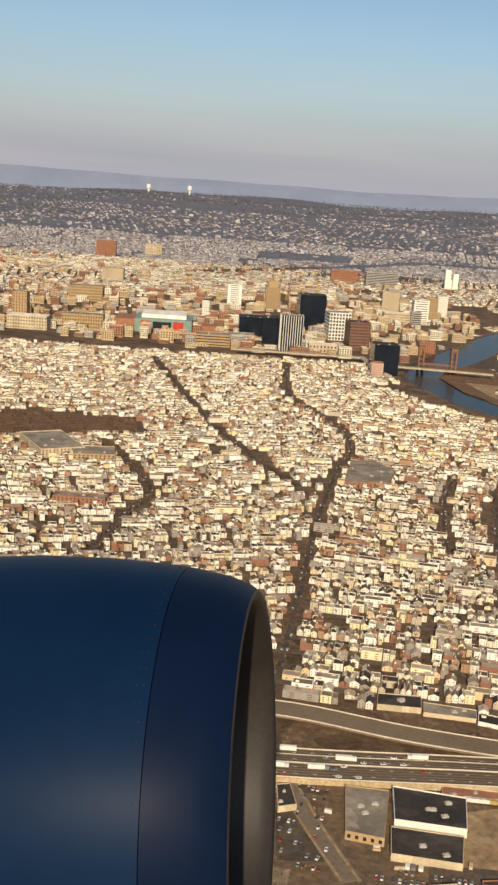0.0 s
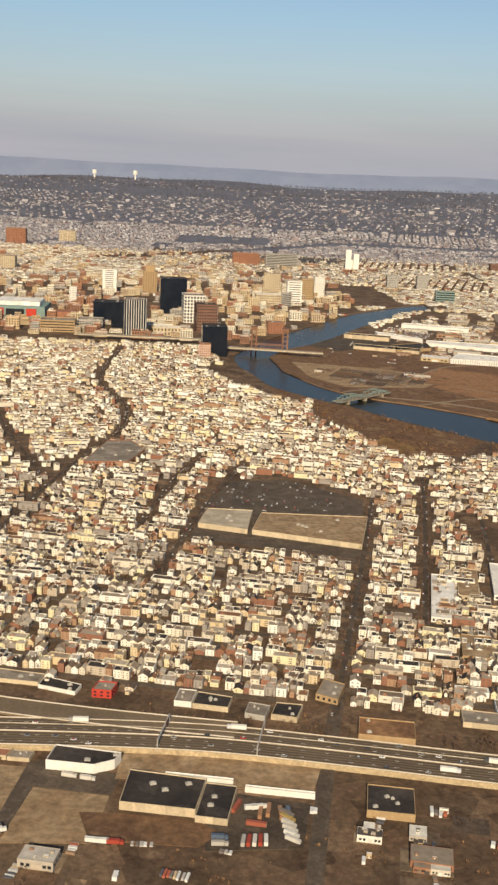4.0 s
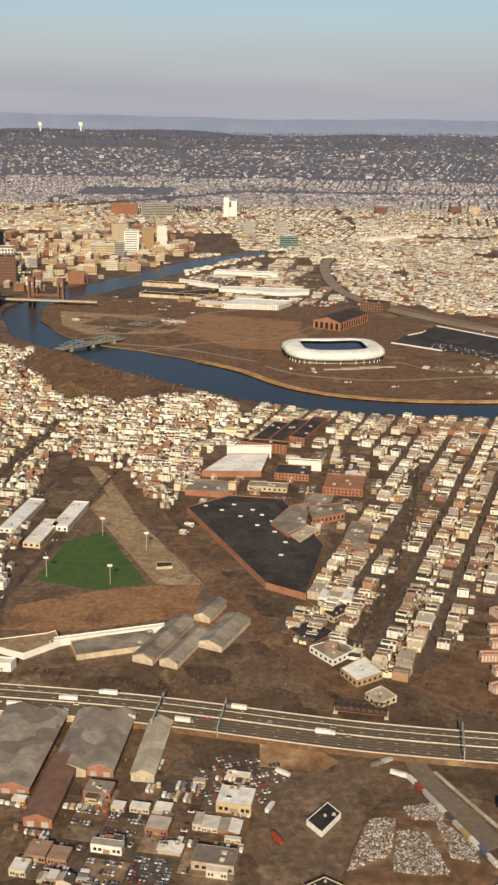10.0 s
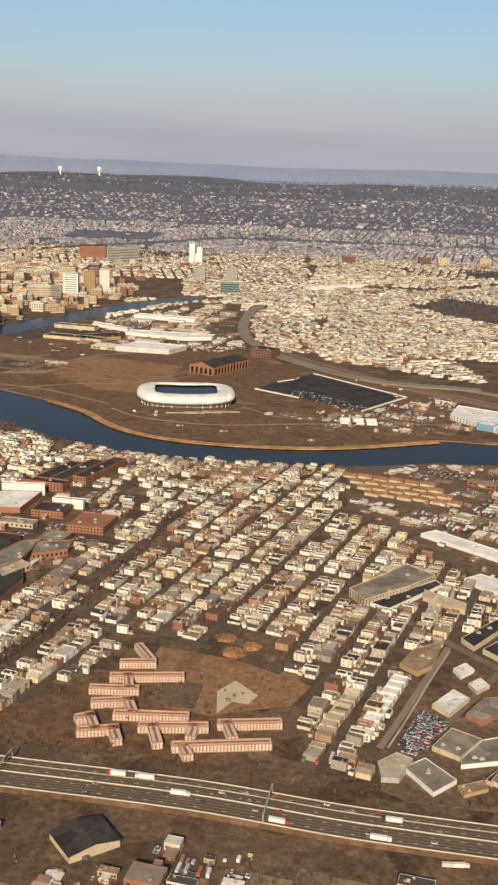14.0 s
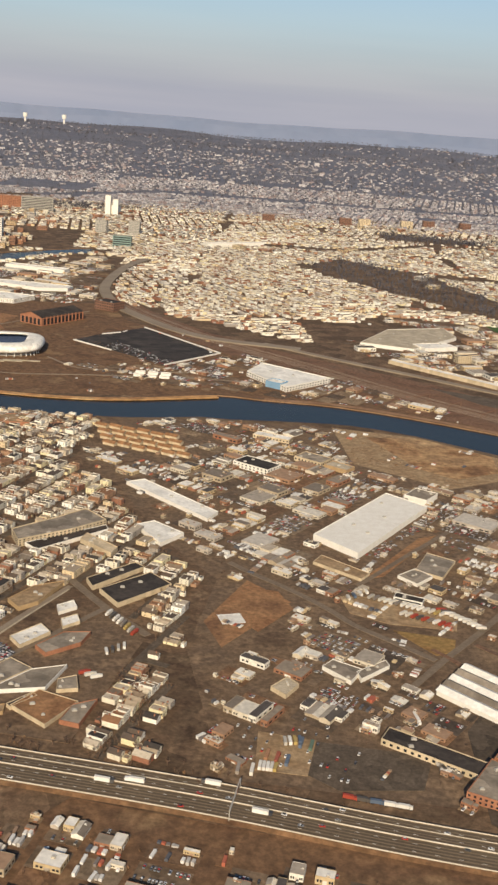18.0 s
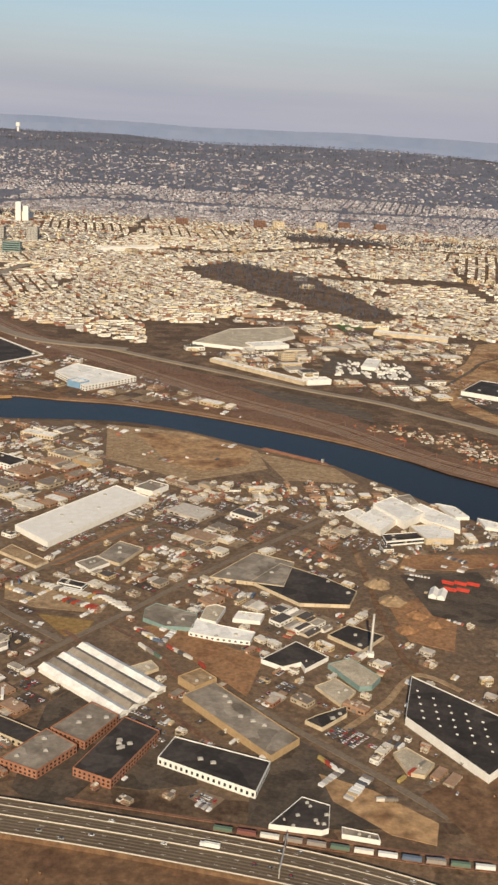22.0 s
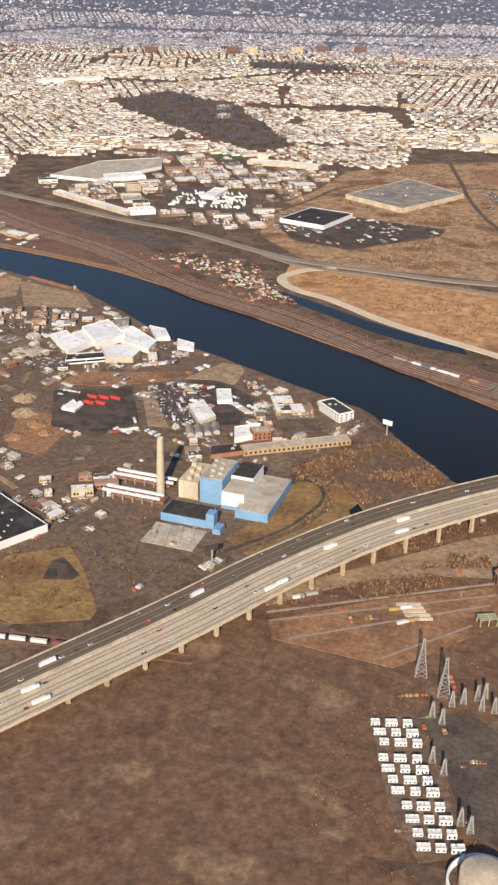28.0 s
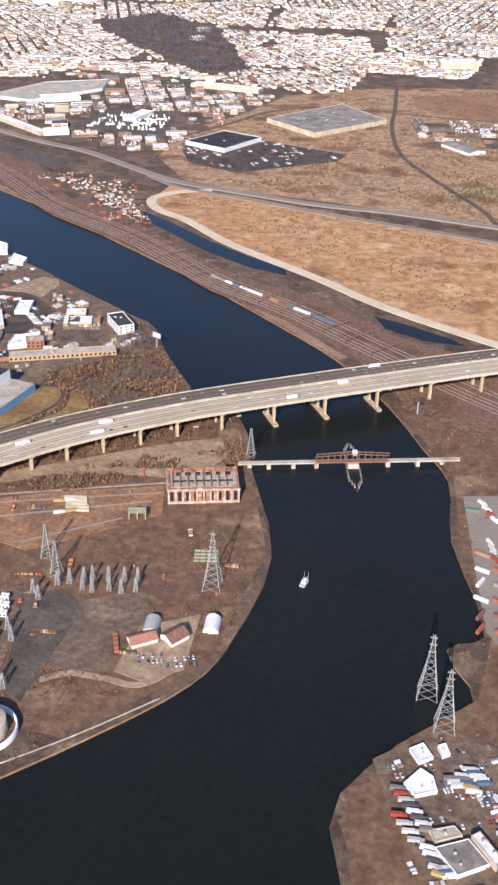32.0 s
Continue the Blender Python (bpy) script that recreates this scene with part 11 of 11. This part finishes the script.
child("trailer", mesh("trailer", *prism(rect(-0.6, 0, 4.4, 0.95), .35, 1.5), M_WHITE), lorry0)
cab = child("cab", mesh("cab", *prism(rect(2.2, 0, 1.0, 0.9), .3, 1.25), M_CAROB), lorry0)
child("windscreen", mesh("windscreen", *prism(rect(2.66, 0, 0.12, 0.8), .75, 1.15), M_GLASS), cab, "dark windscreen")
for x in (-2.3, -1.8, 1.6, 2.3):
    for y in (-.42, .42):
        child("wheel", me_w, lorry0).location = (x, y, 0)
rv = random.Random(77)
L = smooth_line(FREEWAY, 12)
spots = []
for k in range(8, len(L) - 20):
    a, b = Vector(L[k]), Vector(L[k + 1])
    d = (b - a).normalized()
    for lane in (-6, -4.2, -2.6, -1.0, 1.2, 2.8, 4.6, 6):
        if rv.random() < 0.12:
            q = a.lerp(b, rv.random()) + Vector((-d.y, d.x)) * lane
            spots.append((q.x, q.y, WAY_Z, math.degrees(math.atan2(d.y, d.x)) + (180 if lane > 0 else 0)))
for pts, zs, w in ((TP_N, [3.0, 4.5, 6.0, 7.2, 8.2, 9.0, 9.6, 9.6, 8.5], 8), (TP_S, [3.0, 4.5, 6.0, 7.2, 8.2, 9.0, 9.6, 9.6, 8.5], 9.5)):
    ln = smooth_line(pts, 8)
    hs = list(np.interp(np.linspace(0, 1, len(ln)), np.linspace(0, 1, len(zs)), zs))
    for k in range(2, len(ln) - 1):
        a, b = Vector(ln[k]), Vector(ln[k + 1])
        d = (b - a).normalized()
        for lane in (-0.34, -0.12, 0.1, 0.32):
            if rv.random() < 0.2:
                q = a + Vector((-d.y, d.x)) * lane * w
                spots.append((q.x, q.y, hs[k], math.degrees(math.atan2(d.y, d.x)) + (180 if w < 9 else 0)))
placed = []
for x, y, z, a in spots:
    if any(abs(x - u) + abs(y - v) < 4 for u, v in placed[-40:]):
        continue
    placed.append((x, y))
    copy_thing(lorry0 if rv.random() < 0.22 else first, pose(x, y, z, 0, 0, a))
# parked cars and street cars
pc = []


def park(poly, deg, dx, dy, seed, full=0.6):
    r = random.Random(seed)
    c, s = math.cos(radians(deg)), math.sin(radians(deg))
    P = np.array(poly, float)
    cx, cy = P.mean(0)
    for i in range(-40, 41):
        for j in range(-40, 41):
            x, y = cx + i * dx * c - j * dy * s, cy + i * dx * s + j * dy * c
            if r.random() < full and inside(poly, [x], [y])[0]:
                pc.append((x, y, 0.12, deg + 90 + r.gauss(0, 3) + r.choice([0, 180]), 1, 1, 1))


park([(124, 432), (189, 428), (196, 455), (160, 484), (128, 474)], -8, 1.0, 4.2, 1, 0.09)
park([(318, 160), (330, 178), (350, 172), (338, 150)], 20, 1.1, 3.4, 2, 0.6)
park([(507, 207), (517, 233), (524, 230), (513, 204)], -22, 1.0, 2.6, 3, 0.8)
park([(452, 735), (470, 745), (560, 650), (545, 640)], -30, 1.2, 4, 4, 0.35)
park([(20, 205), (36, 205), (34, 170), (24, 170)], -14, 1.2, 4, 5, 0.4)
park([(44, 172), (66, 172), (62, 155), (44, 158)], -8, 1.3, 3.4, 6, 0.5)
park([(210, 199), (234, 197), (233, 190), (210, 191)], -4, 1.3, 3.0, 7, 0.6)
park([(838, 330), (856, 352), (880, 340), (862, 310)], 30, 1.3, 3.4, 8, 0.6)
park([(855, 318), (880, 318), (876, 300), (858, 300)], 10, 1.3, 3.4, 9, 0.5)
park([(1010, 92), (1026, 94), (1028, 88), (1012, 86)], 20, 1.3, 2.6, 10, 0.6)
park([(680, 396), (700, 420), (706, 410), (690, 388)], -30, 1.3, 3, 11, 0.7)
park([(650, 340), (684, 398), (688, 394), (655, 337)], -30, 1.3, 3, 12, 0.7)
park([(785, 378), (800, 368), (795, 355), (780, 362)], -30, 1.3, 3.4, 13, 0.5)
park([(1084, 62), (1110, 76), (1112, 34), (1094, 32)], 20, 1.4, 3.0, 14, 0.35)
park([(700, 200), (712, 208), (716, 184), (708, 178)], -30, 1.2, 4, 15, 0.6)
park([(600, 176), (640, 166), (640, 190), (602, 200)], -15, 1.8, 5, 16, 0.35)
park([(880, 730), (925, 725), (940, 705), (900, 660), (876, 690)], 20, 1.4, 4, 17, 0.3)
park([(509.3, 213.5), (517.6, 231.6), (526.2, 226.1), (516.6, 207.8), (510.5, 207.6)], -22, 0.8, 1.8, 18, 0.92)
for line in MAIN:
    q = smooth_line(line, 14)
    for side in (-0.9, 0.9):
        for x, y in beside(q, side):
            if rv.random() < 0.4:
                pc.append((x, y, 0.2, 82 + rv.gauss(0, 2), 1, 1, 1))
pc += LOT_CARS
crowd("parked_cars", CAR, pc, [M_CAR, M_GLASS], "many parked cars of mixed colours", "cars")
# freight train and containers
wagon = thing("container_wagon", 793, 135, 0.2, "container on a flat freight wagon", "wagon", "freight train")
child("bed", mesh("bed", *prism(rect(0, 0, 5.6, 1.1), .3, .5), M_RUST), wagon)
child("container", mesh("container", *prism(rect(0, 0, 5.2, 1.0), .5, 1.6), M_BOXES), wagon)
for x in (-2.1, 2.1):
    child("bogie", mesh("bogie", *prism(rect(x, 0, 1.2, 0.8), -0.05, .3), M_TYRE), wagon)
strip("rail_track", [(690, 148), (742, 141), (793, 134.5), (845, 132), (900, 128)], 1.0, 0.22, M_RUST, "rusty freight railway track", thick=0.2, category="track")
strip("rail_track", [(690, 152), (742, 145), (793, 138.5), (845, 136), (900, 132)], 1.0, 0.22, M_RUST, "rusty freight railway track", thick=0.2, category="track")
TRK = smooth_line([(690, 148), (742, 141), (793, 134.5), (845, 132), (900, 128)], 40)
done = 0.0
for a, b in zip(TRK, TRK[1:]):
    done += math.dist(a, b)
    if done > 6.0 and 735 < a[0] < 862:
        done = 0.0
        copy_thing(wagon, pose(a[0], a[1], 0.27, 0, 0, math.degrees(math.atan2(b[1] - a[1], b[0] - a[0]))))
box0 = thing("shipping_container", 1105, 190, 0.15, "painted steel shipping container on the yard", "container", "yard containers")
child("body", mesh("body", *prism(rect(0, 0, 5.0, 1.0), 0, 1.1), M_BOXES), box0)
child("doors", mesh("doors", *prism(rect(2.52, 0, 0.06, 0.9), .05, 1.05), M_STEEL), box0)
for k in range(36):
    copy_thing(box0, pose(1108 + (k % 6) * 5.8 + rv.uniform(-.4, .4), 122 + (k // 6) * 8 + rv.uniform(-1, 1), 0.15, 0, 0, -25 + rv.choice([0, 0, 0, 90])))
for x, y, a in ((141, 186, 70), (147, 184, 85), (149, 185, 85), (152, 184, 95), (154, 184, 95), (146, 179, -8), (480, 200, 80), (484, 199, 78), (488, 200, 80), (612, 178, 80), (615, 177, 80), (618, 176, 80), (622, 186, 80), (625, 185, 80), (604, 170, 85), (608, 170, 85), (704, 272, -30), (708, 270, -30), (712, 268, -30), (700, 246, -50), (703, 243, -50), (706, 240, -50)):
    copy_thing(box0, pose(x, y, 0.1, 0, 0, a))
# goods wagons standing in the river yard
for k in range(16):
    copy_thing(wagon, pose(967 + k * 4.6, 398 - k * 3.3, 0.2, 0, 0, -35))

# floodlight masts of the sports pitch
for x, y in ((263, 290), (287, 284), (278, 331), (297, 316)):
    fm = thing("floodlight_mast", x, y, 0, "slim steel floodlight mast beside the pitch", "floodlight", "pitch floodlights")
    child("pole", mesh("pole", *prism(rect(0, 0, 0.22, 0.22), -0.1, 7.5), M_STEEL), fm)
    child("lamp_rack", mesh("lamp_rack", *prism(rect(0, 0, 1.8, 0.3), 7.2, 8.0), M_WHITE), fm)
# two water towers on the far hills
for x, y in ((-382, 4560), (-560, 4620)):
    z = float(ground_z(x, y))
    wt = thing("water_tower", x, y, z, "white water tower on the far ridge", "water tower", "far water towers")
    child("stem", mesh("stem", *prism(rect(0, 0, 6, 6), -8, 22), M_WHITE), wt)
    child("bowl", mesh("bowl", *prism(rounded(9, 9, 16, 2), 20, 36), M_WHITE), wt)

# ---- the aircraft's engine ----
M_COWL = mat("blue_cowl_paint", (0.003, 0.014, 0.042), (0.0045, 0.018, 0.052), scale=0.6, fine=8, mix=0.08, rough=0.42, spec=0.05)
M_LIP = mat("dark_blue_lip", (0.003, 0.008, 0.027), (0.004, 0.011, 0.034), scale=0.6, fine=8, mix=0.08, rough=0.42, spec=0.05)
M_INLET = mat("grey_inlet_lining", (0.026, 0.022, 0.02), (0.042, 0.036, 0.033), scale=2, fine=30, mix=0.2, rough=0.5)
AX = Vector((0.99223, -0.07958, 0.09561)).normalized()
UP = (Vector((0, 0, 1)) - AX * AX.z).normalized()
SIDE = AX.cross(UP)
engine = thing("jet_engine", 13.573, -35.602, 142.304, "dark blue jet engine nacelle with a darker intake lip", "jet engine")


def turned(name, prof, material, n=96):
    rings = [[tuple(AX * a + (UP * math.cos(2 * math.pi * k / n) + SIDE * math.sin(2 * math.pi * k / n)) * r) for k in range(n)] for a, r in prof]
    return loft(name, rings, material)


child("cowl", turned("cowl", [(-5.2, 1.05), (-4.2, 1.35), (-3.0, 1.53), (-2.2, 1.60), (-1.5, 1.625), (-1.0, 1.61), (-0.62, 1.575), (-0.47, 1.553)], M_COWL), engine)
child("lip", turned("lip", [(-0.465, 1.552), (-0.4, 1.54), (-0.2, 1.495), (-0.07, 1.445), (-0.012, 1.405)], M_LIP), engine, "darker blue intake lip")
child("inlet", turned("inlet", [(-0.011, 1.404), (0.0, 1.39), (-0.03, 1.335), (-0.12, 1.29), (-0.5, 1.25), (-1.0, 1.26), (-1.3, 1.27), (-1.31, 0.4)], M_INLET), engine, "grey intake duct")
child("spinner", turned("spinner", [(-1.3, 0.42), (-1.0, 0.34), (-0.8, 0.2), (-0.7, 0.02)], M_LIP, 24), engine)
for k in range(18):
    t = 2 * math.pi * k / 18
    o = UP * math.cos(t) + SIDE * math.sin(t)
    w = AX.cross(o)
    v = [tuple(AX * a + o * r + w * s) for r, s0 in ((0.38, .05), (1.26, .13)) for a, s in ((-1.22, -s0), (-1.12, s0), (-1.15, s0), (-1.25, -s0))]
    child("fan_blade", mesh("fan_blade", v, [(0, 1, 5, 4), (1, 2, 6, 5), (2, 3, 7, 6), (3, 0, 4, 7), (4, 5, 6, 7)], M_STEEL), engine)
p = Pile()
for a in (-0.51, -0.55):
    for k in range(90):
        t = 2 * math.pi * k / 90
        o = UP * math.cos(t) + SIDE * math.sin(t)
        c = AX * a + o * 1.56
        p.add([tuple(c + AX * .006 + o * .004), tuple(c + o.cross(AX) * .006 + o * .004), tuple(c - AX * .006 + o * .004), tuple(c - o.cross(AX) * .006 + o * .004), tuple(c - o * .01)], [(0, 1, 2, 3), (0, 4, 1), (1, 4, 2), (2, 4, 3), (3, 4, 0)])
child("rivet_row", p.done("rivet_row", M_TYRE), engine, "row of small dark rivets")
